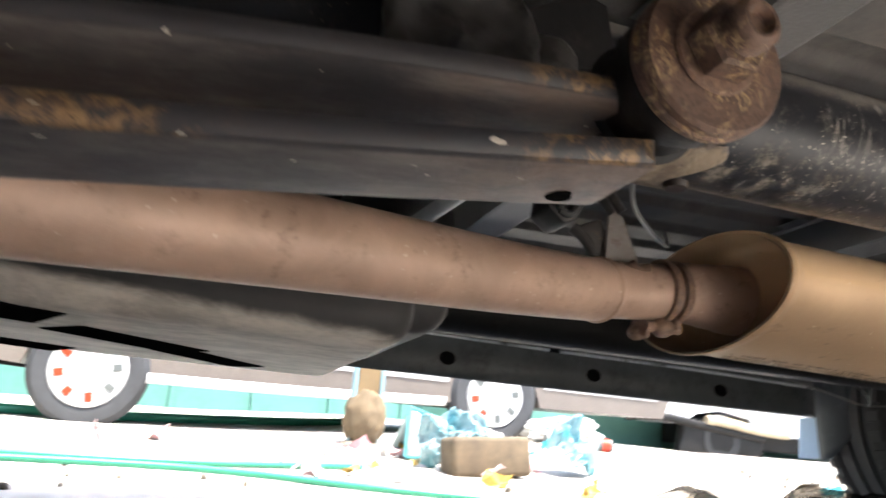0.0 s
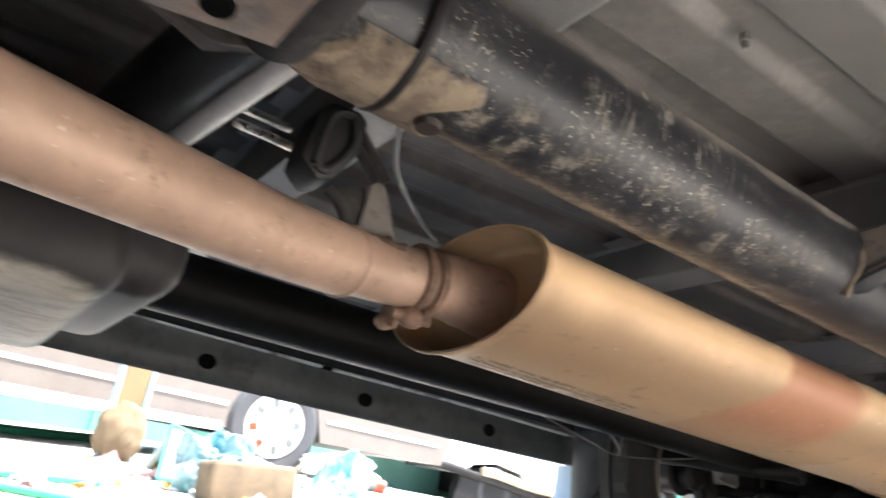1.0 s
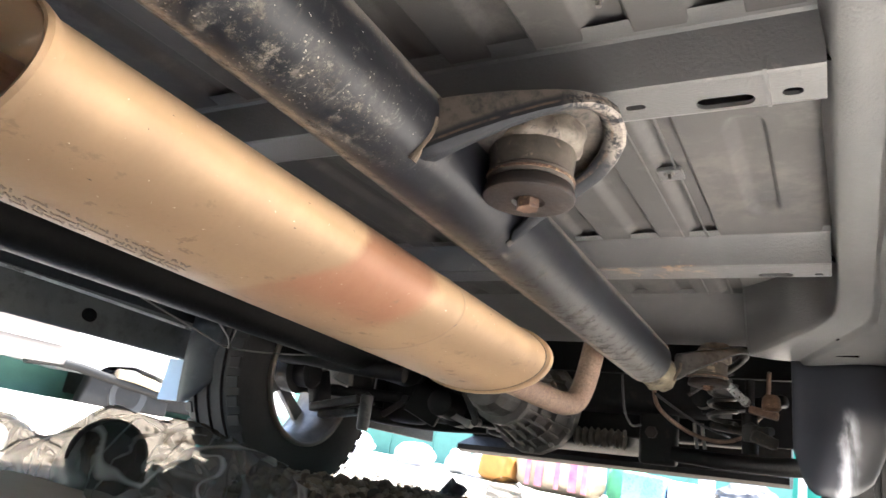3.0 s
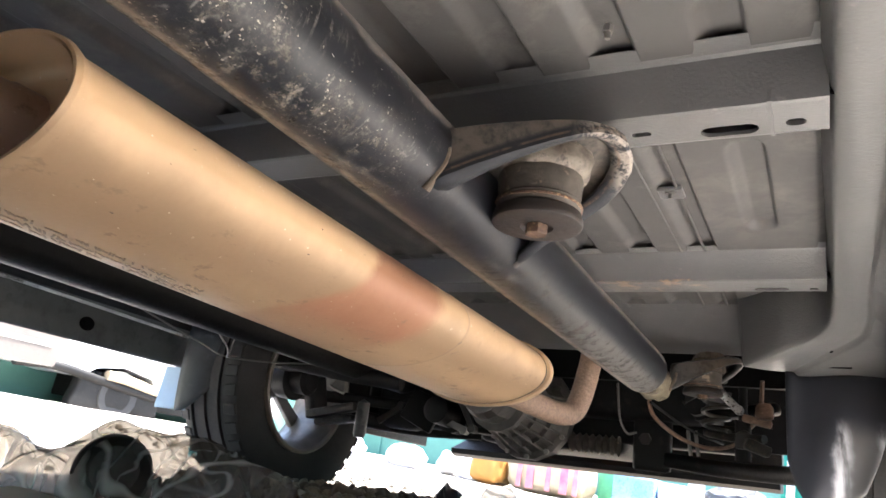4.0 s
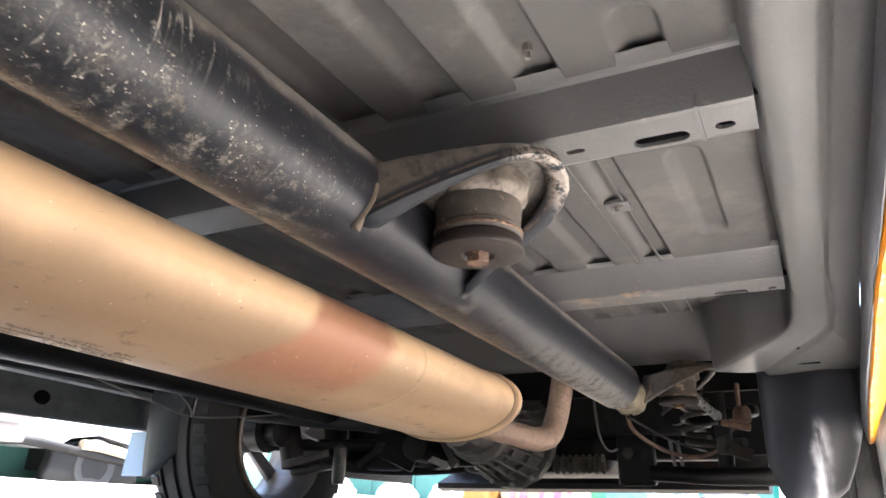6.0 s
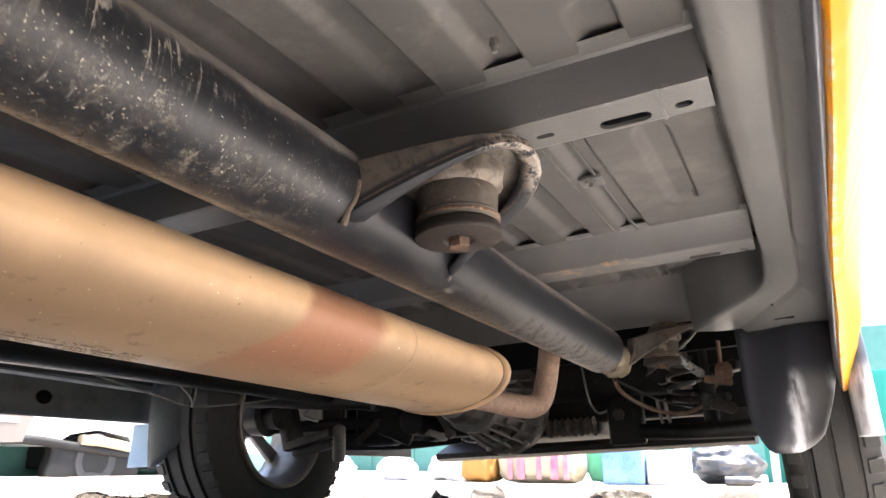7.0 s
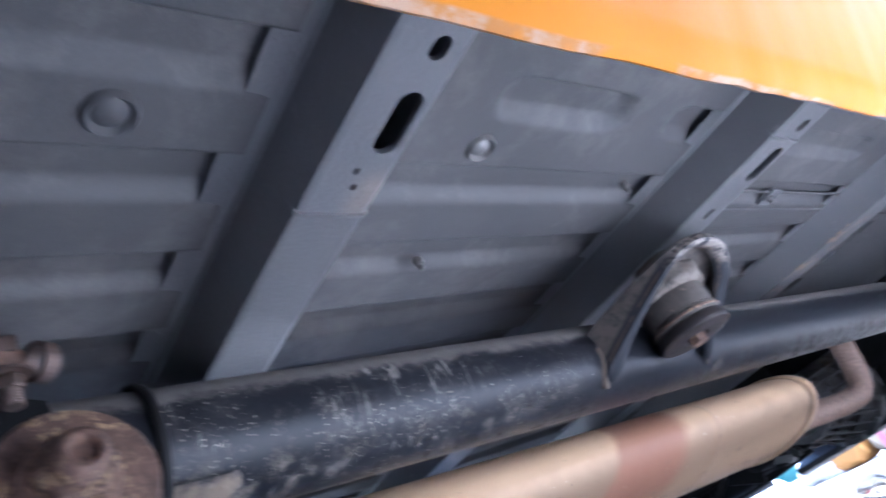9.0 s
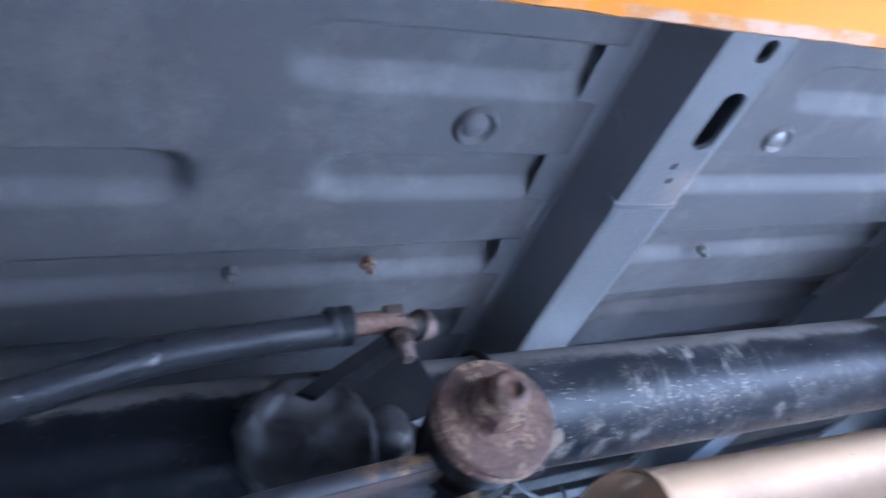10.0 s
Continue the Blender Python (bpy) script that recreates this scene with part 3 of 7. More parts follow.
def clear_material(name, tint):
    """Thin clear film: nearly see-through, whiter along its creases, letting light through from behind."""
    m, nt, b, co = base(name, 0.12)
    crease = calc(nt, "ABSOLUTE", calc(nt, "SUBTRACT", noise_of(nt, scaled(nt, co, 1, 1, 2.2), 4.5, 2, 0.45, 0.3), 0.5))
    fine = calc(nt, "ABSOLUTE", calc(nt, "SUBTRACT", noise_of(nt, scaled(nt, co, 1.6, 1, 0.5), 13, 1, 0.4, 0.2), 0.5))
    see = calc(nt, "MAXIMUM", between(nt, crease, 0.030, 0.0), calc(nt, "MULTIPLY", between(nt, fine, 0.030, 0.0), 0.5))
    b.inputs["Base Color"].default_value = (0.80, 0.82, 0.82, 1)
    glow = nt.nodes.new("ShaderNodeBsdfTranslucent")
    glow.inputs["Color"].default_value = (0.55, 0.55, 0.54, 1)
    clear = nt.nodes.new("ShaderNodeBsdfTransparent")
    clear.inputs["Color"].default_value = (*tint, 1)
    both, film = nt.nodes.new("ShaderNodeMixShader"), nt.nodes.new("ShaderNodeMixShader")
    both.inputs["Fac"].default_value = 0.5
    nt.links.new(glow.outputs[0], both.inputs[1])
    nt.links.new(b.outputs[0], both.inputs[2])
    nt.links.new(calc(nt, "ADD", calc(nt, "MULTIPLY", see, 0.45), 0.12), film.inputs["Fac"])
    nt.links.new(clear.outputs[0], film.inputs[1])
    nt.links.new(both.outputs[0], film.inputs[2])
    nt.links.new(film.outputs[0], nt.nodes["Material Output"].inputs["Surface"])
    bump(nt, b, crease, 0.5, 0.006)
    return m


clear_plastic = clear_material("clear_plastic", (0.80, 0.78, 0.75))
# Same film tinted dark; the shade over the bag is put into the tint.
dimmed_film = clear_material("dimmed_film", (0.37, 0.35, 0.325))
white_paint = plain("white_paint", (0.55, 0.55, 0.56), 0.35)
van_paint = plain("van_paint", (0.15, 0.126, 0.112), 0.4)
teal_paint = plain("teal_paint", (0.09, 0.24, 0.205), 0.6)


# ---- shape helpers ----
def part(name, bm, material, parent, label=""):
    me = bpy.data.meshes.new(name)
    bmesh.ops.recalc_face_normals(bm, faces=bm.faces)
    bm.to_mesh(me)
    bm.free()
    me.materials.append(material)
    ob = new(name, me)
    if parent:
        ob.parent = parent
    if label:
        ob["label"] = label
    return ob


def smooth(ob, angle=35):
    ob.data.shade_smooth()
    ob.data.set_sharp_from_angle(angle=radians(angle))
    return ob


def lathe(profile, axis="y", seg=48, at=(0, 0, 0), caps=False):
    """Rings of (along, radius) round an axis through at."""
    bm = bmesh.new()
    rings = []
    for a, r in profile:
        ring = []
        for i in range(seg):
            u, v = r * math.cos(2 * math.pi * i / seg), r * math.sin(2 * math.pi * i / seg)
            co = {"x": (a, u, v), "y": (u, a, v), "z": (u, v, a)}[axis]
            ring.append(bm.verts.new(Vector(co) + Vector(at)))
        rings.append(ring)
    for p, q in zip(rings, rings[1:]):
        for i in range(seg):
            bm.faces.new((p[i], p[(i + 1) % seg], q[(i + 1) % seg], q[i]))
    if caps:
        bm.faces.new(rings[0])
        bm.faces.new(rings[-1])
    return bm


def box(x0, x1, y0, y1, z0, z1, bevel=0.0, seg=2):
    bm = bmesh.new()
    bmesh.ops.create_cube(bm, size=1)
    bmesh.ops.transform(bm, matrix=Matrix.LocRotScale(((x0 + x1) / 2, (y0 + y1) / 2, (z0 + z1) / 2), None, (x1 - x0, y1 - y0, z1 - z0)), verts=bm.verts)
    if bevel:
        bmesh.ops.bevel(bm, geom=bm.edges, offset=bevel, segments=seg, affect="EDGES", profile=0.5)
    return bm


def tube_along(points, r, seg=16, closed_ends=True, radii=None, steps=8):
    """A round bar along a smooth line through points."""
    pts = [Vector(p) for p in points]
    fine = []
    for i in range(len(pts) - 1):
        p0, p1, p2, p3 = pts[max(i - 1, 0)], pts[i], pts[i + 1], pts[min(i + 2, len(pts) - 1)]
        for k in range(steps):
            t = k / steps
            fine.append(0.5 * (2 * p1 + (p2 - p0) * t + (2 * p0 - 5 * p1 + 4 * p2 - p3) * t * t + (3 * p1 - p0 - 3 * p2 + p3) * t ** 3))
    fine.append(pts[-1])
    bm = bmesh.new()
    rings, side = [], None
    for i, p in enumerate(fine):
        d = (fine[min(i + 1, len(fine) - 1)] - fine[max(i - 1, 0)]).normalized()
        if side is None:
            side = d.orthogonal().normalized()
        side = (side - d * side.dot(d)).normalized()
        up = d.cross(side)
        rr = r if radii is None else radii[0] + (radii[1] - radii[0]) * i / (len(fine) - 1)
        rings.append([bm.verts.new(p + rr * (side * math.cos(2 * math.pi * k / seg) + up * math.sin(2 * math.pi * k / seg))) for k in range(seg)])
    for a, b in zip(rings, rings[1:]):
        for k in range(seg):
            bm.faces.new((a[k], a[(k + 1) % seg], b[(k + 1) % seg], b[k]))
    if closed_ends:
        bm.faces.new(rings[0])
        bm.faces.new(rings[-1])
    return bm


def joined(*bms):
    out = bmesh.new()
    for b in bms:
        me = bpy.data.meshes.new("tmp")
        b.to_mesh(me)
        b.free()
        out.from_mesh(me)
        bpy.data.meshes.remove(me)
    return out


def turned(bm, m):
    bmesh.ops.transform(bm, matrix=m, verts=bm.verts)
    return bm


def extruded(outline, axis, a, b):
    """A closed outline of 2D points, drawn in the plane across an axis, pulled from a to b."""
    bm = bmesh.new()
    def at(p, s):
        return {"x": (s, p[0], p[1]), "y": (p[0], s, p[1]), "z": (p[0], p[1], s)}[axis]
    lo = [bm.verts.new(at(p, a)) for p in outline]
    hi = [bm.verts.new(at(p, b)) for p in outline]
    bm.faces.new(lo)
    bm.faces.new(hi)
    n = len(outline)
    for i in range(n):
        bm.faces.new((lo[i], lo[(i + 1) % n], hi[(i + 1) % n], hi[i]))
    return bm


def hexagon(axis, at, flats, a, b):
    r = flats / 2 / math.cos(math.pi / 6)
    bm = lathe([(a, r * 0.93), (a + 0.001, r), (b - 0.0015, r), (b, r * 0.9)], axis, 6, at, True)
    return bm


# ---- ground ----
def sm(a, b, v):
    t = np.clip((v - a) / (b - a), 0, 1)
    return t * t * (3 - 2 * t)



def bed(x, y):
    """How much of the raised gravel bed round the front of the truck lies at a place, 0 to 1."""
    a = sm(-1.05, -0.80, x) * (1 - sm(0.28, 0.46, x)) * sm(1.35, 1.65, y) * (1 - sm(2.6, 3.3, y))
    return float(a)


def ground_height(x, y):
    h = GROUND + 0.010 * noise.noise(Vector((x * 0.8, y * 0.8, 0))) + 0.004 * noise.noise(Vector((x * 4, y * 4, 3)))
    h += bed(x, y) * (0.066 + 0.02 * noise.noise(Vector((x * 2.5, y * 2.5, 7))))
    h += 0.11 * float(sm(-0.3, 2.6, y) * (1 - sm(-3.6, -2.0, x)) * (1 - sm(4.0, 7.0, y)))
    for mx, my, mh in ((0.258, 1.75, 0.022), (-0.56, 1.06, 0.075), (-0.577, 1.235, 0.045), (-0.42, 1.20, 0.035)):
        h += mh * math.exp(-(((x - mx) / 0.12) ** 2 + ((y - my) / 0.12) ** 2))
    h += 0.02 * math.exp(-(((x + 0.75) / 0.3) ** 2 + ((y - 1.8) / 0.3) ** 2))
    return h


def ground_material():
    """Pale dusty concrete, brown soil with a ragged edge where the gravel lies."""
    m, nt, b, co = base("yard_ground", 0.9)
    x, y, z = place_of(nt, co)
    wob = calc(nt, "MULTIPLY", calc(nt, "SUBTRACT", noise_of(nt, co, 3.5, 7, 0.65), 0.5), 0.5)
    c = mixed(nt, ramp(nt, noise_of(nt, co, 1.2, 6, 0.6, 0.4), [(0.3, grey(0)), (0.7, grey(1))]), (0.64, 0.60, 0.56), (0.54, 0.495, 0.455))
    c = mixed(nt, times(nt, between(nt, noise_of(nt, co, 4, 8, 0.7, 0.6), 0.52, 0.72), 0.5), c, (0.36, 0.31, 0.26))
    xs, ys = calc(nt, "ADD", x, wob), calc(nt, "ADD", y, wob)
    # Yard left of the truck painted darker to hold its brightness down.
    c = mixed(nt, times(nt, between(nt, xs, -1.3, -1.9), 0.9), c, mixed(nt, between(nt, noise_of(nt, co, 6, 9, 0.75), 0.38, 0.62), (0.44, 0.415, 0.38), (0.30, 0.275, 0.245)))
    c = mixed(nt, times(nt, between(nt, ys, 2.5, 3.3), between(nt, xs, -2.4, -1.7), 0.8), c, mixed(nt, between(nt, noise_of(nt, co, 9, 8, 0.7), 0.4, 0.6), (0.40, 0.345, 0.285), (0.28, 0.24, 0.195)))
    soil = times(nt, between(nt, xs, -1.05, -0.80), between(nt, xs, 0.34, 0.22), between(nt, ys, 1.3, 1.6), between(nt, ys, 4.9, 4.3))
    fine = noise_of(nt, co, 70, 7, 0.75)
    c = mixed(nt, soil, c, mixed(nt, fine, (0.13, 0.105, 0.078), (0.30, 0.255, 0.20)))
    nt.links.new(c, b.inputs["Base Color"])
    bump(nt, b, fine, 0.6, 0.006)
    return m


def make_ground():
    xs = np.concatenate([[-600, -200, -80, -30, -15], np.linspace(-9, 5, 141), [10, 30, 80, 200, 600]])
    ys = np.concatenate([[-600, -200, -80, -30, -12], np.linspace(-3, 12, 151), [20, 40, 80, 200, 600]])
    verts = [(x, y, ground_height(x, y)) for y in ys for x in xs]
    n = len(xs)
    faces = [(j * n + i, j * n + i + 1, (j + 1) * n + i + 1, (j + 1) * n + i) for j in range(len(ys) - 1) for i in range(n - 1)]
    me = bpy.data.meshes.new("ground")
    me.from_pydata(verts, [], faces)
    me.materials.append(ground_material())
    me.shade_smooth()
    return tagged(new("ground", me), "pale dusty concrete yard with scattered rubbish", "ground", kind="structure")


make_ground()

# ---- the truck ----
truck = new("pickup_truck")
truck.matrix_world = TRUCK
tagged(truck, "orange pickup truck seen from below, dusty grey floor and rusty exhaust", "pickup truck")

TUBE_R, TUBE_X, TUBE_Z = 0.045, -0.025, 0.389
FLOOR_END = 2.34


def floor_z(y):
    return 0.497 + 0.028 * (y - 0.5)


def make_floor():
    """Pressed sheet: flutes along the truck, raised by 11 mm, some of them ending in round ends."""
    xs = np.arange(-1.12, 0.3001, 0.0022)
    ys = np.arange(-0.5, FLOOR_END + 0.001, 0.008)
    X, Y = np.meshgrid(xs, ys)
    u = np.mod(X - 0.005, 0.09)
    flute = sm(0.0, 0.018, u) * (1 - sm(0.0412, 0.0450, u))
    k = np.floor((X - 0.005) / 0.09)
    # between the cross members the outermost flute is a short pressed panel
    short = k == 2
    # the ends of the pressings are rounded
    cap = 0.0215 - np.sqrt(np.maximum(0.0215 ** 2 - (u - 0.0236) ** 2, 0))
    panel = lambda a, b, end=1: sm(a, a + 0.010, Y - end * cap) * (1 - sm(b - 0.010, b, Y + end * cap))
    flute = np.where(short, flute * np.maximum.reduce([panel(0.75, 0.915), panel(1.235, 1.52), panel(0.37, 0.60), panel(0.98, 1.16)]), flute)
    flute = np.where(k == 1, flute * (1 - panel(0.315, 0.405, -1)), flute)
    Z = 0.497 + 0.028 * (Y - 0.5) + 0.0095 * flute
    verts = np.stack([X, Y, Z], -1).reshape(-1, 3).tolist()
    n = len(xs)
    faces = [(j * n + i, j * n + i + 1, (j + 1) * n + i + 1, (j + 1) * n + i) for j in range(len(ys) - 1) for i in range(n - 1)]
    me = bpy.data.meshes.new("floor_panel")
    me.from_pydata(verts, [], faces)
    me.materials.append(floor_paint)
    me.shade_smooth()
    ob = new("floor_panel", me)
    ob.parent = truck
    ob["label"] = "ribbed grey sheet-metal floor panel"
    sol = ob.modifiers.new("sheet", "SOLIDIFY")
    sol.thickness, sol.offset = 0.0015, 1
    return ob


make_floor()


def cross_member(y0, y1, holes, depth, x0=-1.05, x1=0.287):
    """A hat section under the floor; holes: (x, y, half length, half width) in its bottom."""
    yc = (y0 + y1) / 2
    zt, zb = floor_z(yc), floor_z(yc) - depth
    bm = bmesh.new()
    prof = [(y0 - 0.032, zt - 0.001), (y0 - 0.009, zt - 0.0012), (y0 - 0.006, zt - 0.004), (y0 - 0.001, zb + 0.004), (y0, zb + 0.001), (y0 + 0.004, zb)]
    prof2 = [(y1 - 0.004, zb), (y1, zb + 0.001), (y1 + 0.003, zb + 0.004), (y1 + 0.009, zt - 0.004), (y1 + 0.012, zt - 0.0012), (y1 + 0.028, zt - 0.001)]
    for pr in (prof, prof2):
        a = [bm.verts.new((x0, *q)) for q in pr]
        b = [bm.verts.new((x1, *q)) for q in pr]
        for i in range(len(pr) - 1):
            bm.faces.new((a[i], b[i], b[i + 1], a[i + 1]))
    loops = [[(x0, y0 + 0.004), (x1, y0 + 0.004), (x1, y1 - 0.004), (x0, y1 - 0.004)]]
    for hx, hy, ha, hb in holes:
        loops.append([(hx + (ha - hb) * (1 if math.cos(t) > 0 else -1) + hb * math.cos(t), hy + hb * math.sin(t)) for t in (2 * math.pi * (i + 0.5) / 20 for i in range(20))])
    edges = []
    for lp in loops:
        vs = [bm.verts.new((x, y, zb)) for x, y in lp]
        edges += [bm.edges.new((vs[i], vs[(i + 1) % len(vs)])) for i in range(len(vs))]
        if len(lp) > 4:
            up = [bm.verts.new((x, y, zb + 0.004)) for x, y in lp]
            for i in range(len(vs)):
                bm.faces.new((vs[i], vs[(i + 1) % len(vs)], up[(i + 1) % len(vs)], up[i]))
    bmesh.ops.triangle_fill(bm, edges=edges, use_beauty=True)
    ob = part("cross_member", bm, rail_paint, truck, "grey pressed-steel floor cross member with slotted holes")
    smooth(ob, 40)
    return ob


cross_member(0.590, 0.640, [(0.268, 0.622, 0.008, 0.006), (0.216, 0.624, 0.023, 0.009), (0.178, 0.615, 0.003, 0.002), (0.165, 0.619, 0.003, 0.002)], 0.051)
cross_member(1.070, 1.126, [(0.262, 1.106, 0.008, 0.006), (0.209, 1.110, 0.024, 0.009), (0.134, 1.101, 0.009, 0.004)], 0.050)
cross_member(1.620, 1.684, [(0.270, 1.668, 0.006, 0.004), (0.212, 1.669, 0.024, 0.008)], 0.047)
cross_member(0.10, 0.16, [], 0.044)
# the outer piece of the rear member laps over the inner one
for y0, y1, d, x0 in ((0.590, 0.640, 0.051, 0.140), (1.070, 1.126, 0.050, 0.242)):
    zb = floor_z((y0 + y1) / 2) - d
    smooth(part("lap_plate", extruded([(y0 - 0.0022, zb + 0.012), (y0 - 0.0022, zb + 0.001), (y0 + 0.002, zb - 0.002), (y1 - 0.002, zb - 0.002), (y1 + 0.0022, zb + 0.001), (y1 + 0.0022, zb + 0.012)], "x", x0, x0 + 0.003), rail_paint, truck, "painted lap edge of the cross member"), 40)

# side rail, sill and the orange body side
def side_strip(name, prof, y0, y1, material, label, mirror=None, n=40, warp=None):
    """A strip of sheet along the truck; prof: (x, z) points."""
    bm = bmesh.new()
    rows = []
    for j in range(n + 1):
        y = y0 + (y1 - y0) * j / n
        row = []
        for x, z in prof:
            dx, dz = warp(y) if warp else (0, 0)
            xx = x + dx
            if mirror is not None:
                xx = 2 * mirror - xx
            row.append(bm.verts.new((xx, y, z + dz)))
        rows.append(row)
    for a, b in zip(rows, rows[1:]):
        for i in range(len(prof) - 1):
            bm.faces.new((a[i], a[i + 1], b[i + 1], b[i]))
    ob = part(name, bm, material, truck, label)
    smooth(ob, 50)
    sol = ob.modifiers.new("sheet", "SOLIDIFY")
    sol.thickness, sol.offset = 0.0015, 0
    return ob


CENTRE = -0.37


def rail_with_corner():
    """The rail's flat underside runs forward, then bends inwards and dips before the wheel; outside it a step and a lower flange."""
    inner = [(0.291, -1.9, 0.465), (0.291, 0.5, 0.465), (0.292, 1.2, 0.465), (0.295, 1.58, 0.464), (0.296, 1.65, 0.463), (0.289, 1.757, 0.450), (0.262, 1.808, 0.437), (0.226, 1.843, 0.427), (0.186, 1.888, 0.418), (0.150, 1.930, 0.412)]
    step = [(0.333, -1.9, 0.463), (0.333, 0.5, 0.463), (0.334, 1.2, 0.463), (0.336, 1.50, 0.462), (0.340, 1.64, 0.458), (0.341, 1.713, 0.449), (0.332, 1.785, 0.439), (0.286, 1.874, 0.428), (0.235, 1.980, 0.418), (0.225, 2.000, 0.417)]
    flange = [(0.372, -1.9, 0.452), (0.372, 0.5, 0.452), (0.372, 1.2, 0.452), (0.374, 1.50, 0.451), (0.378, 1.66, 0.446), (0.388, 1.80, 0.432), (0.392, 1.93, 0.420), (0.363, 2.013, 0.411), (0.302, 2.004, 0.411), (0.242, 1.990, 0.411)]
    bm = bmesh.new()
    rows = []
    n = 6
    lines = []
    for line in (inner, step, flange):
        pts = [Vector(p) for p in line]
        fine = []
        for i in range(len(pts) - 1):
            p0, p1, p2, p3 = pts[max(i - 1, 0)], pts[i], pts[i + 1], pts[min(i + 2, len(pts) - 1)]
            for k in range(n):
                t = k / n
                q = 0.5 * (2 * p1 + (p2 - p0) * t + (2 * p0 - 5 * p1 + 4 * p2 - p3) * t * t + (3 * p1 - p0 - 3 * p2 + p3) * t ** 3)
                fine.append(q if i > 2 else p1.lerp(p2, t))
        fine.append(pts[-1])
        lines.append(fine)
    for a, b, c in zip(*lines):
        out = (b - a).normalized()
        up = Vector((0, 0, 1))
        rows.append([bm.verts.new(v) for v in (a - out * 0.016 + up * (0.560 - a.z), a - out * 0.007 + up * 0.035, a - out * 0.003 + up * 0.008, a, a + out * 0.004 - up * 0.0012, a.lerp(b, 0.5) - up * 0.0018, b - out * 0.005, b, b + out * 0.005 - up * 0.006, b + out * 0.008 - up * 0.0095, b.lerp(c, 0.6) - up * 0.004, c - up * 0.002, c + up * 0.010)])
    for p, q in zip(rows, rows[1:]):
        for i in range(len(p) - 1):
            bm.faces.new((p[i], p[i + 1], q[i + 1], q[i]))
    ob = smooth(part("side_rail", bm, rail_paint, truck, "grey inner rail of the sill with a rounded front corner"), 60)
    sol = ob.modifiers.new("sheet", "SOLIDIFY")
    sol.thickness, sol.offset = 0.0015, 0
    part("slot", turned(box(-0.018, 0.018, -0.004, 0.004, -0.001, 0.001, 0.0008, 1), Matrix.Translation((0.306, 1.926, 0.4150)) @ pose(0, 0, 0, -8, 0, 0)), hole_black, ob, "dark slot")
    part("slot", turned(box(-0.006, 0.006, -0.004, 0.004, -0.001, 0.001, 0.0008, 1), Matrix.Translation((0.296, 1.862, 0.4285)) @ pose(0, 0, 0, -8, 0, 30)), hole_black, ob, "small dark hole")
    for y in (0.72, 0.98, 1.24, 1.47):
        part("spot_weld", lathe([(-0.0008, 0.0), (-0.0008, 0.003), (0.001, 0.004)], "z", 14, (0.342, y, 0.4545)), rail_paint, ob)


rail_with_corner()
for y, z in ((1.076, 0.470), (1.628, 0.489), (0.598, 0.455)):
    part("gap", turned(extruded([(-0.010, -0.005), (0.016, 0.0005), (-0.008, 0.006)], "y", -0.0015, 0.0015), Matrix.Translation((0.291, y - 0.004, z)) @ pose(0, 0, 0, 0, 25, 0)), hole_black, truck, "dark gap at the end of the cross member")
side_strip("inner_sill", [(0.371, 0.4540), (0.372, 0.440), (0.366, 0.415), (0.358, 0.385), (0.3530, 0.350), (0.3512, 0.338)], -1.9, 1.995, band_paint, "blue-black inner face of the sill", warp=lambda y: (0.028 * (y - 1) - 0.001, -0.013 * (y - 1) + 0.003 - 0.040 * float(sm(1.62, 2.0, y))))
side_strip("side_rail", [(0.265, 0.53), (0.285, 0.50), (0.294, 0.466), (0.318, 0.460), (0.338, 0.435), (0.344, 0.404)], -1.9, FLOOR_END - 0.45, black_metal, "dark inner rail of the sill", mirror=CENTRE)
SILL_EDGE = lambda y: (0.028 * (y - 1) + 0.0015 * math.sin(9 * y), 0.0225 - 0.013 * (y - 1) - 0.042 * float(sm(1.62, 2.0, y)) + 0.002 * math.sin(5 * y + 1) + 0.0026 * noise.noise(Vector((y * 19, 0, 0))) + 0.0015 * noise.noise(Vector((y * 55, 3, 0))))
side_strip("sill_panel", [(0.3515, 0.3195), (0.3525, 0.3155), (0.354, 0.3135), (0.359, 0.315), (0.366, 0.33), (0.386, 0.375), (0.406, 0.44), (0.417, 0.52), (0.421, 0.62), (0.416, 0.72)], -1.9, 2.0, sill_orange, "glossy orange lower body side, paint chipped along its edge", warp=SILL_EDGE, n=420)
side_strip("sill_hem", [(0.3470, 0.350), (0.3490, 0.336), (0.3512, 0.3200)], -1.9, 1.995, band_paint, "blue-black turned-up hem of the sill", warp=SILL_EDGE, n=420)
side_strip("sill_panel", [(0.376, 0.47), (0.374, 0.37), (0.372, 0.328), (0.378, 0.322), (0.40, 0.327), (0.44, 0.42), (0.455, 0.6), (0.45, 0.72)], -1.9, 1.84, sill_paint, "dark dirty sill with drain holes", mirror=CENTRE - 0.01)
side_strip("body_side", [(0.456, 0.40), (0.468, 0.50), (0.472, 0.62), (0.468, 0.72)], -1.9, 1.82, orange_paint, "orange body side", mirror=CENTRE - 0.01)


def frame_tube(x, y0, y1, material, z=TUBE_Z):
    bm = lathe([(y0, TUBE_R - 0.004), (y0, TUBE_R), (y1 - 0.03, TUBE_R), (y1 - 0.01, TUBE_R - 0.006), (y1, TUBE_R - 0.016), (y1 + 0.03, TUBE_R - 0.018), (y1 + 0.03, 0.0)], "y", 64, (x, 0, z))
    return smooth(part("frame_tube", bm, material, truck, "round black frame tube with dried mud splashes"))


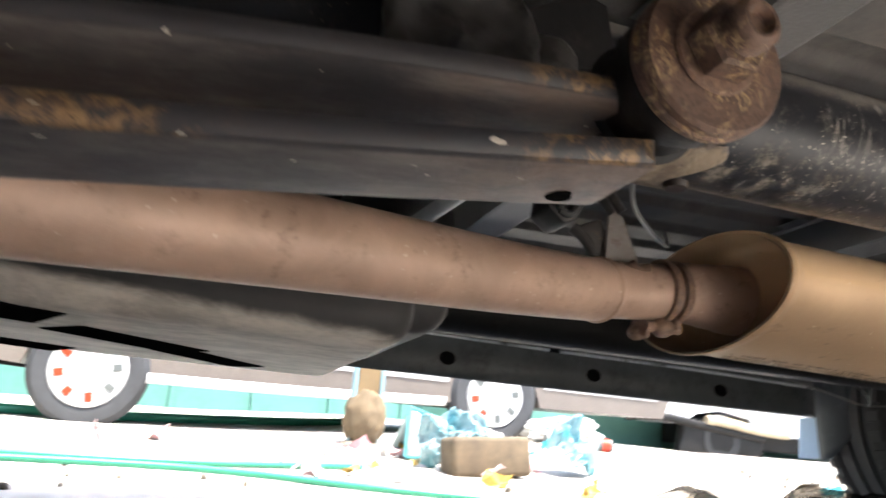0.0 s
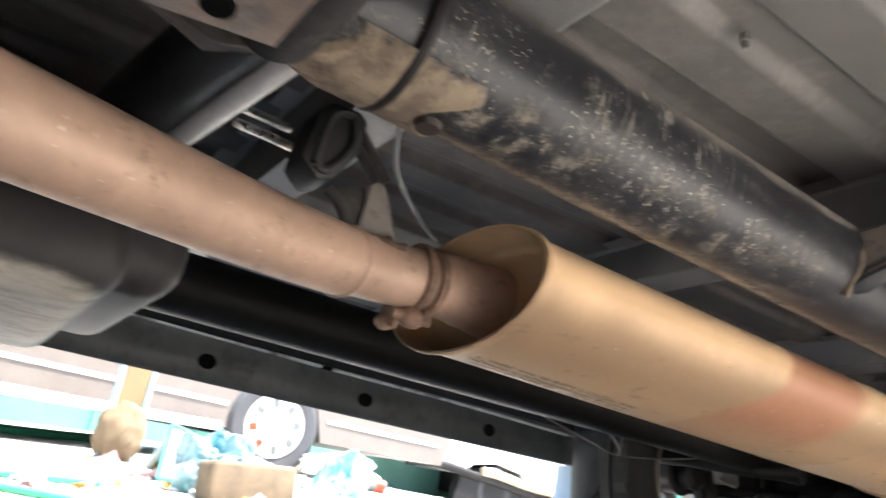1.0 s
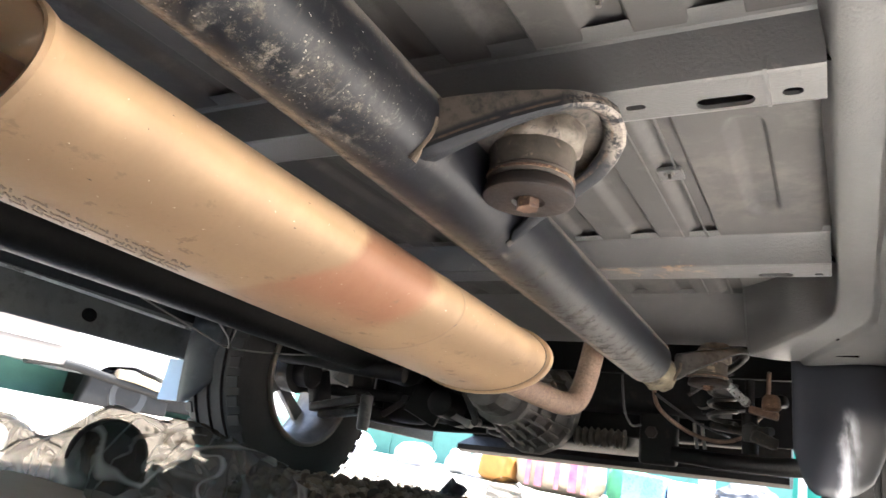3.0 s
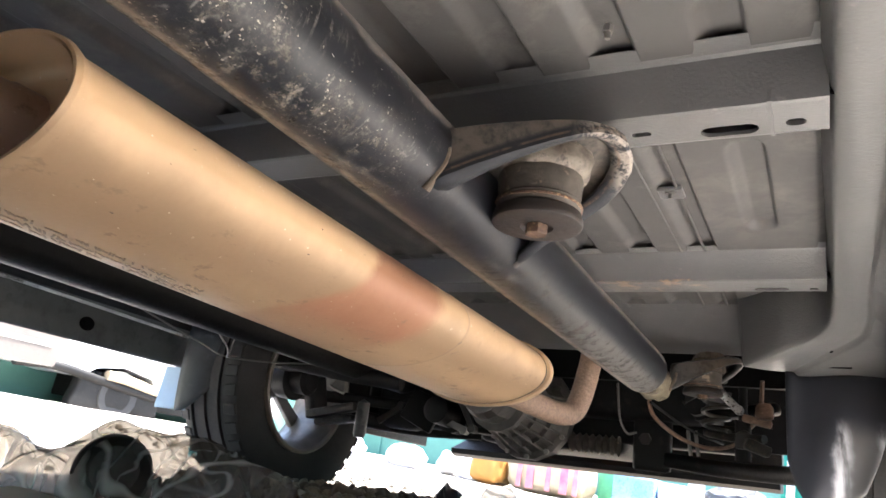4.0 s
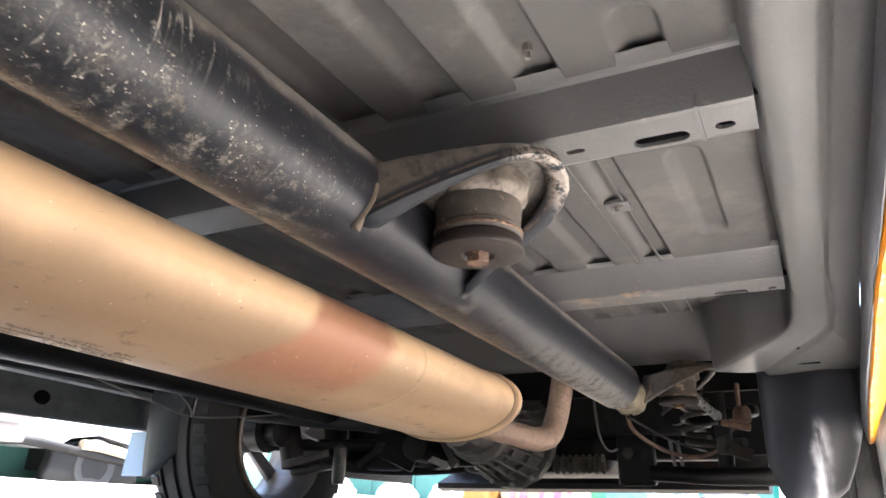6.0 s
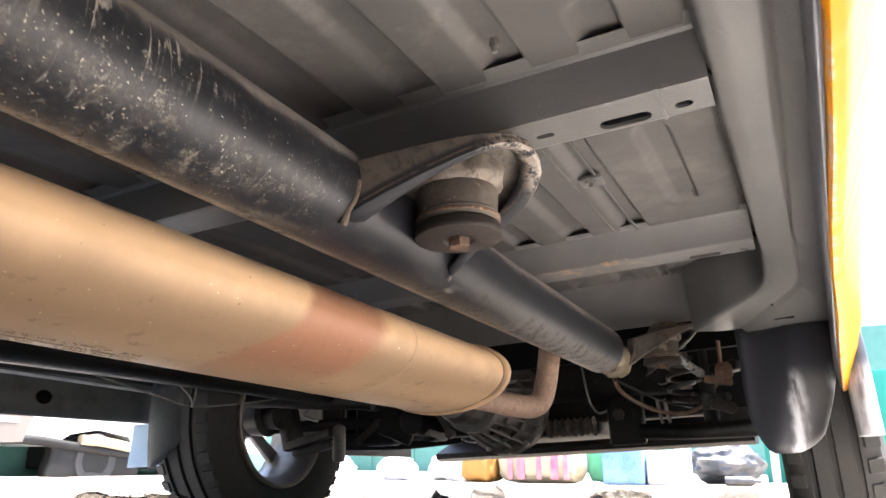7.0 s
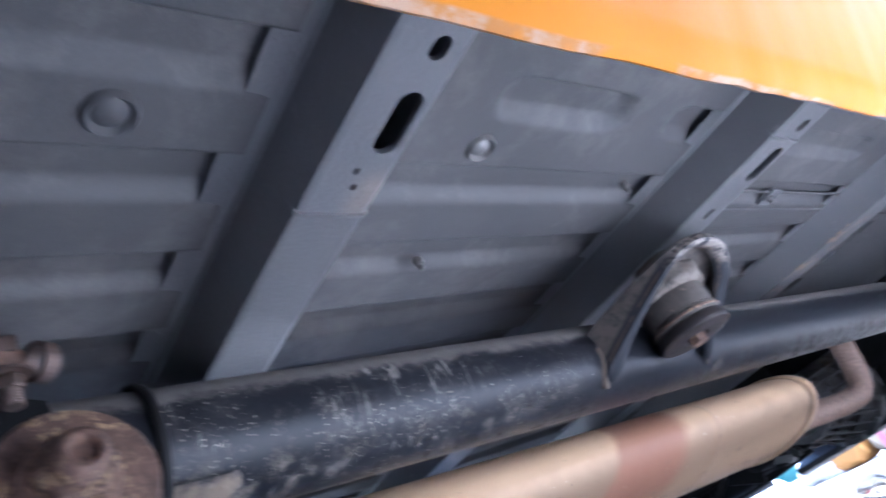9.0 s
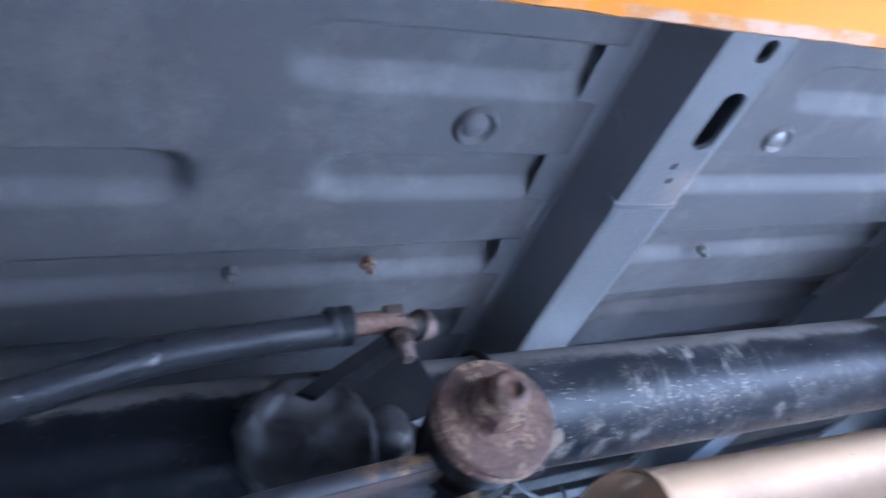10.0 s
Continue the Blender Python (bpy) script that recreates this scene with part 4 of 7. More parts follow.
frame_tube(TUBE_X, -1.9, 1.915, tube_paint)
frame_tube(2 * CENTRE - TUBE_X, -1.9, 2.2, near_black)
# Seam coloured pale to stand in for the light its edge catches.
smooth(part("sill_flange", tube_along([(-1.086, -1.2, 0.420), (-1.086, 0.2, 0.410), (-1.086, 0.6, 0.406), (-1.086, 1.03, 0.3995), (-1.086, 1.35, 0.398), (-1.086, 1.72, 0.390), (-1.07, 1.92, 0.381)], 0.0032, 10), seam_glint, truck, "seam along the top of the sill, pale for its painted glint"))
part("flange_notch", box(-1.0905, -1.0815, 1.01, 1.035, 0.3960, 0.4035, 0.001, 1), hole_black, truck, "dark notch in the seam")

# Unseen rear end, added to stop light flooding in from behind.
part("bed_floor", box(-1.12, 0.29, -1.9, -0.502, 0.475, 0.49, 0.003), floor_paint, truck, "unseen grey sheet-metal floor of the bed")
part("tailgate", box(-1.12, 0.34, -1.93, -1.90, 0.30, 0.72, 0.01), orange_paint, truck, "unseen orange tailgate")
smooth(part("rear_axle", lathe([(-1.0, 0.035), (-0.55, 0.035), (-0.52, 0.09), (-0.45, 0.11), (-0.30, 0.11), (-0.23, 0.09), (-0.20, 0.035), (0.28, 0.035)], "x", 32, (0, -0.48, 0.29), True), black_metal, truck, "black rear axle"))


def body_mount(y, plate, lift=0.0):
    """A pressed cup bracket welded to the tube, with a rubber mount bolted under it."""
    cx = 0.058
    line = [(0.006, -0.123), (0.021, -0.117), (0.037, -0.110), (0.065, -0.095), (0.090, -0.079), (0.107, -0.066), (0.119, -0.052), (0.128, -0.034), (0.132, -0.014), (0.131, 0.010), (0.125, 0.032), (0.113, 0.050), (0.097, 0.062), (0.070, 0.068), (0.039, 0.068), (0.006, 0.076)]
    bm = bmesh.new()
    rows = []
    for px, py in line:
        zb = 0.3555 + 0.60 * (px - 0.006)
        zt = max(0.408 + 0.27 * (px - 0.02), zb + 0.010)
        k = Vector((px - 0.045, py + 0.02, 0)) * (-1)
        row = []
        for sh, z in ((0.19, zb + 0.004), (0.10, zb + 0.0005), (0.02, zb), (0.0, zb + 0.0015), (0.03, zt - 0.002), (0.10, zt + 0.001), (0.25, zt + 0.002)):
            row.append(bm.verts.new((px + k.x * sh, y + py + k.y * sh, z)))
        rows.append(row)
    for a, b in zip(rows, rows[1:]):
        for i in range(6):
            bm.faces.new((a[i], b[i], b[i + 1], a[i + 1]))
    bm.faces.new([r[6] for r in rows])
    br = part("body_mount", bm, plate, truck, "black bent mounting bracket, paint worn to bare metal at its edge")
    smooth(br, 40)
    sol = br.modifiers.new("plate", "SOLIDIFY")
    sol.thickness, sol.offset = 0.0035, 0
    for wx, wy, wz, k, stuff in ((0.008, -0.121, 0.358, 1.0, mud_plate), (0.006, 0.074, 0.3565, 0.55, rust_dark)):
        smooth(part("weld", tube_along([(wx - 0.004, y + wy, wz - 0.006 * k), (wx + 0.002, y + wy, wz + 0.004 * k), (wx + 0.008, y + wy + 0.002, wz + 0.016 * k), (wx + 0.011, y + wy + 0.002, wz + 0.030 * k)], 0.0045, 10, radii=(0.0042, 0.0028)), stuff, br, "rough dusty weld"))
    my = y - 0.004
    cx = 0.0535
    smooth(part("bushing", lathe([(0.377, 0.024), (0.377, 0.0365), (0.380, 0.0385), (0.3835, 0.0375), (0.3850, 0.0385), (0.3865, 0.0370), (0.395, 0.0378), (0.4065, 0.0386), (0.4095, 0.0380), (0.4105, 0.034)], "z", 48, (cx, my, 0)), dusty_rubber, br, "cracked dusty rubber mount"), 25)
    top = lathe([(0.4095, 0.033), (0.4105, 0.0385), (0.413, 0.0415), (0.416, 0.0420), (0.420, 0.0405), (0.428, 0.0375), (0.433, 0.0355), (0.4345, 0.0330), (0.436, 0.0345), (0.442, 0.0330), (0.450, 0.028)], "z", 56, (cx + 0.002, my, 0))
    for v in top.verts:
        d = Vector((v.co.x - cx, v.co.y - my, 0))
        v.co += d * 0.10 * noise.noise(v.co * 60) + Vector((0.30 * (v.co.z - 0.4095), 0, 0.003 * noise.noise(v.co * 45 + Vector((3, 0, 0)))))
    smooth(part("upper_collar", top, pale_crust, br, "pale crusted collar of the mount"), 50)
    smooth(part("ring", lathe([(0.3795, 0.037), (0.3800, 0.0396), (0.3818, 0.0398), (0.3828, 0.037)], "z", 40, (cx, my, 0)), rust, br, "thin rusty ring"))
    smooth(part("washer", lathe([(0.3650, 0.0), (0.3650, 0.012), (0.3625, 0.015), (0.3625, 0.036), (0.3640, 0.0400), (0.3665, 0.0408), (0.3685, 0.0402), (0.3715, 0.0398), (0.3755, 0.0385), (0.377, 0.030)], "z", 56, (cx, my, 0)), rust_dark, br, "dark rusty cup washer"))
    part("bolt", hexagon("z", (cx, my, 0), 0.018, 0.3555, 0.365), rust, br, "rusty bolt head")
    br.location.z += lift
    return br


body_mount(1.07, bracket_paint)
body_mount(2.11, greasy_metal, 0.016)

# ---- exhaust ----
MUF_A, MUF_B = Vector((-0.2062, 0.722, 0.3239)), Vector((-0.1885, 1.516, 0.3085))


def aligned(a, b):
    d = (b - a)
    return Matrix.Translation(a) @ d.to_track_quat("Y", "Z").to_matrix().to_4x4()


def muffler():
    L = (MUF_B - MUF_A).length
    W, H = 0.108, 0.0525
    m = aligned(MUF_A, MUF_B)
    bm = lathe([(0.012, 1.0), (0.0, 1.0), (-0.004, 1.02), (-0.004, 1.05), (0.0, 1.06), (0.006, 1.03), (0.012, 1.0), (L * 0.648, 1.0), (L * 0.648 + 0.003, 1.008), (L * 0.648 + 0.006, 1.0), (L - 0.0135, 1.0), (L - 0.0125, 0.99), (L - 0.011, 0.99), (L - 0.009, 1.03), (L - 0.005, 1.05), (L, 1.05), (L + 0.003, 1.03), (L + 0.0035, 0.985), (L - 0.001, 0.97), (L - 0.012, 0.95), (L - 0.016, 0.80), (L - 0.016, 0.0)], "y", 72)
    for v in bm.verts:
        v.co.x *= W
        v.co.z *= H
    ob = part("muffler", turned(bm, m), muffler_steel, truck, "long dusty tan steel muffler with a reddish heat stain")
    smooth(ob, 28)
    ring = lathe([(L - 0.011, 0.99), (L - 0.010, 1.035), (L - 0.0085, 1.055), (L - 0.004, 1.062), (L + 0.002, 1.058), (L + 0.005, 1.04), (L + 0.0055, 1.0), (L + 0.002, 0.98)], "y", 72)
    for v in ring.verts:
        v.co.x *= W
        v.co.z *= H
    smooth(part("end_rim", turned(ring, m), muffler_steel, ob, "rolled tan end rim"), 40)
    groove = lathe([(L - 0.0135, 1.003), (L - 0.0128, 1.008), (L - 0.0113, 1.008), (L - 0.0106, 1.003)], "y", 72)
    for v in groove.verts:
        v.co.x *= W
        v.co.z *= H
    smooth(part("end_groove", turned(groove, m), rust_dark, ob, "dark seam behind the rim"), 40)
    cup = lathe([(-0.002, 0.99), (0.012, 0.985), (0.024, 0.965), (0.031, 0.92), (0.034, 0.80), (0.034, 0.2)], "y", 56)
    for v in cup.verts:
        v.co.x *= W
        v.co.z *= H
    smooth(part("end_cup", turned(cup, m), muffler_steel, ob, "recessed brown end plate"), 50)
    return ob


muf_body = muffler()
inlet = smooth(part("exhaust_pipe", tube_along([(0.40, -0.50, 0.155), (0.126, 0.0, 0.225), (-0.04, 0.30, 0.268), (-0.15, 0.50, 0.296), (-0.196, 0.60, 0.310)], 0.0275, 40), pipe_steel, truck, "brown heat-tinted exhaust pipe"))
smooth(part("sleeve", tube_along([(-0.165, 0.53, 0.300), (-0.203, 0.625, 0.3145), (-0.2066, 0.70, 0.322), (-0.2066, 0.76, 0.324)], 0.0255, 40), pipe_steel, inlet, "narrower end of the pipe"))
smooth(part("weld_seam", turned(lathe([(-0.003, 0.0255), (-0.002, 0.0285), (0.0, 0.0292), (0.002, 0.0285), (0.003, 0.0255)], "y", 40), Matrix.Translation((-0.196, 0.60, 0.310)) @ pose(0, 0, 0, 8, 0, 24)), pipe_steel, inlet, "rough weld seam"))
for yy in (0.672, 0.684):
    smooth(part("ring", turned(lathe([(-0.0035, 0.025), (-0.0035, 0.0285), (-0.002, 0.0295), (0.002, 0.0295), (0.0035, 0.0285), (0.0035, 0.025)], "y", 40), Matrix.Translation((-0.2055, yy, 0.3205)) @ pose(0, 0, 0, 5, 0, 2)), rust_brown, inlet, "rusty clamp ring"))
smooth(part("collar", lathe([(0.69, 0.0265), (0.70, 0.0285), (0.715, 0.029), (0.719, 0.0305), (0.735, 0.031), (0.739, 0.0325), (0.785, 0.034)], "y", 40, (-0.2066, 0, 0.323)), pipe_steel, inlet, "stepped brown collar"), 25)
bead = [(-0.010, 0.0), (-0.0085, 0.006), (-0.003, 0.009), (0.004, 0.0085), (0.009, 0.006), (0.010, 0.0)]
smooth(part("clamp_bolt", joined(turned(lathe(bead, "y", 14), Matrix.Translation((-0.204, 0.672, 0.2865))), turned(lathe(bead, "x", 14), Matrix.Translation((-0.214, 0.682, 0.288)) @ Matrix.Scale(0.85, 4)), lathe([(0.655, 0.0), (0.655, 0.0045), (0.69, 0.0045), (0.69, 0.0)], "y", 12, (-0.204, 0, 0.2865)), turned(box(-0.009, 0.009, -0.004, 0.004, -0.008, 0.014, 0.003, 2), Matrix.Translation((-0.205, 0.684, 0.292)))), rust_brown, inlet, "rusty clamp bolt"), 50)
smooth(part("clamp_ear", joined(turned(box(-0.015, 0.009, -0.0035, 0.0035, -0.008, 0.010, 0.003, 3), Matrix.Translation((-0.230, 0.670, 0.290)) @ pose(0, 0, 0, 0, 25, 10)), turned(lathe(bead, "y", 14), Matrix.Translation((-0.238, 0.668, 0.286)) @ Matrix.Scale(0.8, 4))), rust_brown, inlet, "rusty clamp ear"), 50)
smooth(part("tail_pipe", tube_along([(-0.190, 1.49, 0.2915), (-0.172, 1.60, 0.2870), (-0.152, 1.70, 0.2805), (-0.137, 1.752, 0.2785), (-0.124, 1.782, 0.287), (-0.116, 1.798, 0.315), (-0.108, 1.806, 0.36), (-0.101, 1.816, 0.42), (-0.098, 1.83, 0.47)], 0.0205, 32), tail_steel, truck, "thin brown tail pipe with a bend"))

# hanger of the exhaust
hanger = part("exhaust_hanger", extruded([(0.606, 0.322), (0.646, 0.328), (0.641, 0.340), (0.625, 0.380), (0.618, 0.385), (0.611, 0.379)], "x", -0.199, -0.195), hanger_steel, truck, "grey tapered hanger plate welded on the exhaust pipe, rusty at its foot")
foot = tube_along([(-0.190, 0.604, 0.328), (-0.189, 0.620, 0.330), (-0.189, 0.635, 0.332), (-0.190, 0.648, 0.333)], 0.0055, 10, steps=10)
for v in foot.verts:
    v.co += Vector((0, 0.003 * noise.noise(v.co * 140), 0.004 * noise.noise(v.co * 170)))
smooth(part("weld", foot, rust, hanger, "crusty rusty weld"), 60)
blk = extruded([(0.546, 0.374), (0.553, 0.422), (0.561, 0.430), (0.586, 0.432), (0.594, 0.425), (0.593, 0.398), (0.574, 0.366), (0.562, 0.361)], "x", -0.226, -0.186)
bmesh.ops.bevel(blk, geom=blk.edges, offset=0.004, segments=2, affect="EDGES", profile=0.5)
smooth(part("rubber_block", blk, rubber, hanger, "black rubber block"))
smooth(part("block_ring", tube_along([(-0.184, 0.556, 0.372), (-0.183, 0.561, 0.414), (-0.183, 0.579, 0.422), (-0.183, 0.583, 0.398), (-0.184, 0.567, 0.371), (-0.184, 0.556, 0.372)], 0.0035, 8), rubber, hanger, "raised lip of the block"))
for dx in (0.0, 0.014):
    smooth(part("strap", tube_along([(-0.206 + dx, 0.588, 0.420), (-0.203 + dx, 0.597, 0.408), (-0.201 + dx, 0.608, 0.395), (-0.199 + dx, 0.618, 0.381)], 0.0042, 10), speckle_dark, hanger, "dark rusty strap"))
smooth(part("hook", joined(tube_along([(-0.206, 0.580, 0.366), (-0.204, 0.588, 0.360), (-0.202, 0.594, 0.352), (-0.202, 0.600, 0.342), (-0.201, 0.609, 0.338)], 0.0052, 10), turned(box(-0.003, 0.003, -0.012, 0.012, -0.016, 0.016, 0.002, 2), Matrix.Translation((-0.203, 0.602, 0.358)) @ pose(0, 0, 0, 25, 0, 0))), speckle_dark, hanger, "dark rusty hook"))
smooth(part("rod", tube_along([(-0.203, 0.498, 0.387), (-0.223, 0.530, 0.397), (-0.242, 0.560, 0.406)], 0.004, 12), steel, hanger, "bright steel rod"))
smooth(part("rod", tube_along([(-0.188, 0.495, 0.392), (-0.210, 0.520, 0.404), (-0.232, 0.545, 0.416)], 0.004, 12), steel, hanger, "bright steel rod"))
# Pale bar added for the bright reflection on the cross tube's lower edge.
smooth(part("tube_glint_bar", tube_along([(-0.055, 0.508, 0.402), (-0.30, 0.464, 0.381), (-0.62, 0.407, 0.358)], 0.010, 20), white_paint, truck, "pale bar standing in for the reflection along the cross tube"))
smooth(part("cross_tube", tube_along([(-0.05, 0.483, 0.424), (-0.30, 0.438, 0.405), (-0.72, 0.362, 0.375)], 0.030, 32), black_paint, truck, "black frame cross tube"))
smooth(part("breather_hose", tube_along([(-0.075, 0.568, 0.40), (-0.115, 0.585, 0.392), (-0.155, 0.61, 0.378), (-0.20, 0.66, 0.372), (-0.26, 0.72, 0.385), (-0.32, 0.76, 0.42)], 0.0019, 10), pale_hose, truck, "thin pale hose"))
saddle = bmesh.new()
rows = []
for j, yy in enumerate((0.48, 0.485, 0.545, 0.556, 0.562)):
    rows.append([saddle.verts.new((TUBE_X + (TUBE_R + 0.004 - (0.004 if j in (0, 4) else 0)) * math.cos(a), yy + 0.012 * math.sin(5 * a), TUBE_Z + (TUBE_R + 0.004 - (0.004 if j in (0, 4) else 0)) * math.sin(a))) for a in (radians(-150 + 6.6 * i) for i in range(17))])
for a, b in zip(rows, rows[1:]):
    for i in range(16):
        saddle.faces.new((a[i], a[i + 1], b[i + 1], b[i]))
sad = smooth(part("saddle_plate", saddle, saddle_mud, truck, "mud-caked plate round the frame tube"), 40)
part("hole", lathe([(-0.001, 0.0), (-0.001, 0.007), (0.003, 0.008)], "z", 20, (TUBE_X - 0.001, 0.556, TUBE_Z - TUBE_R - 0.005)), rust_dark, sad, "rusty hole")
smooth(part("band", lathe([(0.522, TUBE_R + 0.002), (0.523, TUBE_R + 0.004), (0.526, TUBE_R + 0.005), (0.529, TUBE_R + 0.004), (0.530, TUBE_R + 0.002)], "y", 56, (TUBE_X, 0, TUBE_Z)), black_metal, sad, "black band"))

# ---- leaf spring ----
def leaf(z0, y_end, thick, w0, w1, name, label):
    """Spring steel strip rising slightly to the front end."""
    bm = bmesh.new()
    rows = []
    n = 24
    for j in range(n + 1):
        y = -0.6 + (y_end + 0.6) * j / n
        zc = z0(y)
        e, q = 0.0036, 0.0011
        prof = [(w0, q), (w0 + q, 0), (w1 - e, 0), (w1 - q, q), (w1, e), (w1, thick - e), (w1 - q, thick - q), (w1 - e, thick), (w0 + q, thick), (w0, thick - q)]
        rows.append([bm.verts.new((x, y, zc + dz)) for x, dz in prof])
    for a, b in zip(rows, rows[1:]):
        for i in range(10):
            bm.faces.new((a[i], a[(i + 1) % 10], b[(i + 1) % 10], b[i]))
    bm.faces.new(rows[0])
    bm.faces.new(rows[-1])
    for v in rows[-1]:
        v.co.y -= 0.007 if v.co.x > w1 - 0.001 else (0.002 if v.co.x > w1 - 0.003 else 0.0)
    return smooth(part(name, bm, leaf_steel, truck, label), 40)


leaf(lambda y: 0.2752 + 0.145 * (y - 0.216) - 0.19 * (y - 0.216) ** 2, 0.436, 0.0105, 0.072, 0.1250, "leaf_spring", "black leaf spring with yellowish rust on its edges")
second_leaf = leaf(lambda y: 0.2424 + 0.13 * (y - 0.223) + 0.06 * (y - 0.223) ** 2, 0.4355, 0.0115, 0.075, 0.1265, "leaf_spring", "lower black spring leaf, brown with dust")
part("hole", lathe([(-0.0006, 0.0), (-0.0006, 0.0055), (0.002, 0.006)], "z", 20, (0.088, 0.413, 0.2689)), hole_black, second_leaf, "dark round hole")
EYE_Y, EYE_Z = 0.443, 0.310
EYE_X = -0.007
eye = smooth(part("spring_eye", lathe([(0.046, 0.0), (0.046, 0.019), (0.104, 0.020), (0.112, 0.027), (0.114, 0.024), (0.122, 0.023), (0.13, 0.027), (0.142, 0.028), (0.145, 0.026)], "x", 48, (EYE_X, EYE_Y, EYE_Z)), black_metal, truck, "black bushed spring eye"))
smooth(part("washer", lathe([(0.143, 0.012), (0.143, 0.0275), (0.1445, 0.0300), (0.1475, 0.0305), (0.1485, 0.0292), (0.1495, 0.0292), (0.1505, 0.0302), (0.1530, 0.0303), (0.1550, 0.0290), (0.1555, 0.02), (0.1555, 0.0)], "x", 56, (EYE_X, EYE_Y + 0.0015, EYE_Z - 0.0005)), rust, eye, "big rusty washer"))
part("nut", hexagon("x", (EYE_X, EYE_Y, EYE_Z), 0.0245, 0.1575, 0.1695), rust, eye, "rusty nut")
smooth(part("nut_washer", lathe([(0.1550, 0.0), (0.1550, 0.0160), (0.1562, 0.0172), (0.1575, 0.0165), (0.1578, 0.0)], "x", 32, (EYE_X, EYE_Y, EYE_Z)), rust_brown, eye, "small rusty washer"))
thread = [(0.1695 + 0.0007 * i, 0.0095 if i % 2 else 0.0085) for i in range(13)]
smooth(part("bolt", lathe([*thread, (0.1792, 0.007), (0.1792, 0.0055), (0.176, 0.004), (0.176, 0.0)], "x", 24, (EYE_X, EYE_Y, EYE_Z)), rust, eye, "threaded bolt end"), 20)

# ---- tank ----
tank = smooth(part("fuel_tank", joined(box(-0.72, -0.37, -0.5, 0.535, 0.285, 0.45, 0.035, 5), box(-0.73, -0.30, -0.5, 0.475, 0.256, 0.34, 0.032, 5)), tank_plastic, truck, "black plastic fuel tank, its belly caked with pale dust"))
for a, b, w in (((-0.325, 0.0), (-0.395, 0.15), 0.10), ((-0.45, 0.15), (-0.55, 0.27), 0.075), ((-0.55, 0.25), (-0.66, 0.345), 0.06), ((-0.60, -0.06), (-0.69, 0.12), 0.08)):
    v = Vector((b[0] - a[0], b[1] - a[1], 0))
    part("strap_slot", turned(box(-w / 2, w / 2, -v.length / 2, v.length / 2, -0.0012, 0.004, 0.0011, 1), Matrix.Translation(((a[0] + b[0]) / 2, (a[1] + b[1]) / 2, 0.2560)) @ pose(0, 0, 0, 0, 0, math.degrees(math.atan2(-v.x, v.y)))), hole_black, tank, "dark slot in the belly")



# ---- wheels ----
def wheel(x, y, z, r, face, w=0.083):
    """face: +1 or -1, the outer side, which carries the spokes."""
    prof = [(-w * 0.8, r * 0.585), (-w, r * 0.72), (-w * 1.02, r * 0.86), (-w * 0.9, r * 0.955), (-w * 0.72, r * 0.99)]
    for g in (-0.45, 0.0, 0.45):
        prof += [(w * (g - 0.07), r), (w * (g - 0.06), r - 0.007), (w * (g + 0.06), r - 0.007), (w * (g + 0.07), r)]
    prof += [(w * 0.72, r * 0.99), (w * 0.9, r * 0.955), (w * 1.02, r * 0.86), (w, r * 0.72), (w * 0.8, r * 0.585)]
    ty = smooth(part("wheel", lathe(prof, "x", 72, (x, y, z)), tyre_rubber, truck, "worn dusty black tyre on a steel wheel"), 30)
    smooth(part("rim", lathe([(-w * 0.86, r * 0.605), (-w * 0.92, r * 0.575), (-w * 0.7, r * 0.55), (-w * 0.3, r * 0.50), (w * 0.5, r * 0.50), (w * 0.86, r * 0.575), (w * 0.8, r * 0.605)], "x", 56, (x, y, z)), steel_dusty, ty, "bare steel rim"), 40)
    for side in (-1, 1):
        smooth(part("rim_lip", lathe([(side * w * 0.80, r * 0.600), (side * w * 0.93, r * 0.600), (side * w * 0.965, r * 0.585), (side * w * 0.95, r * 0.570), (side * w * 0.84, r * 0.562)], "x", 56, (x, y, z)), rim_tan, ty, "dusty tan rim lip"), 50)
    fx = x + face * w * 0.55
    smooth(part("hub", lathe([(-0.02, 0.0), (-0.02, 0.034), (0.0, 0.042), (0.014, 0.036), (0.016, 0.0)], "x", 28, (fx, y, z)), steel_dusty, ty, "grey wheel hub"), 40)
    for i in range(5):
        a = radians(90 + 72 * i)
        sp = box(-0.009, 0.009, -0.019, 0.019, 0.03, r * 0.53, 0.004, 2)
        for v in sp.verts:
            v.co.y *= 0.75 + 2.2 * max(0.0, v.co.z - 0.03)
        smooth(part("spoke", turned(sp, Matrix.Translation((fx, y, z)) @ Matrix.Rotation(a, 4, "X")), steel_dusty, ty, "grey alloy spoke"))
    lugs = []
    for i in range(40):
        for side in (-1, 1):
            a = 2 * math.pi * (i + 0.25 * side) / 40
            lug = box(-w * 0.16, w * 0.16, -0.013, 0.013, -0.004, 0.0035, 0.0015, 1)
            lugs.append(turned(lug, Matrix.Translation((x, y, z)) @ Matrix.Rotation(a, 4, "X") @ Matrix.Translation((side * w * 0.76, 0, r * 0.985)) @ Matrix.Rotation(side * 0.22, 4, "Y")))
    tagged(part("tread", joined(*lugs), tyre_rubber, ty), "tread blocks of the tyre", kind="stuff")
    return ty


wheel(-1.005, 2.045, 0.330, 0.287, -1, 0.093)
wheel(0.343, 2.25, 0.25, 0.287, 1)
wheel(-1.02, -0.50, 0.31, 0.287, -1)
wheel(0.29, -0.46, 0.255, 0.287, 1)

# ---- small things under the floor ----
def on_floor(x, y, drop=0.0):
    return Vector((x, y, floor_z(y) - drop))


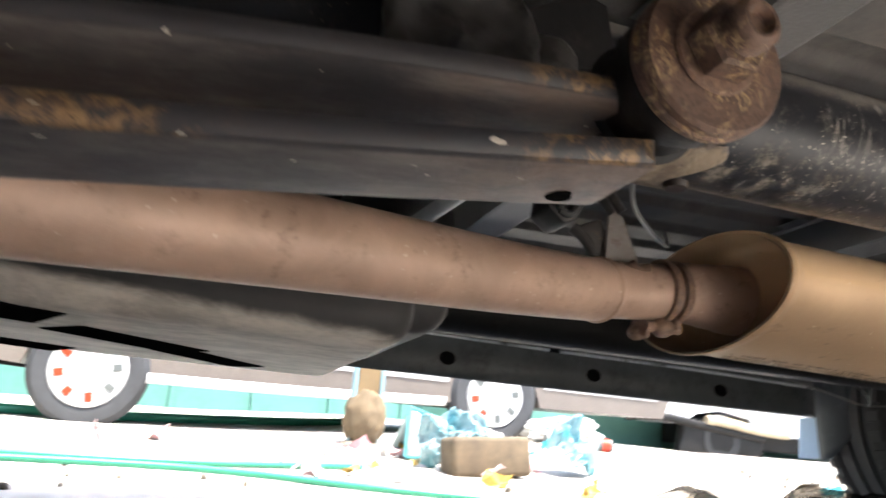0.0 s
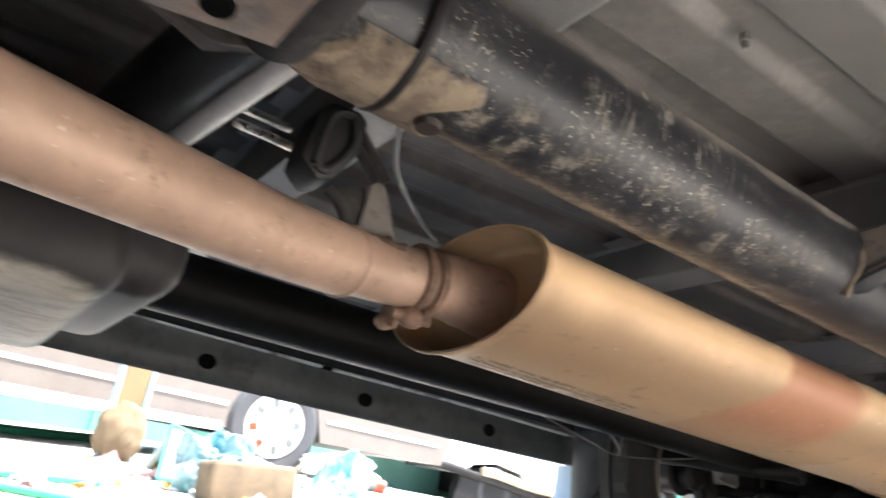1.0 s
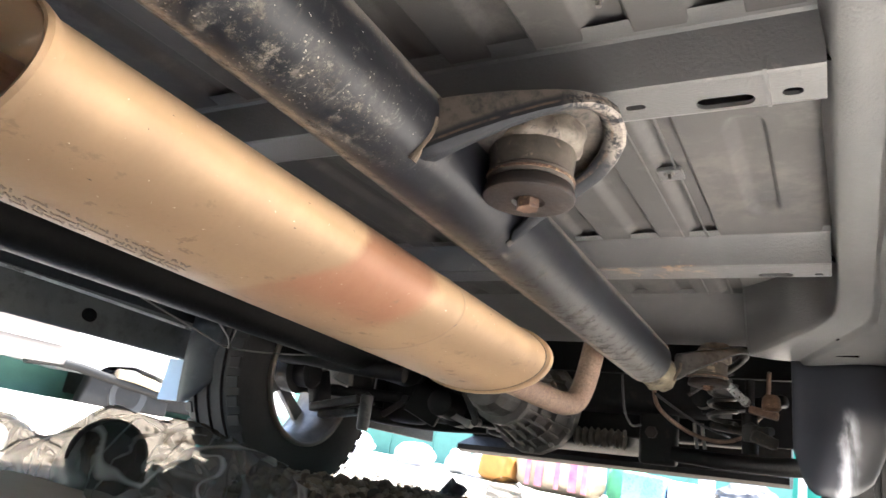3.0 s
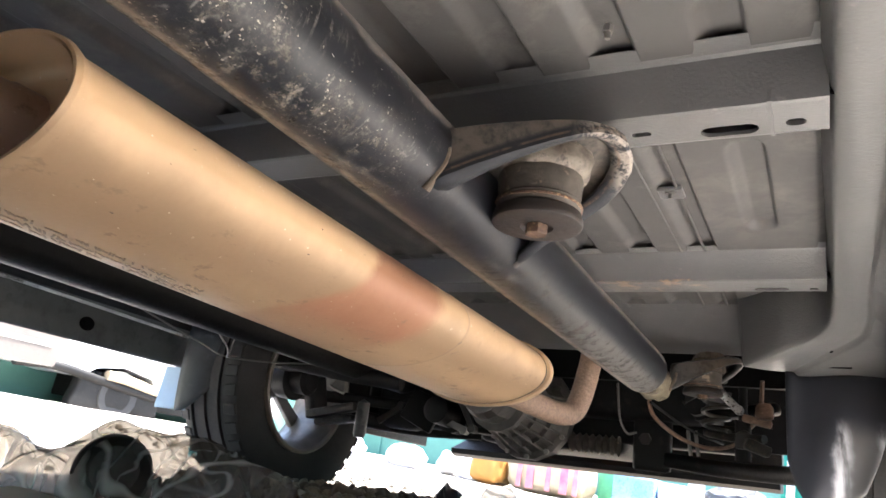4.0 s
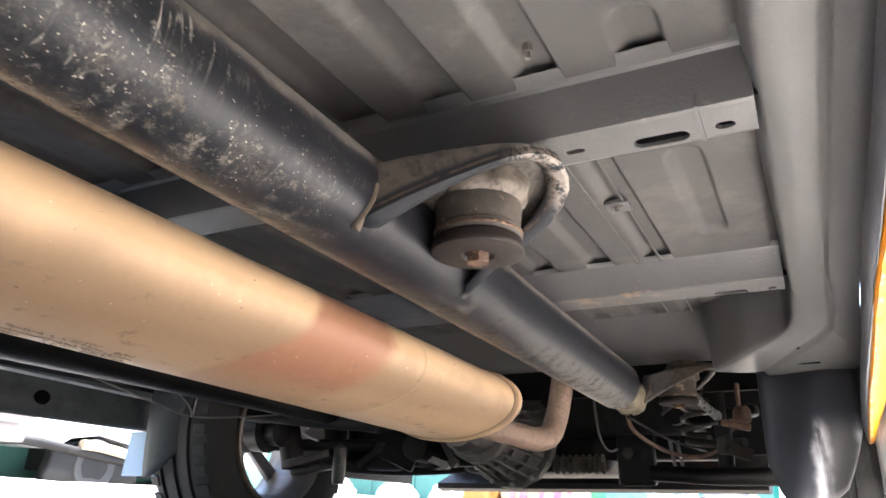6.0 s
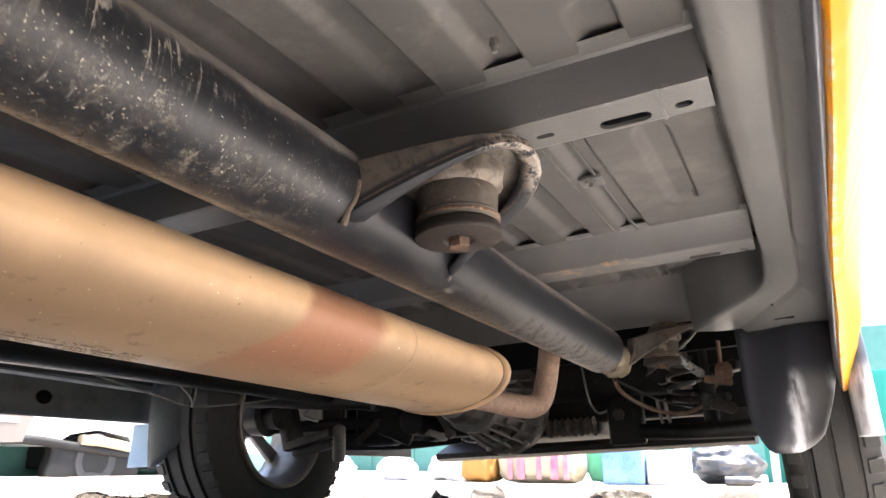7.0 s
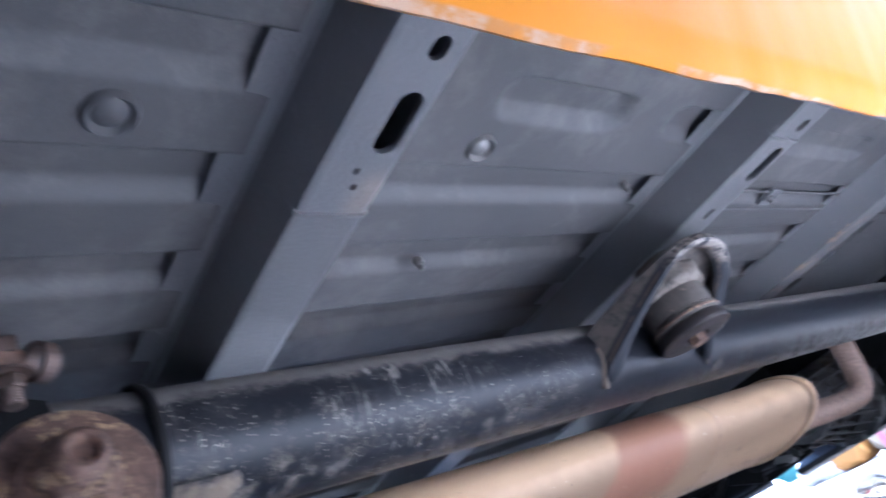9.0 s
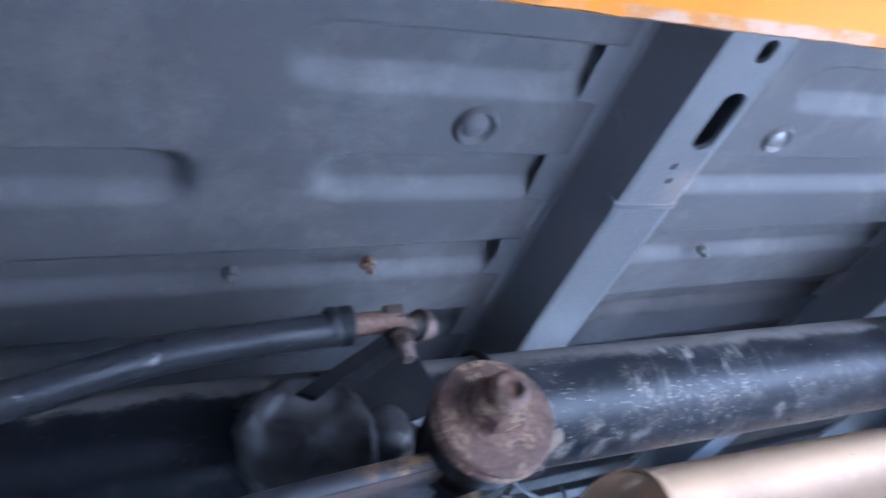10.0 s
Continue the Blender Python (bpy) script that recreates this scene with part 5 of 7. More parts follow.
def floor_plug(x, y, k, material, label):
    c = on_floor(x, y)
    smooth(part("plug", lathe([(0.002, k), (-0.002, 0.97 * k), (-0.0045, 0.84 * k), (-0.002, 0.71 * k), (-0.0005, 0.63 * k), (-0.003, 0.47 * k), (-0.0035, 0.0)], "z", 32, c), material, truck, label), 50)


floor_plug(0.165, 0.491, 0.0155, floor_paint, "round painted floor plug")
floor_plug(0.161, 0.764, 0.0135, steel_dusty, "round bare-metal floor plug")


def floor_bolt(x, y, material, label, r=0.0045):
    c = on_floor(x, y, -0.001)
    b = part("floor_bolt", hexagon("z", c, 2 * r, -0.007, 0.0), material, truck, label)
    smooth(part("thread", lathe([(-0.013, 0.0), (-0.013, 0.0024), (-0.006, 0.0027)], "z", 12, c), material, b))
    return b


floor_bolt(0.024, 0.784, steel_dusty, "dusty bolt through the floor")
floor_bolt(0.127, 0.997, steel_dusty, "dusty bolt through the floor", 0.004)
floor_bolt(0.031, 0.352, steel_dusty, "dusty bolt through the floor")
floor_bolt(0.033, 0.450, rust, "rusty bolt through the floor", 0.005)
fb = floor_bolt(0.114, 1.356, steel_dusty, "bright bolt on a small clip", 0.006)
part("clip", box(0.099, 0.129, 1.348, 1.378, floor_z(1.36) - 0.004, floor_z(1.36) + 0.002, 0.001, 1), rail_paint, fb, "painted clip")
for x in (0.123, 0.088):
    smooth(part("pressed_bead", tube_along([(x, 1.15, floor_z(1.15)), (x - 0.001, 1.40, floor_z(1.40)), (x - 0.002, 1.66, floor_z(1.66))], 0.0020, 10), floor_paint, truck, "narrow raised bead"))

# hose and its clamp on top of the frame tube
hose = smooth(part("brake_hose", tube_along([(0.02, -0.35, 0.32), (0.05, 0.05, 0.356), (0.057, 0.228, 0.393), (0.058, 0.309, 0.413), (0.057, 0.41, 0.422)], 0.0108, 20), hose_rubber, truck, "scuffed black rubber hose"))
smooth(part("crimp", lathe([(0.400, 0.0108), (0.402, 0.0130), (0.406, 0.0130), (0.408, 0.0118), (0.411, 0.0130), (0.417, 0.0130), (0.419, 0.010)], "y", 28, (0.057, 0, 0.424)), rubber, hose, "crimped hose end"), 30)
smooth(part("fitting", tube_along([(0.057, 0.413, 0.424), (0.058, 0.44, 0.424), (0.055, 0.455, 0.42)], 0.0075, 18), rust_brown, hose, "rusty fitting"))
tab = smooth(part("hose_bracket", joined(extruded([(0.36, 0.375), (0.42, 0.36), (0.475, 0.372), (0.468, 0.410), (0.44, 0.418), (0.42, 0.405)], "x", 0.028, 0.033), extruded([(0.375, 0.378), (0.385, 0.374), (0.452, 0.412), (0.445, 0.418)], "x", 0.033, 0.062)), black_metal, truck, "black bracket holding the hose"), 30)
part("bolt", joined(hexagon("z", (0.062, 0.447, 0), 0.012, 0.401, 0.409), lathe([(0.392 + 0.0008 * i, 0.0052 if i % 2 else 0.0044) for i in range(14)], "z", 16, (0.062, 0.447, 0), True), lathe([(0.409, 0.010), (0.411, 0.010)], "z", 20, (0.062, 0.447, 0), True), turned(box(-0.006, 0.006, -0.007, 0.007, -0.005, 0.005, 0.002, 2), Matrix.Translation((0.06, 0.446, 0.428))), turned(lathe([(-0.004, 0.0085), (-0.004, 0.011), (0.004, 0.011), (0.004, 0.0085), (-0.004, 0.0085)], "y", 24), Matrix.Translation((0.062, 0.462, 0.416)) @ pose(0, 0, 0, 0, 0, 25))), bolt_steel, tab, "rusty clamp bolt with bare threads")
# flange plate behind the spring eye
def rough(bm, amount, freq):
    for v in bm.verts:
        v.co += amount * noise.noise_vector(v.co * freq)
    return bm


boss = lathe([(0.018, 0.010), (0.020, 0.030), (0.024, 0.0385), (0.030, 0.0400), (0.034, 0.0385), (0.036, 0.034), (0.033, 0.028), (0.030, 0.020), (0.031, 0.010), (0.034, 0.0)], "x", 48, (0.025, 0.378, 0.352))
hang = smooth(part("spring_hanger", rough(boss, 0.0030, 90), greasy_metal, truck, "rough dark spring hanger boss with a rusty rim"), 60)
plate_bm = extruded([(0.345, 0.40), (0.352, 0.33), (0.375, 0.312), (0.425, 0.300), (0.455, 0.315), (0.460, 0.36), (0.448, 0.388), (0.425, 0.405), (0.40, 0.415)], "x", 0.012, 0.020)
bmesh.ops.subdivide_edges(plate_bm, edges=plate_bm.edges, cuts=3)
smooth(part("boss_plate", rough(plate_bm, 0.003, 60), greasy_metal, hang, "black forged cheek of the hanger"), 60)
lug = lathe([(-0.012, 0.0), (-0.011, 0.012), (-0.004, 0.0165), (0.004, 0.0165), (0.010, 0.012), (0.011, 0.0)], "x", 24, (0.048, 0.425, 0.352))
smooth(part("lug", rough(lug, 0.003, 90), greasy_metal, hang, "lumpy dark weld lug"), 60)

# raised letters on the muffler, too worn to read
stroke_bm = box(-0.0009, 0.0009, -0.0045, 0.0045, -0.0003, 0.0003, 0.0002, 1)
stroke_me = bpy.data.meshes.new("embossed_mark")
stroke_bm.to_mesh(stroke_me)
stroke_bm.free()
stroke_me.materials.append(muffler_dark)
rng = random.Random(12)
for i in range(3):
    for k in range(44):
        if rng.random() < 0.15:
            continue
        y = 0.745 + 0.0045 * k + 0.006 * i + rng.uniform(-0.0015, 0.0015)
        c = MUF_A + (MUF_B - MUF_A) * ((y - MUF_A.y) / (MUF_B.y - MUF_A.y))
        a = radians(-88 - 7 * i)
        ob = new("embossed_mark", stroke_me)
        ob.parent = muf_body
        ob.matrix_basis = Matrix.Translation((c.x + 0.1084 * math.cos(a), y, c.z + 0.0529 * math.sin(a))) @ pose(0, 0, 0, 0, -3 + 5 * i, rng.uniform(-5, 75))

# ---- front of the truck ----
def dark(name, bm, label, parent=truck, material=black_metal, angle=35):
    return smooth(part(name, bm, material, parent, label), angle)


dark("end_panel", extruded([(1.96, 0.538), (2.01, 0.522), (2.06, 0.502), (2.10, 0.486), (2.135, 0.4745), (2.15, 0.475), (2.16, 0.56), (1.96, 0.56)], "x", -1.0, 0.30), "grey front end of the floor", material=rail_paint)
for x in (0.077, 0.121):
    smooth(part("pressed_bead", tube_along([(x, 1.70, floor_z(1.70)), (x - 0.004, 1.90, floor_z(1.90)), (x - 0.008, 2.10, floor_z(2.10))], 0.0026, 10), floor_paint, truck, "narrow raised bead"))
dark("firewall", box(-1.1, 0.36, FLOOR_END, FLOOR_END + 0.02, 0.44, 0.95), "black bulkhead", material=near_black)
dark("hood", box(-1.15, 0.43, FLOOR_END, 3.25, 0.93, 0.96, 0.01), "orange hood", material=orange_paint)
dark("front_bumper", extruded([(2.98, 0.242), (3.02, 0.232), (3.16, 0.24), (3.22, 0.30), (3.23, 0.52), (3.20, 0.95), (3.17, 0.95), (3.17, 0.55), (3.10, 0.30), (2.98, 0.26)], "x", -0.95, 0.16), "black lower front apron")
dark("fender", box(0.385, 0.40, 2.0, 3.2, 0.42, 0.95, 0.005), "orange front fender", material=orange_paint)
dark("fender", box(-1.16, -1.145, 1.66, 3.2, 0.55, 0.95, 0.005), "orange front fender", material=orange_paint)
dark("engine", joined(box(-0.72, 0.02, 2.46, 2.98, 0.36, 0.85, 0.03, 3), box(-0.66, -0.20, 2.55, 2.90, 0.27, 0.40, 0.03, 3)), "oily black engine block")
gb = lathe([(2.10, 0.0), (2.10, 0.050), (2.13, 0.060), (2.20, 0.062), (2.205, 0.080), (2.225, 0.082), (2.23, 0.070), (2.32, 0.082), (2.43, 0.112), (2.435, 0.128), (2.46, 0.132), (2.465, 0.120), (2.50, 0.118), (2.50, 0.0)], "y", 14, (-0.455, 0, 0.352))
gear = dark("gearbox", gb, "ribbed cast-aluminium gearbox", material=cast_metal, angle=10)
for i in range(13):
    a = radians(-165 + 17 * i)
    rib = box(-0.0028, 0.0028, 2.225, 2.45, 0.0, 0.016, 0.0012, 1)
    for v in rib.verts:
        v.co.z += 0.062 + 0.19 * (v.co.y - 2.225)
    part("rib", turned(rib, Matrix.Translation((-0.455, 0, 0.352)) @ Matrix.Rotation(math.pi / 2 - a, 4, "Y")), cast_metal, gear)
for y in (2.29, 2.36):
    dark("ring_rib", lathe([(y - 0.003, 0.06), (y - 0.003, 0.083 + 0.25 * (y - 2.28)), (y + 0.003, 0.083 + 0.25 * (y - 2.28)), (y + 0.003, 0.06)], "y", 28, (-0.455, 0, 0.352)), "", gear, cast_metal, 30)
for i in range(7):
    a = radians(-170 + 28 * i)
    part("flange_bolt", hexagon("y", (-0.455 + 0.121 * math.cos(a), 0, 0.352 + 0.121 * math.sin(a)), 0.013, 2.425, 2.436), steel_dusty, gear)
dark("side_member", joined(box(-0.93, -0.50, 2.33, 2.40, 0.275, 0.60, 0.02, 3), box(-0.86, -0.72, 2.28, 2.36, 0.262, 0.42, 0.025, 3), lathe([(2.20, 0.02), (2.21, 0.035), (2.30, 0.038), (2.31, 0.05), (2.36, 0.05)], "y", 24, (-0.63, 0, 0.315), True), turned(box(-0.05, 0.05, -0.01, 0.01, -0.045, 0.045, 0.006, 2), Matrix.Translation((-0.70, 2.27, 0.315)) @ pose(0, 0, 0, 0, 24, 12))), "black side member and linkage of the front axle")
for k, (x, y, z, q) in enumerate(((-0.60, 2.26, 0.285, 20), (-0.80, 2.27, 0.30, -35), (-0.55, 2.24, 0.31, 60))):
    dark("linkage", joined(turned(box(-0.045, 0.045, -0.004, 0.004, -0.009, 0.009, 0.002, 1), Matrix.Translation((x, y, z)) @ pose(0, 0, 0, 0, q, 10)), turned(lathe([(-0.012, 0.0), (-0.012, 0.011), (0.012, 0.011), (0.012, 0.0)], "y", 16), Matrix.Translation((x + 0.04 * math.cos(radians(q)), y, z - 0.04 * math.sin(radians(q)))))), "greasy steel linkage", material=rust_dark if k else steel_dusty)
dark("oil_pan", joined(box(-0.80, -0.52, 2.30, 2.62, 0.285, 0.40, 0.04, 4), lathe([(-0.86, 0.03), (-0.84, 0.045), (-0.80, 0.05), (-0.70, 0.055)], "x", 24, (0, 2.40, 0.33), True)), "black differential housing")
dark("drive_shaft", tube_along([(-0.66, 2.38, 0.33), (-0.85, 2.24, 0.325), (-1.0, 2.08, 0.315)], 0.016, 16), "black drive shaft")
boot = lathe([(-0.34 + 0.009 * i, 0.027 if i % 2 else 0.018) for i in range(16)], "x", 28, (0, 2.47, 0.285))
dark("rubber_boot", boot, "ribbed grey rubber boot", material=dusty_rubber)
sub = dark("subframe", joined(box(-0.175, -0.075, 2.49, 2.52, 0.232, 0.40, 0.012, 3), box(-0.95, 0.10, 2.54, 2.62, 0.30, 0.37, 0.015, 3)), "black front subframe")
part("bolt", hexagon("y", (-0.14, 0, 0.312), 0.028, 2.475, 2.49), rust_dark, sub, "dusty bolt head")
dark("lower_arm", tube_along([(-0.09, 2.50, 0.265), (0.05, 2.48, 0.255), (0.20, 2.30, 0.245), (0.27, 2.12, 0.24)], 0.02, 14), "black lower suspension arm")
dark("lower_arm", tube_along([(-0.60, 2.46, 0.285), (-0.76, 2.40, 0.275), (-0.86, 2.28, 0.275), (-0.93, 2.20, 0.29)], 0.022, 14), "black lower suspension arm")
dark("knuckle", joined(lathe([(-1.02, 0.05), (-0.975, 0.055), (-0.97, 0.036), (-0.93, 0.040), (-0.92, 0.028)], "x", 28, (0, 2.045, 0.345), True), box(-1.0, -0.925, 1.93, 2.02, 0.36, 0.46, 0.015, 3), box(-0.97, -0.93, 2.0, 2.12, 0.38, 0.50, 0.012, 3), turned(box(-0.02, 0.02, -0.03, 0.03, -0.05, 0.05, 0.01, 2), Matrix.Translation((-0.95, 2.11, 0.315)) @ pose(0, 0, 0, 20, 0, 0))), "black brake caliper and knuckle")
dark("caliper_clip", tube_along([(-0.905, 2.04, 0.375), (-0.885, 2.05, 0.364), (-0.865, 2.05, 0.366), (-0.850, 2.05, 0.352), (-0.862, 2.05, 0.338), (-0.835, 2.05, 0.325), (-0.816, 2.05, 0.320)], 0.004, 10), "bent steel bracket of the brake hose", material=steel_dusty)
dark("cable_cap", lathe([(-0.012, 0.0), (-0.010, 0.011), (0.0, 0.014), (0.010, 0.011), (0.012, 0.0)], "x", 18, (-1.06, 2.06, 0.352)), "bright green plastic cap", material=green_plastic)
dark("knuckle_arm", joined(turned(box(-0.075, 0.075, -0.016, 0.016, -0.011, 0.011, 0.006, 2), Matrix.Translation((-0.845, 2.05, 0.273)) @ pose(0, 0, 0, 0, -12, 0)), turned(box(-0.06, 0.06, -0.02, 0.02, -0.009, 0.009, 0.006, 2), Matrix.Translation((-0.84, 2.07, 0.252)) @ pose(0, 0, 0, 0, -9, 0)), lathe([(0.215, 0.0), (0.215, 0.013), (0.225, 0.016), (0.30, 0.016), (0.31, 0.0)], "z", 20, (-0.757, 2.06, 0))), "greasy black steering arm with a ball joint", material=greasy_metal)
dark("cross_beam", tube_along([(-1.08, 1.90, 0.385), (-0.90, 1.93, 0.372), (-0.74, 1.95, 0.355), (-0.60, 1.97, 0.345)], 0.020, 18), "black tube across behind the wheel")
dark("knuckle", joined(lathe([(0.295, 0.10), (0.285, 0.105), (0.28, 0.04), (0.25, 0.045)], "x", 28, (0, 2.25, 0.25), True)), "rusty brake disc", material=rust_dark)
dark("brake_hose", tube_along([(-0.075, 2.19, 0.40), (-0.07, 2.22, 0.345), (-0.03, 2.34, 0.31), (0.03, 2.40, 0.296), (0.09, 2.40, 0.31), (0.12, 2.38, 0.345), (0.15, 2.30, 0.37), (0.16, 2.25, 0.44)], 0.0048, 12), "thin brown brake hose", material=rust_brown)
dark("brake_hose", tube_along([(-0.05, 2.09, 0.355), (0.0, 2.28, 0.325), (0.06, 2.42, 0.31)], 0.003, 10), "thin black brake line")
dark("steering_link", joined(tube_along([(0.02, 2.42, 0.335), (0.09, 2.36, 0.322), (0.16, 2.30, 0.318)], 0.010, 12), lathe([(0.295, 0.0), (0.295, 0.016), (0.305, 0.020), (0.33, 0.018), (0.34, 0.0)], "z", 16, (0.115, 2.33, 0)), turned(box(-0.028, 0.028, -0.014, 0.014, -0.012, 0.012, 0.005, 2), Matrix.Translation((0.145, 2.30, 0.298)) @ pose(0, 0, 0, 0, 18, 20))), "rusty steering link with a ball joint", material=speckle_dark)
dark("coil_spring", tube_along([(0.05 + 0.030 * math.cos(k * 0.9), 2.36 + 0.030 * math.sin(k * 0.9), 0.335 + 0.0042 * k) for k in range(30)], 0.0055, 8, steps=3), "black coil spring", material=greasy_metal)
for x in (-0.012, 0.006):
    dark("link_rod", tube_along([(x, 2.40, 0.275), (x - 0.004, 2.40, 0.30), (x - 0.008, 2.40, 0.335)], 0.0042, 10), "bare steel link rod", material=steel_dusty)
dark("upper_arm", joined(turned(box(-0.10, 0.10, -0.02, 0.02, -0.014, 0.014, 0.008, 2), Matrix.Translation((0.09, 2.42, 0.388)) @ pose(0, 0, 0, 0, -8, -12)), lathe([(2.38, 0.0), (2.38, 0.024), (2.44, 0.024), (2.44, 0.0)], "y", 18, (0.0, 0, 0.395))), "black upper suspension arm")
dark("pipe_clip", tube_along([(-0.135, 2.14, 0.400), (-0.130, 2.14, 0.350), (-0.126, 2.15, 0.315), (-0.112, 2.16, 0.292), (-0.095, 2.17, 0.297)], 0.0028, 8), "thin bent wire clip", material=greasy_metal)
dark("damper", lathe([(0.27, 0.018), (0.36, 0.018), (0.362, 0.01), (0.55, 0.01)], "z", 20, (0.11, 2.36, 0)), "black damper", material=black_metal)
dark("tab", joined(turned(box(-0.031, 0.031, -0.002, 0.002, -0.0095, 0.0095, 0.0015, 2), Matrix.Translation((0.0965, 2.2, 0.384)) @ pose(0, 0, 0, 18, 46, 0)), lathe([(2.185, 0.0), (2.185, 0.008), (2.192, 0.010), (2.21, 0.010)], "y", 18, (0.116, 0, 0.366))), "bare metal tab with a bolt", material=steel)
dark("ball_joint", joined(lathe([(0.350, 0.0), (0.350, 0.014), (0.356, 0.019), (0.376, 0.018), (0.384, 0.012), (0.384, 0.0)], "z", 20, (0.166, 2.21, 0)), turned(box(-0.03, 0.03, -0.012, 0.012, -0.008, 0.008, 0.004, 2), Matrix.Translation((0.150, 2.23, 0.348)) @ pose(0, 0, 0, 0, 12, 0))), "rusty ball joint", material=rust_brown)
collar = lathe([(1.915, 0.026), (1.925, TUBE_R - 0.013), (1.945, TUBE_R - 0.011), (1.965, TUBE_R - 0.013), (1.985, TUBE_R - 0.010), (2.005, TUBE_R - 0.009), (2.02, TUBE_R - 0.012), (2.035, TUBE_R - 0.020), (2.037, 0.0)], "y", 48, (TUBE_X, 0, TUBE_Z - 0.006))
for v in collar.verts:
    d = Vector((v.co.x - TUBE_X, 0, v.co.z - TUBE_Z))
    v.co += d * 0.16 * noise.noise(v.co * 55)
dark("tube_collar", collar, "mud-caked yellowish end of the frame tube", material=mud_yellow, angle=60)
# Black sheets added to shut out the bright yard behind the front axle.
dark("gap_blocker", box(-1.14, -0.55, 2.70, 2.71, 0.295, 0.93), "added black sheet closing the bright gap beside the engine", material=near_black)
dark("fender_blocker", box(-1.14, -1.12, 2.36, 3.1, 0.26, 0.93, 0.004), "added black sheet closing the bright gap past the front wheel")
dark("gap_blocker", box(-0.02, 0.36, 2.80, 2.81, 0.33, 0.93), "added black sheet closing the bright gap beside the engine", material=near_black)
# wheel arch liner: a sheet before the tyre with a rounded lower edge
lin = bmesh.new()
rows = []
for j in range(15):
    v = j / 14
    row = []
    for i in range(15):
        u = i / 14
        drop = 0.238 * v * (1 - 0.30 * max(0.0, 1 - u * 3.2) ** 2 - 0.12 * max(0.0, u * 2.2 - 1.2) ** 2)
        row.append(lin.verts.new((0.216 + 0.170 * u + 0.004 * v * (1 - u) - 0.050 * v ** 2 * u, 1.905 + 0.085 * (1 - v) ** 1.5 + 0.012 * (2 * u - 1) ** 2 * v + 0.008 * math.sin(7 * u + 3 * v), 0.416 - drop)))
    rows.append(row)
for a, b in zip(rows, rows[1:]):
    for i in range(14):
        lin.faces.new((a[i], a[i + 1], b[i + 1], b[i]))
liner = dark("wheel_arch_liner", lin, "scuffed black plastic wheel-arch liner", material=liner_plastic, angle=60)
liner.modifiers.new("sheet", "SOLIDIFY").thickness = 0.003
dark("wheel_arch", tube_along([(0.405, 1.93, 0.20), (0.405, 1.96, 0.40), (0.405, 2.22, 0.57), (0.405, 2.55, 0.44)], 0.02, 14), "black wheel arch", material=liner_plastic)
dark("mud_flap", turned(box(-0.045, 0.045, -0.003, 0.003, -0.050, 0.050, 0.002, 1), Matrix.Translation((-1.10, 1.76, 0.268)) @ pose(0, 0, 0, -6, 0, 8)), "pale blue-grey rubber mud flap", material=flap_plastic)
shd = bmesh.new()
rows = [[shd.verts.new((-1.068 + 0.080 * u, 1.735 + 0.030 * u * u + 0.02 * (v - 0.4) ** 2, 0.420 - (0.205 - 0.10 * max(0.0, u - 0.25) ** 1.3) * v)) for u in (0, 0.2, 0.4, 0.6, 0.8, 1.0)] for v in (0, 0.15, 0.3, 0.45, 0.6, 0.75, 0.9, 1.0)]
for a, b in zip(rows, rows[1:]):
    for i in range(5):
        shd.faces.new((a[i], a[i + 1], b[i + 1], b[i]))
dark("splash_shield", shd, "dusty grey curved splash shield before the tyre", material=shield_grey, angle=60).modifiers.new("sheet", "SOLIDIFY").thickness = 0.003
dark("wiring", tube_along([(-0.72, 1.30, 0.345), (-0.78, 1.50, 0.33), (-0.80, 1.60, 0.322), (-0.76, 1.72, 0.335), (-0.70, 1.84, 0.36)], 0.0017, 8), "loose thin wire", material=wire_grey)
dark("wiring", tube_along([(-0.70, 1.42, 0.37), (-0.76, 1.55, 0.335), (-0.80, 1.60, 0.322), (-0.79, 1.60, 0.37)], 0.0017, 8), "loose thin wire", material=wire_grey)
for y in (0.43, 0.79, 1.15, 1.506):
    part("drain_hole", turned(lathe([(0.0, 0.0), (0.0, 0.0185), (-0.003, 0.0190)], "x", 24), Matrix.Translation((2 * CENTRE - 0.02 - 0.3715, y, 0.362)) @ Matrix.Diagonal((1, 1, 0.8, 1))), hole_black, truck)

# ---- yard ----
def thing(name, label, category, group="", at=None):
    e = new(name)
    if at is not None:
        e.matrix_world = at
    return tagged(e, label, category, group)


def single(name, bm, material, label, category, group="", m=None, angle=35):
    ob = part(name, bm, material, None)
    smooth(ob, angle)
    if m is not None:
        ob.matrix_world = m
    return tagged(ob, label, category, group)


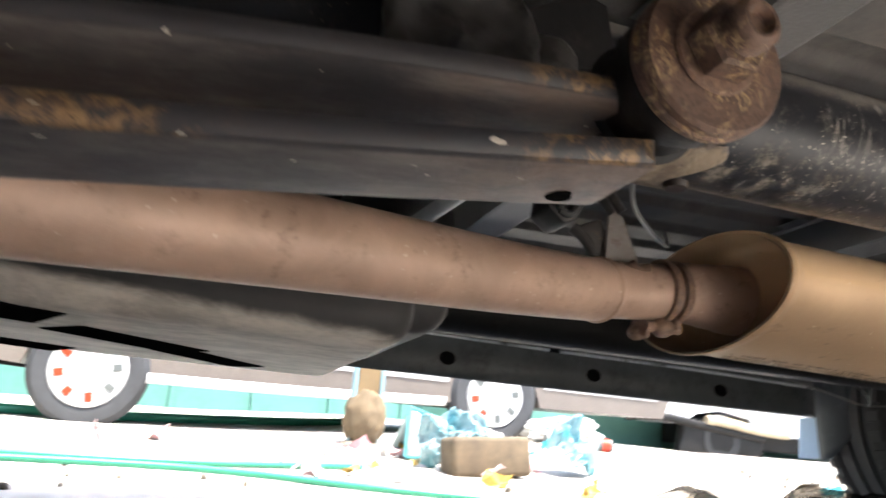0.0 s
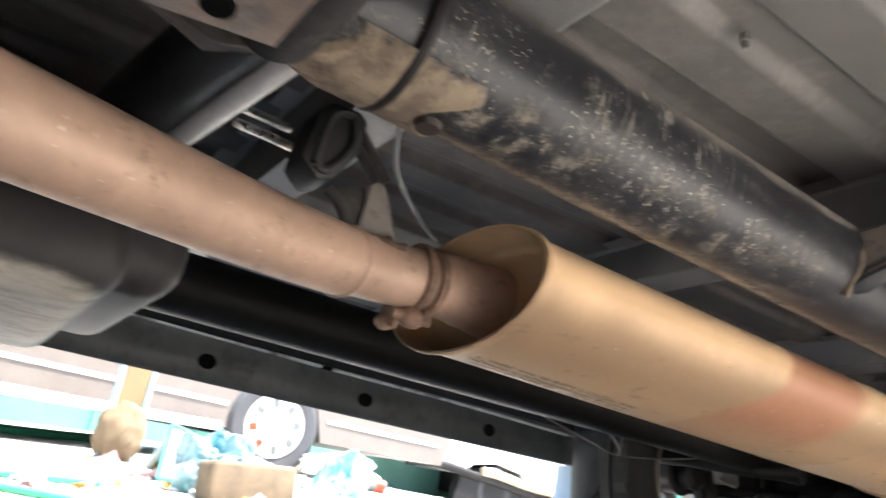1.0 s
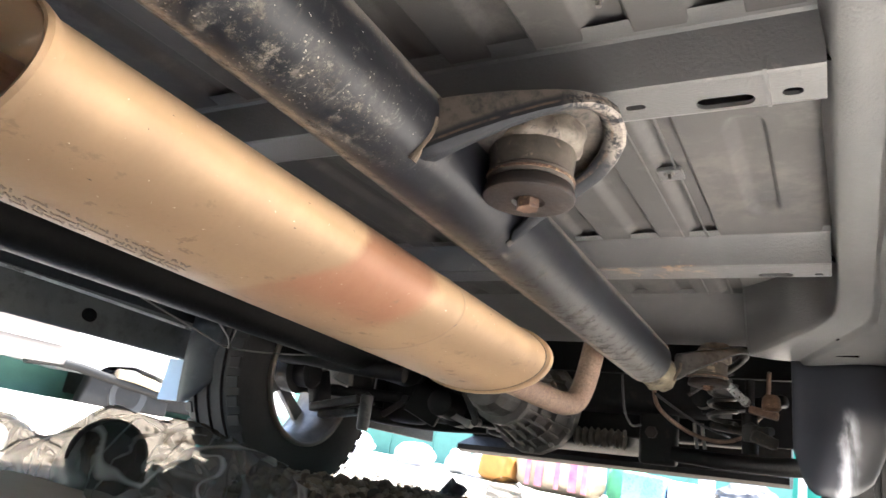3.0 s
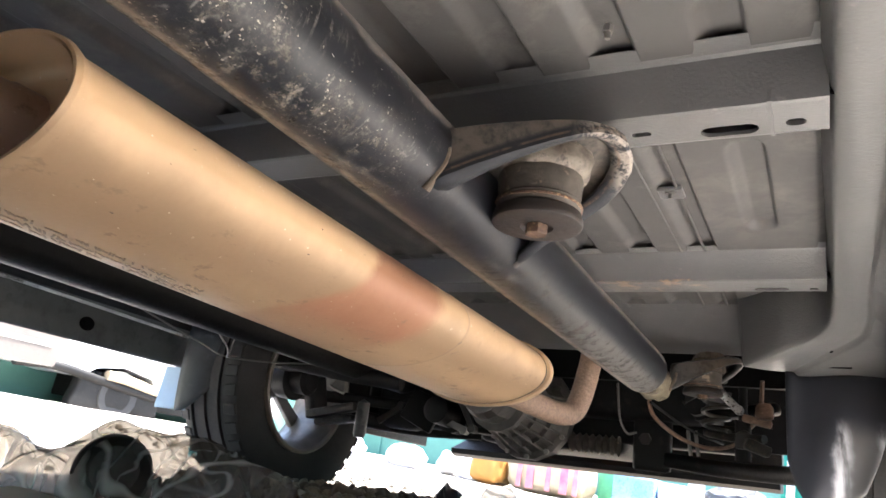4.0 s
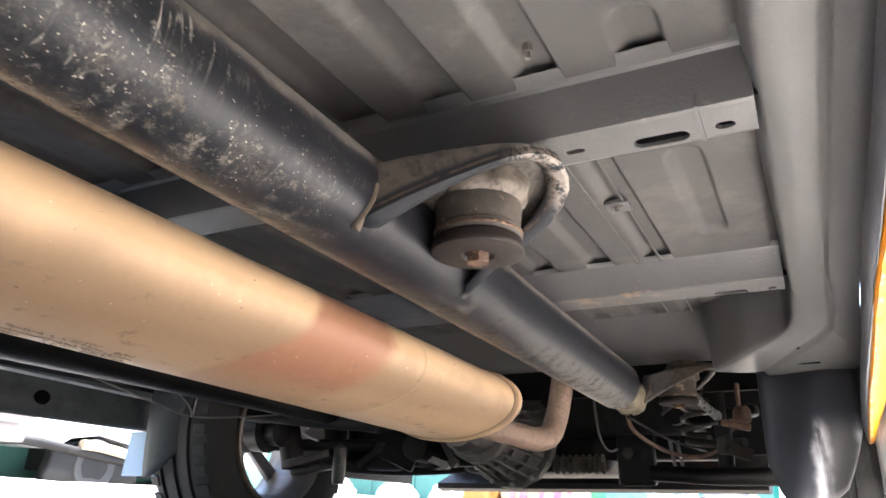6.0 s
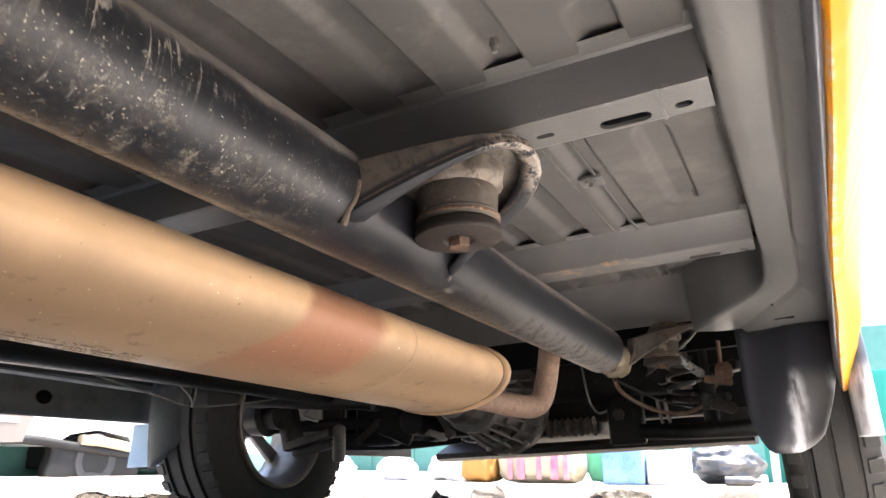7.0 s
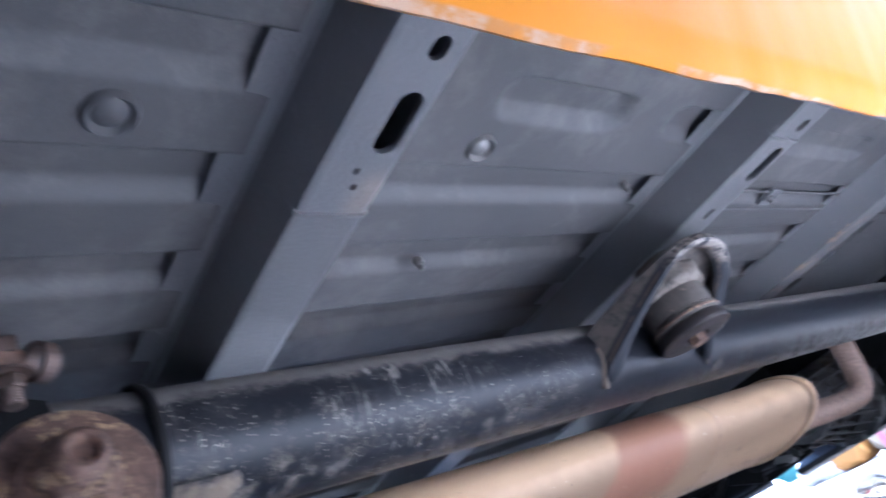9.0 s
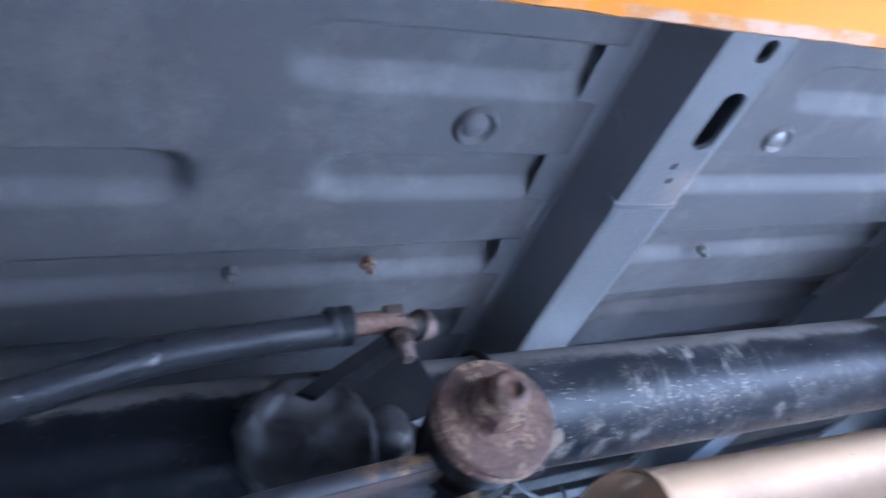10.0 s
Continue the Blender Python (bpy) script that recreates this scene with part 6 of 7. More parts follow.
def far_wheel(root, x, y, z, r, bright):
    w = smooth(part("wheel", lathe([(x - 0.16, r * 0.6), (x - 0.16, r * 0.9), (x - 0.13, r), (x - 0.03, r), (x, r * 0.9), (x + 0.004, r * 0.75), (x - 0.005, r * 0.64)], "x", 48, (0, y, z)), grey_rubber, root, "dusty grey tyre with a white wheel cover"))
    smooth(part("wheel_cover", lathe([(x - 0.008, r * 0.66), (x + 0.006, r * 0.63), (x + 0.002, r * 0.56), (x + 0.006, r * 0.30), (x + 0.016, r * 0.16), (x + 0.018, 0.0)], "x", 48, (0, y, z)), white_paint, w, "white plastic wheel cover"), 50)
    for i in range(8):
        a = radians(45 * i + 10)
        c = Vector((x + 0.006, y + r * 0.47 * math.cos(a), z + r * 0.47 * math.sin(a)))
        part("slot", turned(box(-0.003, 0.003, -0.021, 0.021, -0.026, 0.026, 0.002, 1), Matrix.Translation(c) @ Matrix.Rotation(a + math.pi / 2, 4, "X")), orange_plastic if i in bright else slot_grey, w)
    return w


def van():
    v = thing("van", "beige minivan with white stripes parked across the yard", "van")
    x, y0, y1, ya = -4.22, -1.25, 3.55, 2.85
    prof = [(y0, 0.30), (y0 - 0.05, 0.55), (y0, 1.10), (y0 + 0.25, 1.75), (y0 + 0.5, 1.85), (y1 - 1.0, 1.85), (y1 - 0.55, 1.75), (y1 - 0.15, 1.05), (y1 + 0.02, 0.80), (y1 + 0.05, 0.45), (y1, 0.30), (ya - 0.3, 0.29), (ya - 0.37, 0.50), (ya - 0.62, 0.62), (ya - 0.87, 0.50), (ya - 0.95, 0.27), (0.02, 0.23), (-0.02, 0.48), (-0.30, 0.60), (-0.58, 0.48), (-0.66, 0.25)]
    part("body", extruded(prof, "x", x - 1.5, x), van_paint, v, "pinkish beige body side")
    for z0, z1 in ((0.40, 0.43), (0.62, 0.645)):
        part("stripe", box(x, x + 0.006, 0.05, ya - 0.98, z0, z1), white_paint, v, "white body stripe")
        part("stripe", box(x, x + 0.006, ya - 0.28, y1 - 0.05, z0 + 0.02, z1 + 0.02), white_paint, v, "white body stripe")
    smooth(part("side_step", tube_along([(x + 0.10, 0.02, 0.235), (x + 0.12, 0.9, 0.245), (x + 0.10, 1.82, 0.27)], 0.03, 14), white_paint, v, "white side step"))
    part("chassis", box(x - 1.2, x - 0.5, -0.9, 2.4, 0.24, 0.32, 0.02), black_metal, v, "dark underside")
    far_wheel(v, x + 0.03, -0.30, 0.25, 0.325, (2, 3, 4, 5, 6))
    far_wheel(v, x + 0.03, 2.20, 0.335, 0.31, (4, 5))
    for y in (-0.1, 1.95):
        part("mud_flap", box(x - 0.16, x - 0.02, y, y + 0.01, 0.18, 0.42), black_metal, v, "black mud flap")
    return v


van()


def lumpy_box(x0, x1, y0, y1, z0, z1):
    bm = box(x0, x1, y0, y1, z0, z1, 0.03, 3)
    bmesh.ops.subdivide_edges(bm, edges=[e for e in bm.edges if e.calc_length() > 0.2], cuts=6, use_grid_fill=True)
    for v in bm.verts:
        v.co += Vector((0, 0.05, 0.04)) * noise.noise(v.co * 5)
    return bm


def white_car():
    c = thing("car", "white car standing at the back of the yard", "car")
    prof = [(4.05, 0.40), (4.0, 0.46), (4.4, 0.58), (5.0, 1.2), (6.4, 1.3), (7.4, 0.9), (7.6, 0.55), (7.5, 0.30), (5.65, 0.27), (5.55, 0.42), (5.2, 0.47), (4.92, 0.42), (4.75, 0.31), (4.3, 0.34)]
    part("body", extruded(prof, "x", -7.0, -5.6), white_paint, c, "white body")
    part("underbody", box(-6.9, -5.7, 4.95, 7.2, 0.12, 0.40, 0.02), black_metal, c, "black underbody")
    w = smooth(part("wheel", lathe([(-5.75, 0.1), (-5.75, 0.22), (-5.70, 0.235), (-5.60, 0.235), (-5.57, 0.21), (-5.58, 0.14), (-5.59, 0.0)], "x", 36, (0, 5.2, 0.20)), rubber, c, "black tyre"))
    smooth(part("hub_cap", lathe([(-5.66, 0.065), (-5.585, 0.06), (-5.58, 0.0)], "x", 20, (0, 5.26, 0.205)), teal_paint, w, "pale teal hub"))
    smooth(part("axle_beam", tube_along([(-5.56, 5.0, 0.375), (-5.55, 5.25, 0.36), (-5.56, 5.6, 0.315), (-5.58, 6.0, 0.30)], 0.045, 12), sack_cream, c, "rusty tan axle beam"))
    smooth(part("arm", tube_along([(-5.58, 4.12, 0.335), (-5.58, 4.5, 0.36), (-5.58, 5.0, 0.31), (-5.58, 5.7, 0.24)], 0.04, 12), black_metal, c, "black lower arm"))
    smooth(part("splash_guard", lumpy_box(-5.72, -5.58, 4.75, 5.7, 0.05, 0.36), black_metal, c, "black splash guard"), 40)
    return c


white_car()
tagged(smooth(part("low_wall", box(-6.5, -6.2, 2.3, 9.0, -0.2, 0.42, 0.03, 3), teal_paint, None)), "low pale teal wall before the yard's far side", "wall", kind="structure")
# far wall round the yard; south side unseen, added to block light from behind
for nm, b in (("wall_west", (-9.6, -9.4, -2.5, 14, -0.3, 2.2)), ("wall_north", (-9.4, 8, 13.8, 14, -0.3, 2.4)), ("wall_south_unseen", (-9.4, 8, -2.5, -2.3, -0.3, 2.4)), ("wall_east", (8, 8.2, -2.5, 14, -0.3, 2.4))):
    tagged(part(nm, box(*b), teal_paint, None), "pale teal sheet wall round the yard", "wall", kind="structure")
# Unseen block added right of the truck to cut light from the rear.
tagged(part("shade_wall", box(0.78, 8, -2.3, 0.78, -0.3, 2.6, 0.01), shade_wall_grey, None), "unseen grey wall added beside the truck to block light", "wall", kind="structure")
for i in range(16):
    y = -2.0 + i
    part("panel_rib", box(-9.40, -9.36, y, y + 0.05, -0.3, 2.2), teal_paint, bpy.data.objects["wall_west"])
for i in range(17):
    x = -9 + i
    part("panel_rib", box(x, x + 0.05, 13.76, 13.80, -0.3, 2.4), teal_paint, bpy.data.objects["wall_north"])


def lumpy(r, seed, squash=(1, 1, 1), amount=0.3, freq=1.6, sub=4):
    bm = bmesh.new()
    bmesh.ops.create_icosphere(bm, subdivisions=sub, radius=1)
    for v in bm.verts:
        n = v.co.normalized()
        k = 1 + amount * noise.noise(n * freq + Vector((seed, seed * 0.37, 0))) + 0.4 * amount * noise.noise(n * freq * 3 + Vector((0, seed, 5)))
        v.co = Vector((n.x * squash[0], n.y * squash[1], n.z * squash[2])) * r * k
    return bm


# post with wrapped foot
post = thing("wooden_post", "tan wooden post with pale blue edges, foot wrapped in sacking", "post")
px, py = -3.22, 1.10
part("board", box(px - 0.02, px + 0.02, py - 0.055, py + 0.055, 0.0, 2.2, 0.004), tan_wood, post, "tan board")
part("edge_strip", box(px - 0.025, px + 0.025, py - 0.078, py - 0.057, 0.0, 2.2, 0.003), pale_blue, post, "pale blue edge")
part("edge_strip", box(px - 0.025, px + 0.025, py + 0.057, py + 0.078, 0.0, 2.2, 0.003), pale_blue, post, "pale blue edge")
smooth(part("sacking", turned(lumpy(1, 3, (0.085, 0.105, 0.15), 0.14, 3.0), Matrix.Translation((px, py, 0.13))), sackcloth, post, "brown sacking wrap"))
smooth(part("footing", turned(lumpy(1, 9, (0.12, 0.14, 0.05), 0.2), Matrix.Translation((px, py, -0.02))), gravel_stone, post, "grey concrete footing"))

gz = ground_height
hose_pts = [[(-2.0, -0.7), (-1.98, -0.05), (-2.05, 0.42), (-2.3, 0.9)], [(-1.75, -0.6), (-1.82, 0.26), (-1.60, 0.84), (-1.5, 1.3)], [(-4.5, -0.9), (-4.7, -0.1), (-5.2, 1.0), (-5.6, 1.7)]]
for k, pts in enumerate(hose_pts):
    single("garden_hose", tube_along([(x, y, gz(x, y) + (0.012 if k < 2 else 0.03)) for x, y in pts], 0.010 if k < 2 else 0.03, 12), hose_green, "thin green hose lying on the ground" if k < 2 else "thick green pipe lying under the van", "hose", "hoses on the ground")


def sheet(name, c, w, h, seed, material, label, category, tilt=(60, 0, 0), amp=0.25, group=""):
    bm = bmesh.new()
    n = 26
    rows = []
    for j in range(n + 1):
        row = []
        for i in range(n + 1):
            u, v = i / n - 0.5, j / n - 0.5
            d = amp * w * (noise.noise(Vector((u * 3 + seed, v * 3, 0))) + 0.5 * abs(noise.noise(Vector((u * 8, v * 8 + seed, 2)))))
            row.append(bm.verts.new((u * w * (1 - 0.3 * abs(v)), v * h, d)))
        rows.append(row)
    for a, b in zip(rows, rows[1:]):
        for i in range(n):
            bm.faces.new((a[i], a[i + 1], b[i + 1], b[i]))
    m = Matrix.Translation(c) @ pose(0, 0, 0, *tilt)
    ob = single(name, turned(bm, m), material, label, category, group, angle=25)
    low = min(v.co.z for v in ob.data.vertices)
    ob.data.transform(Matrix.Translation((0, 0, gz(c[0], c[1]) - low)))
    ob.modifiers.new("sheet", "SOLIDIFY").thickness = 0.002
    return ob


def folded_sheet():
    """A stiff pale sheet with an aqua hem, folded like a low tent over the rubbish."""
    apex, foot, far_low, far_high = Vector((-2.78, 1.20, 0.205)), Vector((-2.66, 1.165, 0.0)), Vector((-2.52, 1.66, 0.0)), Vector((-2.66, 1.62, 0.075))
    back = Vector((-2.98, 1.52, 0.0))
    bm = bmesh.new()
    n = 14
    for c00, c10, c01, c11, k in ((apex, far_high, foot, far_low, 1), (apex, far_high, Vector((-2.98, 1.17, 0.0)), back, 2)):
        grid = [[bm.verts.new((c00.lerp(c10, u / n)).lerp(c01.lerp(c11, u / n), v / n) + Vector((0.012, 0, 0.010)) * noise.noise(Vector((u * 0.5, v * 0.4, 3 * k)))) for u in range(n + 1)] for v in range(n + 1)]
        for a, b in zip(grid, grid[1:]):
            for i in range(n):
                bm.faces.new((a[i], a[i + 1], b[i + 1], b[i]))
    g = gz(-2.75, 1.4)
    bmesh.ops.translate(bm, verts=bm.verts, vec=(0, 0, g))
    ob = single("plastic_sheet", bm, pale_sheet, "pale plastic sheet with an aqua hem folded over rubbish", "plastic sheet", angle=30)
    ob.modifiers.new("sheet", "SOLIDIFY").thickness = 0.004
    up = Vector((0, 0, g + 0.004))
    for a, b in ((apex, far_high), (apex, foot), (foot, far_low)):
        smooth(part("hem", tube_along([a + up, a.lerp(b, 0.5) + up, b + up], 0.009, 8), aqua_plastic, ob, "aqua hem"))


folded_sheet()
sheet("plastic_bag", (-2.45, 1.30, 0.0), 0.30, 0.22, 8, blue_bag, "crumpled blue and white plastic bag", "bag", (55, 0, 70), 0.35, "bags in the yard")
sheet("plastic_bag", (-2.5, 1.85, 0.0), 0.26, 0.24, 15, blue_bag, "crumpled blue and white plastic bag", "bag", (50, 0, 110), 0.35, "bags in the yard")
single("broken_block", turned(box(-0.07, 0.07, -0.17, 0.17, -0.075, 0.075, 0.02, 3), Matrix.Translation((-2.35, 1.40, gz(-2.35, 1.4) + 0.07)) @ pose(0, 0, 0, 4, -6, 5)), block_brown, "broken brown clay block on the ground", "block")
for k, (x, y, r) in enumerate(((-4.0, 2.65, 0.17), (-3.85, 2.50, 0.11), (-4.4, 2.4, 0.15), (-3.3, 1.75, 0.09))):
    single("foam_lump", turned(lumpy(r, 20 + k, (1, 1.5, 0.55), 0.35, 1.9), Matrix.Translation((x, y, gz(x, y) + 0.45 * r))), white_foam, "lump of white foam and wrapping", "foam", "foam lumps in the yard")
tin = thing("tin_can", "grey tin with orange bands lying on its side", "can")
tm = Matrix.Translation((-3.4, 2.40, gz(-3.4, 2.4) + 0.036)) @ pose(0, 0, 0, 0, 0, -6)
smooth(part("body", turned(lathe([(-0.2, 0.0), (-0.2, 0.034), (-0.195, 0.036), (0.195, 0.036), (0.2, 0.034), (0.2, 0.0)], "y", 28), tm), slot_grey, tin, "grey tin body"))
for y in (-0.15, 0.03, 0.16):
    smooth(part("band", turned(lathe([(y - 0.025, 0.0363), (y - 0.025, 0.037), (y + 0.025, 0.037), (y + 0.025, 0.0363)], "y", 28), tm), orange_plastic, tin, "orange band"))

# platform with its kerb, and what stands on it
KERB_Y = 4.9
kerb = bmesh.new()
rows = []
for i in range(61):
    x = -9 + 17 * i / 60
    w = 0.03 * noise.noise(Vector((x * 1.7, 0, 4)))
    rows.append([kerb.verts.new(v) for v in ((x, KERB_Y + w, GROUND - 0.1), (x, KERB_Y + 0.02 + w, 0.035 + 0.4 * w), (x, KERB_Y + 0.05 + w, 0.055), (x, KERB_Y + 0.3, 0.06), (x, 13.9, 0.07))])
for a, b in zip(rows, rows[1:]):
    for i in range(4):
        kerb.faces.new((a[i], a[i + 1], b[i + 1], b[i]))
tagged(smooth(part("pavement", kerb, concrete, None), 50), "pale concrete platform with a broken kerb", "pavement", kind="structure")


def sack(x, y, z, w, d, h, seed, material, label, stripes):
    bm = bmesh.new()
    bmesh.ops.create_icosphere(bm, subdivisions=4, radius=1)
    for v in bm.verts:
        n = v.co.normalized()
        q = Vector([math.copysign(abs(t) ** 0.55, t) for t in n])
        k = 1 + 0.10 * noise.noise(n * 2.5 + Vector((seed, 0, 0)))
        v.co = Vector((x + q.x * w / 2 * k, y + q.y * d / 2 * k, max(z, z + h / 2 + q.z * h / 2 * k)))
    s = single("woven_sack", bm, material, label, "sack", "sacks on the platform")
    for i, sx in enumerate(stripes):
        part("printed_bar", box(x + sx - 0.012 - 0.02 * (i % 2), x + sx + 0.024, y - d / 2 - 0.004, y - d / 2 + 0.01, z + h * 0.1, z + h * 0.85, 0.003, 1), magenta_print, s, "magenta printed bar")
    return s


sack(-1.40, 5.55, 0.06, 0.60, 0.40, 0.27, 1, sack_cream, "cream woven sack with magenta printed bars", (-0.18, -0.09, 0.03, 0.15, 0.22))
sack(-1.84, 5.5, 0.06, 0.27, 0.3, 0.22, 5, sack_orange, "small orange sack beside the cream one", ())
sack(-0.99, 5.78, 0.06, 0.26, 0.3, 0.27, 7, sack_green, "green net sack between parcels", ())
single("wrapped_parcel", box(-0.93, -0.66, 5.35, 5.65, 0.06, 0.285, 0.02, 3), parcel_blue, "blue shrink-wrapped parcel on the platform", "parcel", "parcels on the platform")
single("wrapped_parcel", box(-0.65, -0.46, 5.38, 5.65, 0.06, 0.275, 0.02, 3), parcel_white, "white shrink-wrapped parcel on the platform", "parcel", "parcels on the platform")
single("plastic_pipe", lathe([(0.06, 0.0), (0.06, 0.055), (0.36, 0.055), (0.36, 0.048), (0.30, 0.046)], "z", 28, (-0.48, 5.8, 0)), white_paint, "short white plastic pipe standing on end", "pipe")
single("rubbish_bag", turned(lumpy(1, 31, (0.26, 0.2, 0.15), 0.3, 2.0), Matrix.Translation((-0.25, 6.2, 0.20))), bag_black, "dark grey plastic rubbish bag", "bag", "bags in the yard")
single("bottle", turned(lathe([(0, 0.0), (0, 0.03), (0.15, 0.03), (0.18, 0.012), (0.21, 0.012), (0.21, 0.0)], "x", 20), Matrix.Translation((-0.2, 5.6, 0.09))), bag_black, "dark plastic bottle lying on its side", "bottle")
single("teal_panel", box(-0.02, 1.6, 6.9, 6.95, 0.06, 0.9, 0.004), teal_bright, "bright teal board standing on edge", "board")
single("white_batten", box(0.02, 0.08, 6.84, 6.89, 0.06, 0.9, 0.004), white_paint, "white batten leaning on the board", "batten")
for k, (x, y) in enumerate(((-2.1, 5.7), (-2.35, 5.9), (-2.6, 5.6), (-2.9, 6.0), (-3.3, 5.8))):
    single("foam_lump", turned(lumpy(0.13, 60 + k, (1.1, 0.9, 0.75), 0.3), Matrix.Translation((x, y, 0.14))), white_foam if k % 2 else parcel_white, "pale wrapped bundle on the platform", "bundle", "bundles on the platform")

# gravel
def stones(name, count, x0, x1, y0, y1, r0, r1, material, label, seed, keep=None):
    rng = random.Random(seed)
    tmpl = bmesh.new()
    bmesh.ops.create_icosphere(tmpl, subdivisions=2, radius=1)
    V = np.array([v.co[:] for v in tmpl.verts])
    F = np.array([[v.index for v in f.verts] for f in tmpl.faces])
    tmpl.free()
    vs, fs, off = [], [], 0
    made = 0
    while made < count:
        x, y = rng.uniform(x0, x1), rng.uniform(y0, y1)
        if keep and rng.random() > keep(x, y):
            continue
        r = rng.uniform(r0, r1) * rng.uniform(0.6, 1.0)
        q = rng.uniform(0.7, 1.3), rng.uniform(0.7, 1.3), rng.uniform(0.5, 0.9)
        ph = np.array([rng.uniform(0, 50) for _ in range(3)])
        k = np.array([1 + 0.35 * noise.noise(Vector(p * 1.3 + ph)) for p in V])
        e = np.array(Euler((rng.uniform(0, 6), rng.uniform(0, 6), rng.uniform(0, 6))).to_matrix())
        P = (V * k[:, None] * np.array(q)) @ e.T * r + np.array((x, y, gz(x, y) + 0.35 * r))
        vs.append(P)
        fs.append(F + off)
        off += len(V)
        made += 1
    me = bpy.data.meshes.new(name)
    me.from_pydata(np.concatenate(vs).tolist(), [], np.concatenate(fs).tolist())
    me.materials.append(material)
    me.polygons.foreach_set("use_smooth", [True] * len(me.polygons))
    return tagged(new(name, me), label, "gravel", kind="stuff")


stones("gravel", 3800, -1.3, 0.46, 0.6, 3.3, 0.006, 0.019, gravel_stone, "loose brown and grey gravel under the truck", 5, bed)
stones("gravel", 1500, -3.0, 1.2, 3.0, 4.9, 0.006, 0.018, gravel_stone, "scattered stones before the kerb", 6)
stones("gravel", 45, -2.4, -1.3, -0.6, 2.4, 0.006, 0.016, gravel_stone, "scattered stones beside the truck", 9)


def scraps(count, x0, x1, y0, y1, size, material, label, seed):
    rng = random.Random(seed)
    bm = bmesh.new()
    for _ in range(count):
        x, y = rng.uniform(x0, x1), rng.uniform(y0, y1)
        s = size * rng.uniform(0.5, 1.4)
        base_m = Matrix.Translation((x, y, gz(x, y) + 0.3 * s)) @ Euler((rng.uniform(-0.9, 0.9), rng.uniform(-0.9, 0.9), rng.uniform(0, 6))).to_matrix().to_4x4()
        grid = [[bm.verts.new(base_m @ Vector(((i - 1.5) * s / 3, (j - 1.5) * s / 4, rng.uniform(-0.25, 0.25) * s))) for i in range(4)] for j in range(4)]
        for a, b in zip(grid, grid[1:]):
            for i in range(3):
                bm.faces.new((a[i], a[i + 1], b[i + 1], b[i]))
    ob = part("litter", bm, material, None)
    ob.modifiers.new("sheet", "SOLIDIFY").thickness = 0.001
    return tagged(ob, label, "litter", kind="stuff")


scraps(16, -3.2, -1.8, -0.2, 2.0, 0.07, litter_pink, "scraps of pink and white paper on the ground", 1)
scraps(9, -3.6, -1.8, 0.2, 3.0, 0.07, white_foam, "scraps of white plastic on the ground", 2)
scraps(9, -3.2, -1.8, 0.0, 3.0, 0.07, litter_yellow, "scraps of yellow paper on the ground", 3)
scraps(4, -3.4, -2.0, 1.8, 3.4, 0.07, aqua_plastic, "scraps of aqua plastic on the ground", 4)
scraps(16, -1.4, 0.6, 3.2, 4.6, 0.035, litter_red, "scraps of red wrapping before the kerb", 5)
scraps(14, -0.9, 0.4, 2.4, 4.2, 0.06, bag_black, "torn black plastic before the kerb", 6)
scraps(6, -0.4, 0.4, 1.9, 2.8, 0.04, litter_red, "small red wrappers on the gravel", 7)


def cup(name, x, y, r, h, turn, material, label, group="", lift=0.0):
    prof = [(0.0, 0.0), (0.0, r * 0.70), (0.004, r * 0.72), (h * 0.93, r * 0.97), (h * 0.95, r * 1.04), (h, r * 1.05), (h, r * 0.98), (h * 0.94, r * 0.94), (0.006, r * 0.68), (0.004, 0.0)]
    m = Matrix.Translation((x, y, gz(x, y) + r * 0.98 + lift)) @ turn
    return single(name, turned(lathe(prof, "y", 48), m), material, label, "cup", group)


cup("plastic_cup", 0.225, 1.72, 0.050, 0.09, pose(0, -0.05, 0, -6, 0, 186), clear_plastic, "clear plastic cup lying on the gravel", "clear cups on the gravel")
cup("plastic_cup", -0.56, 1.06, 0.038, 0.09, pose(0, -0.05, 0, 0, 0, 235), clear_plastic, "clear plastic cup lying on the gravel", "clear cups on the gravel")
cup("plastic_cup", -0.54, 2.53, 0.048, 0.08, pose(0, -0.05, 0, 0, 0, 215), clear_plastic, "clear plastic cup lying on the gravel", "clear cups on the gravel")
cup("black_cup", -0.553, 1.235, 0.046, 0.06, pose(0, -0.03, 0, 0, 0, 228), rubber, "matt black plastic cup inside a clear bag", "")


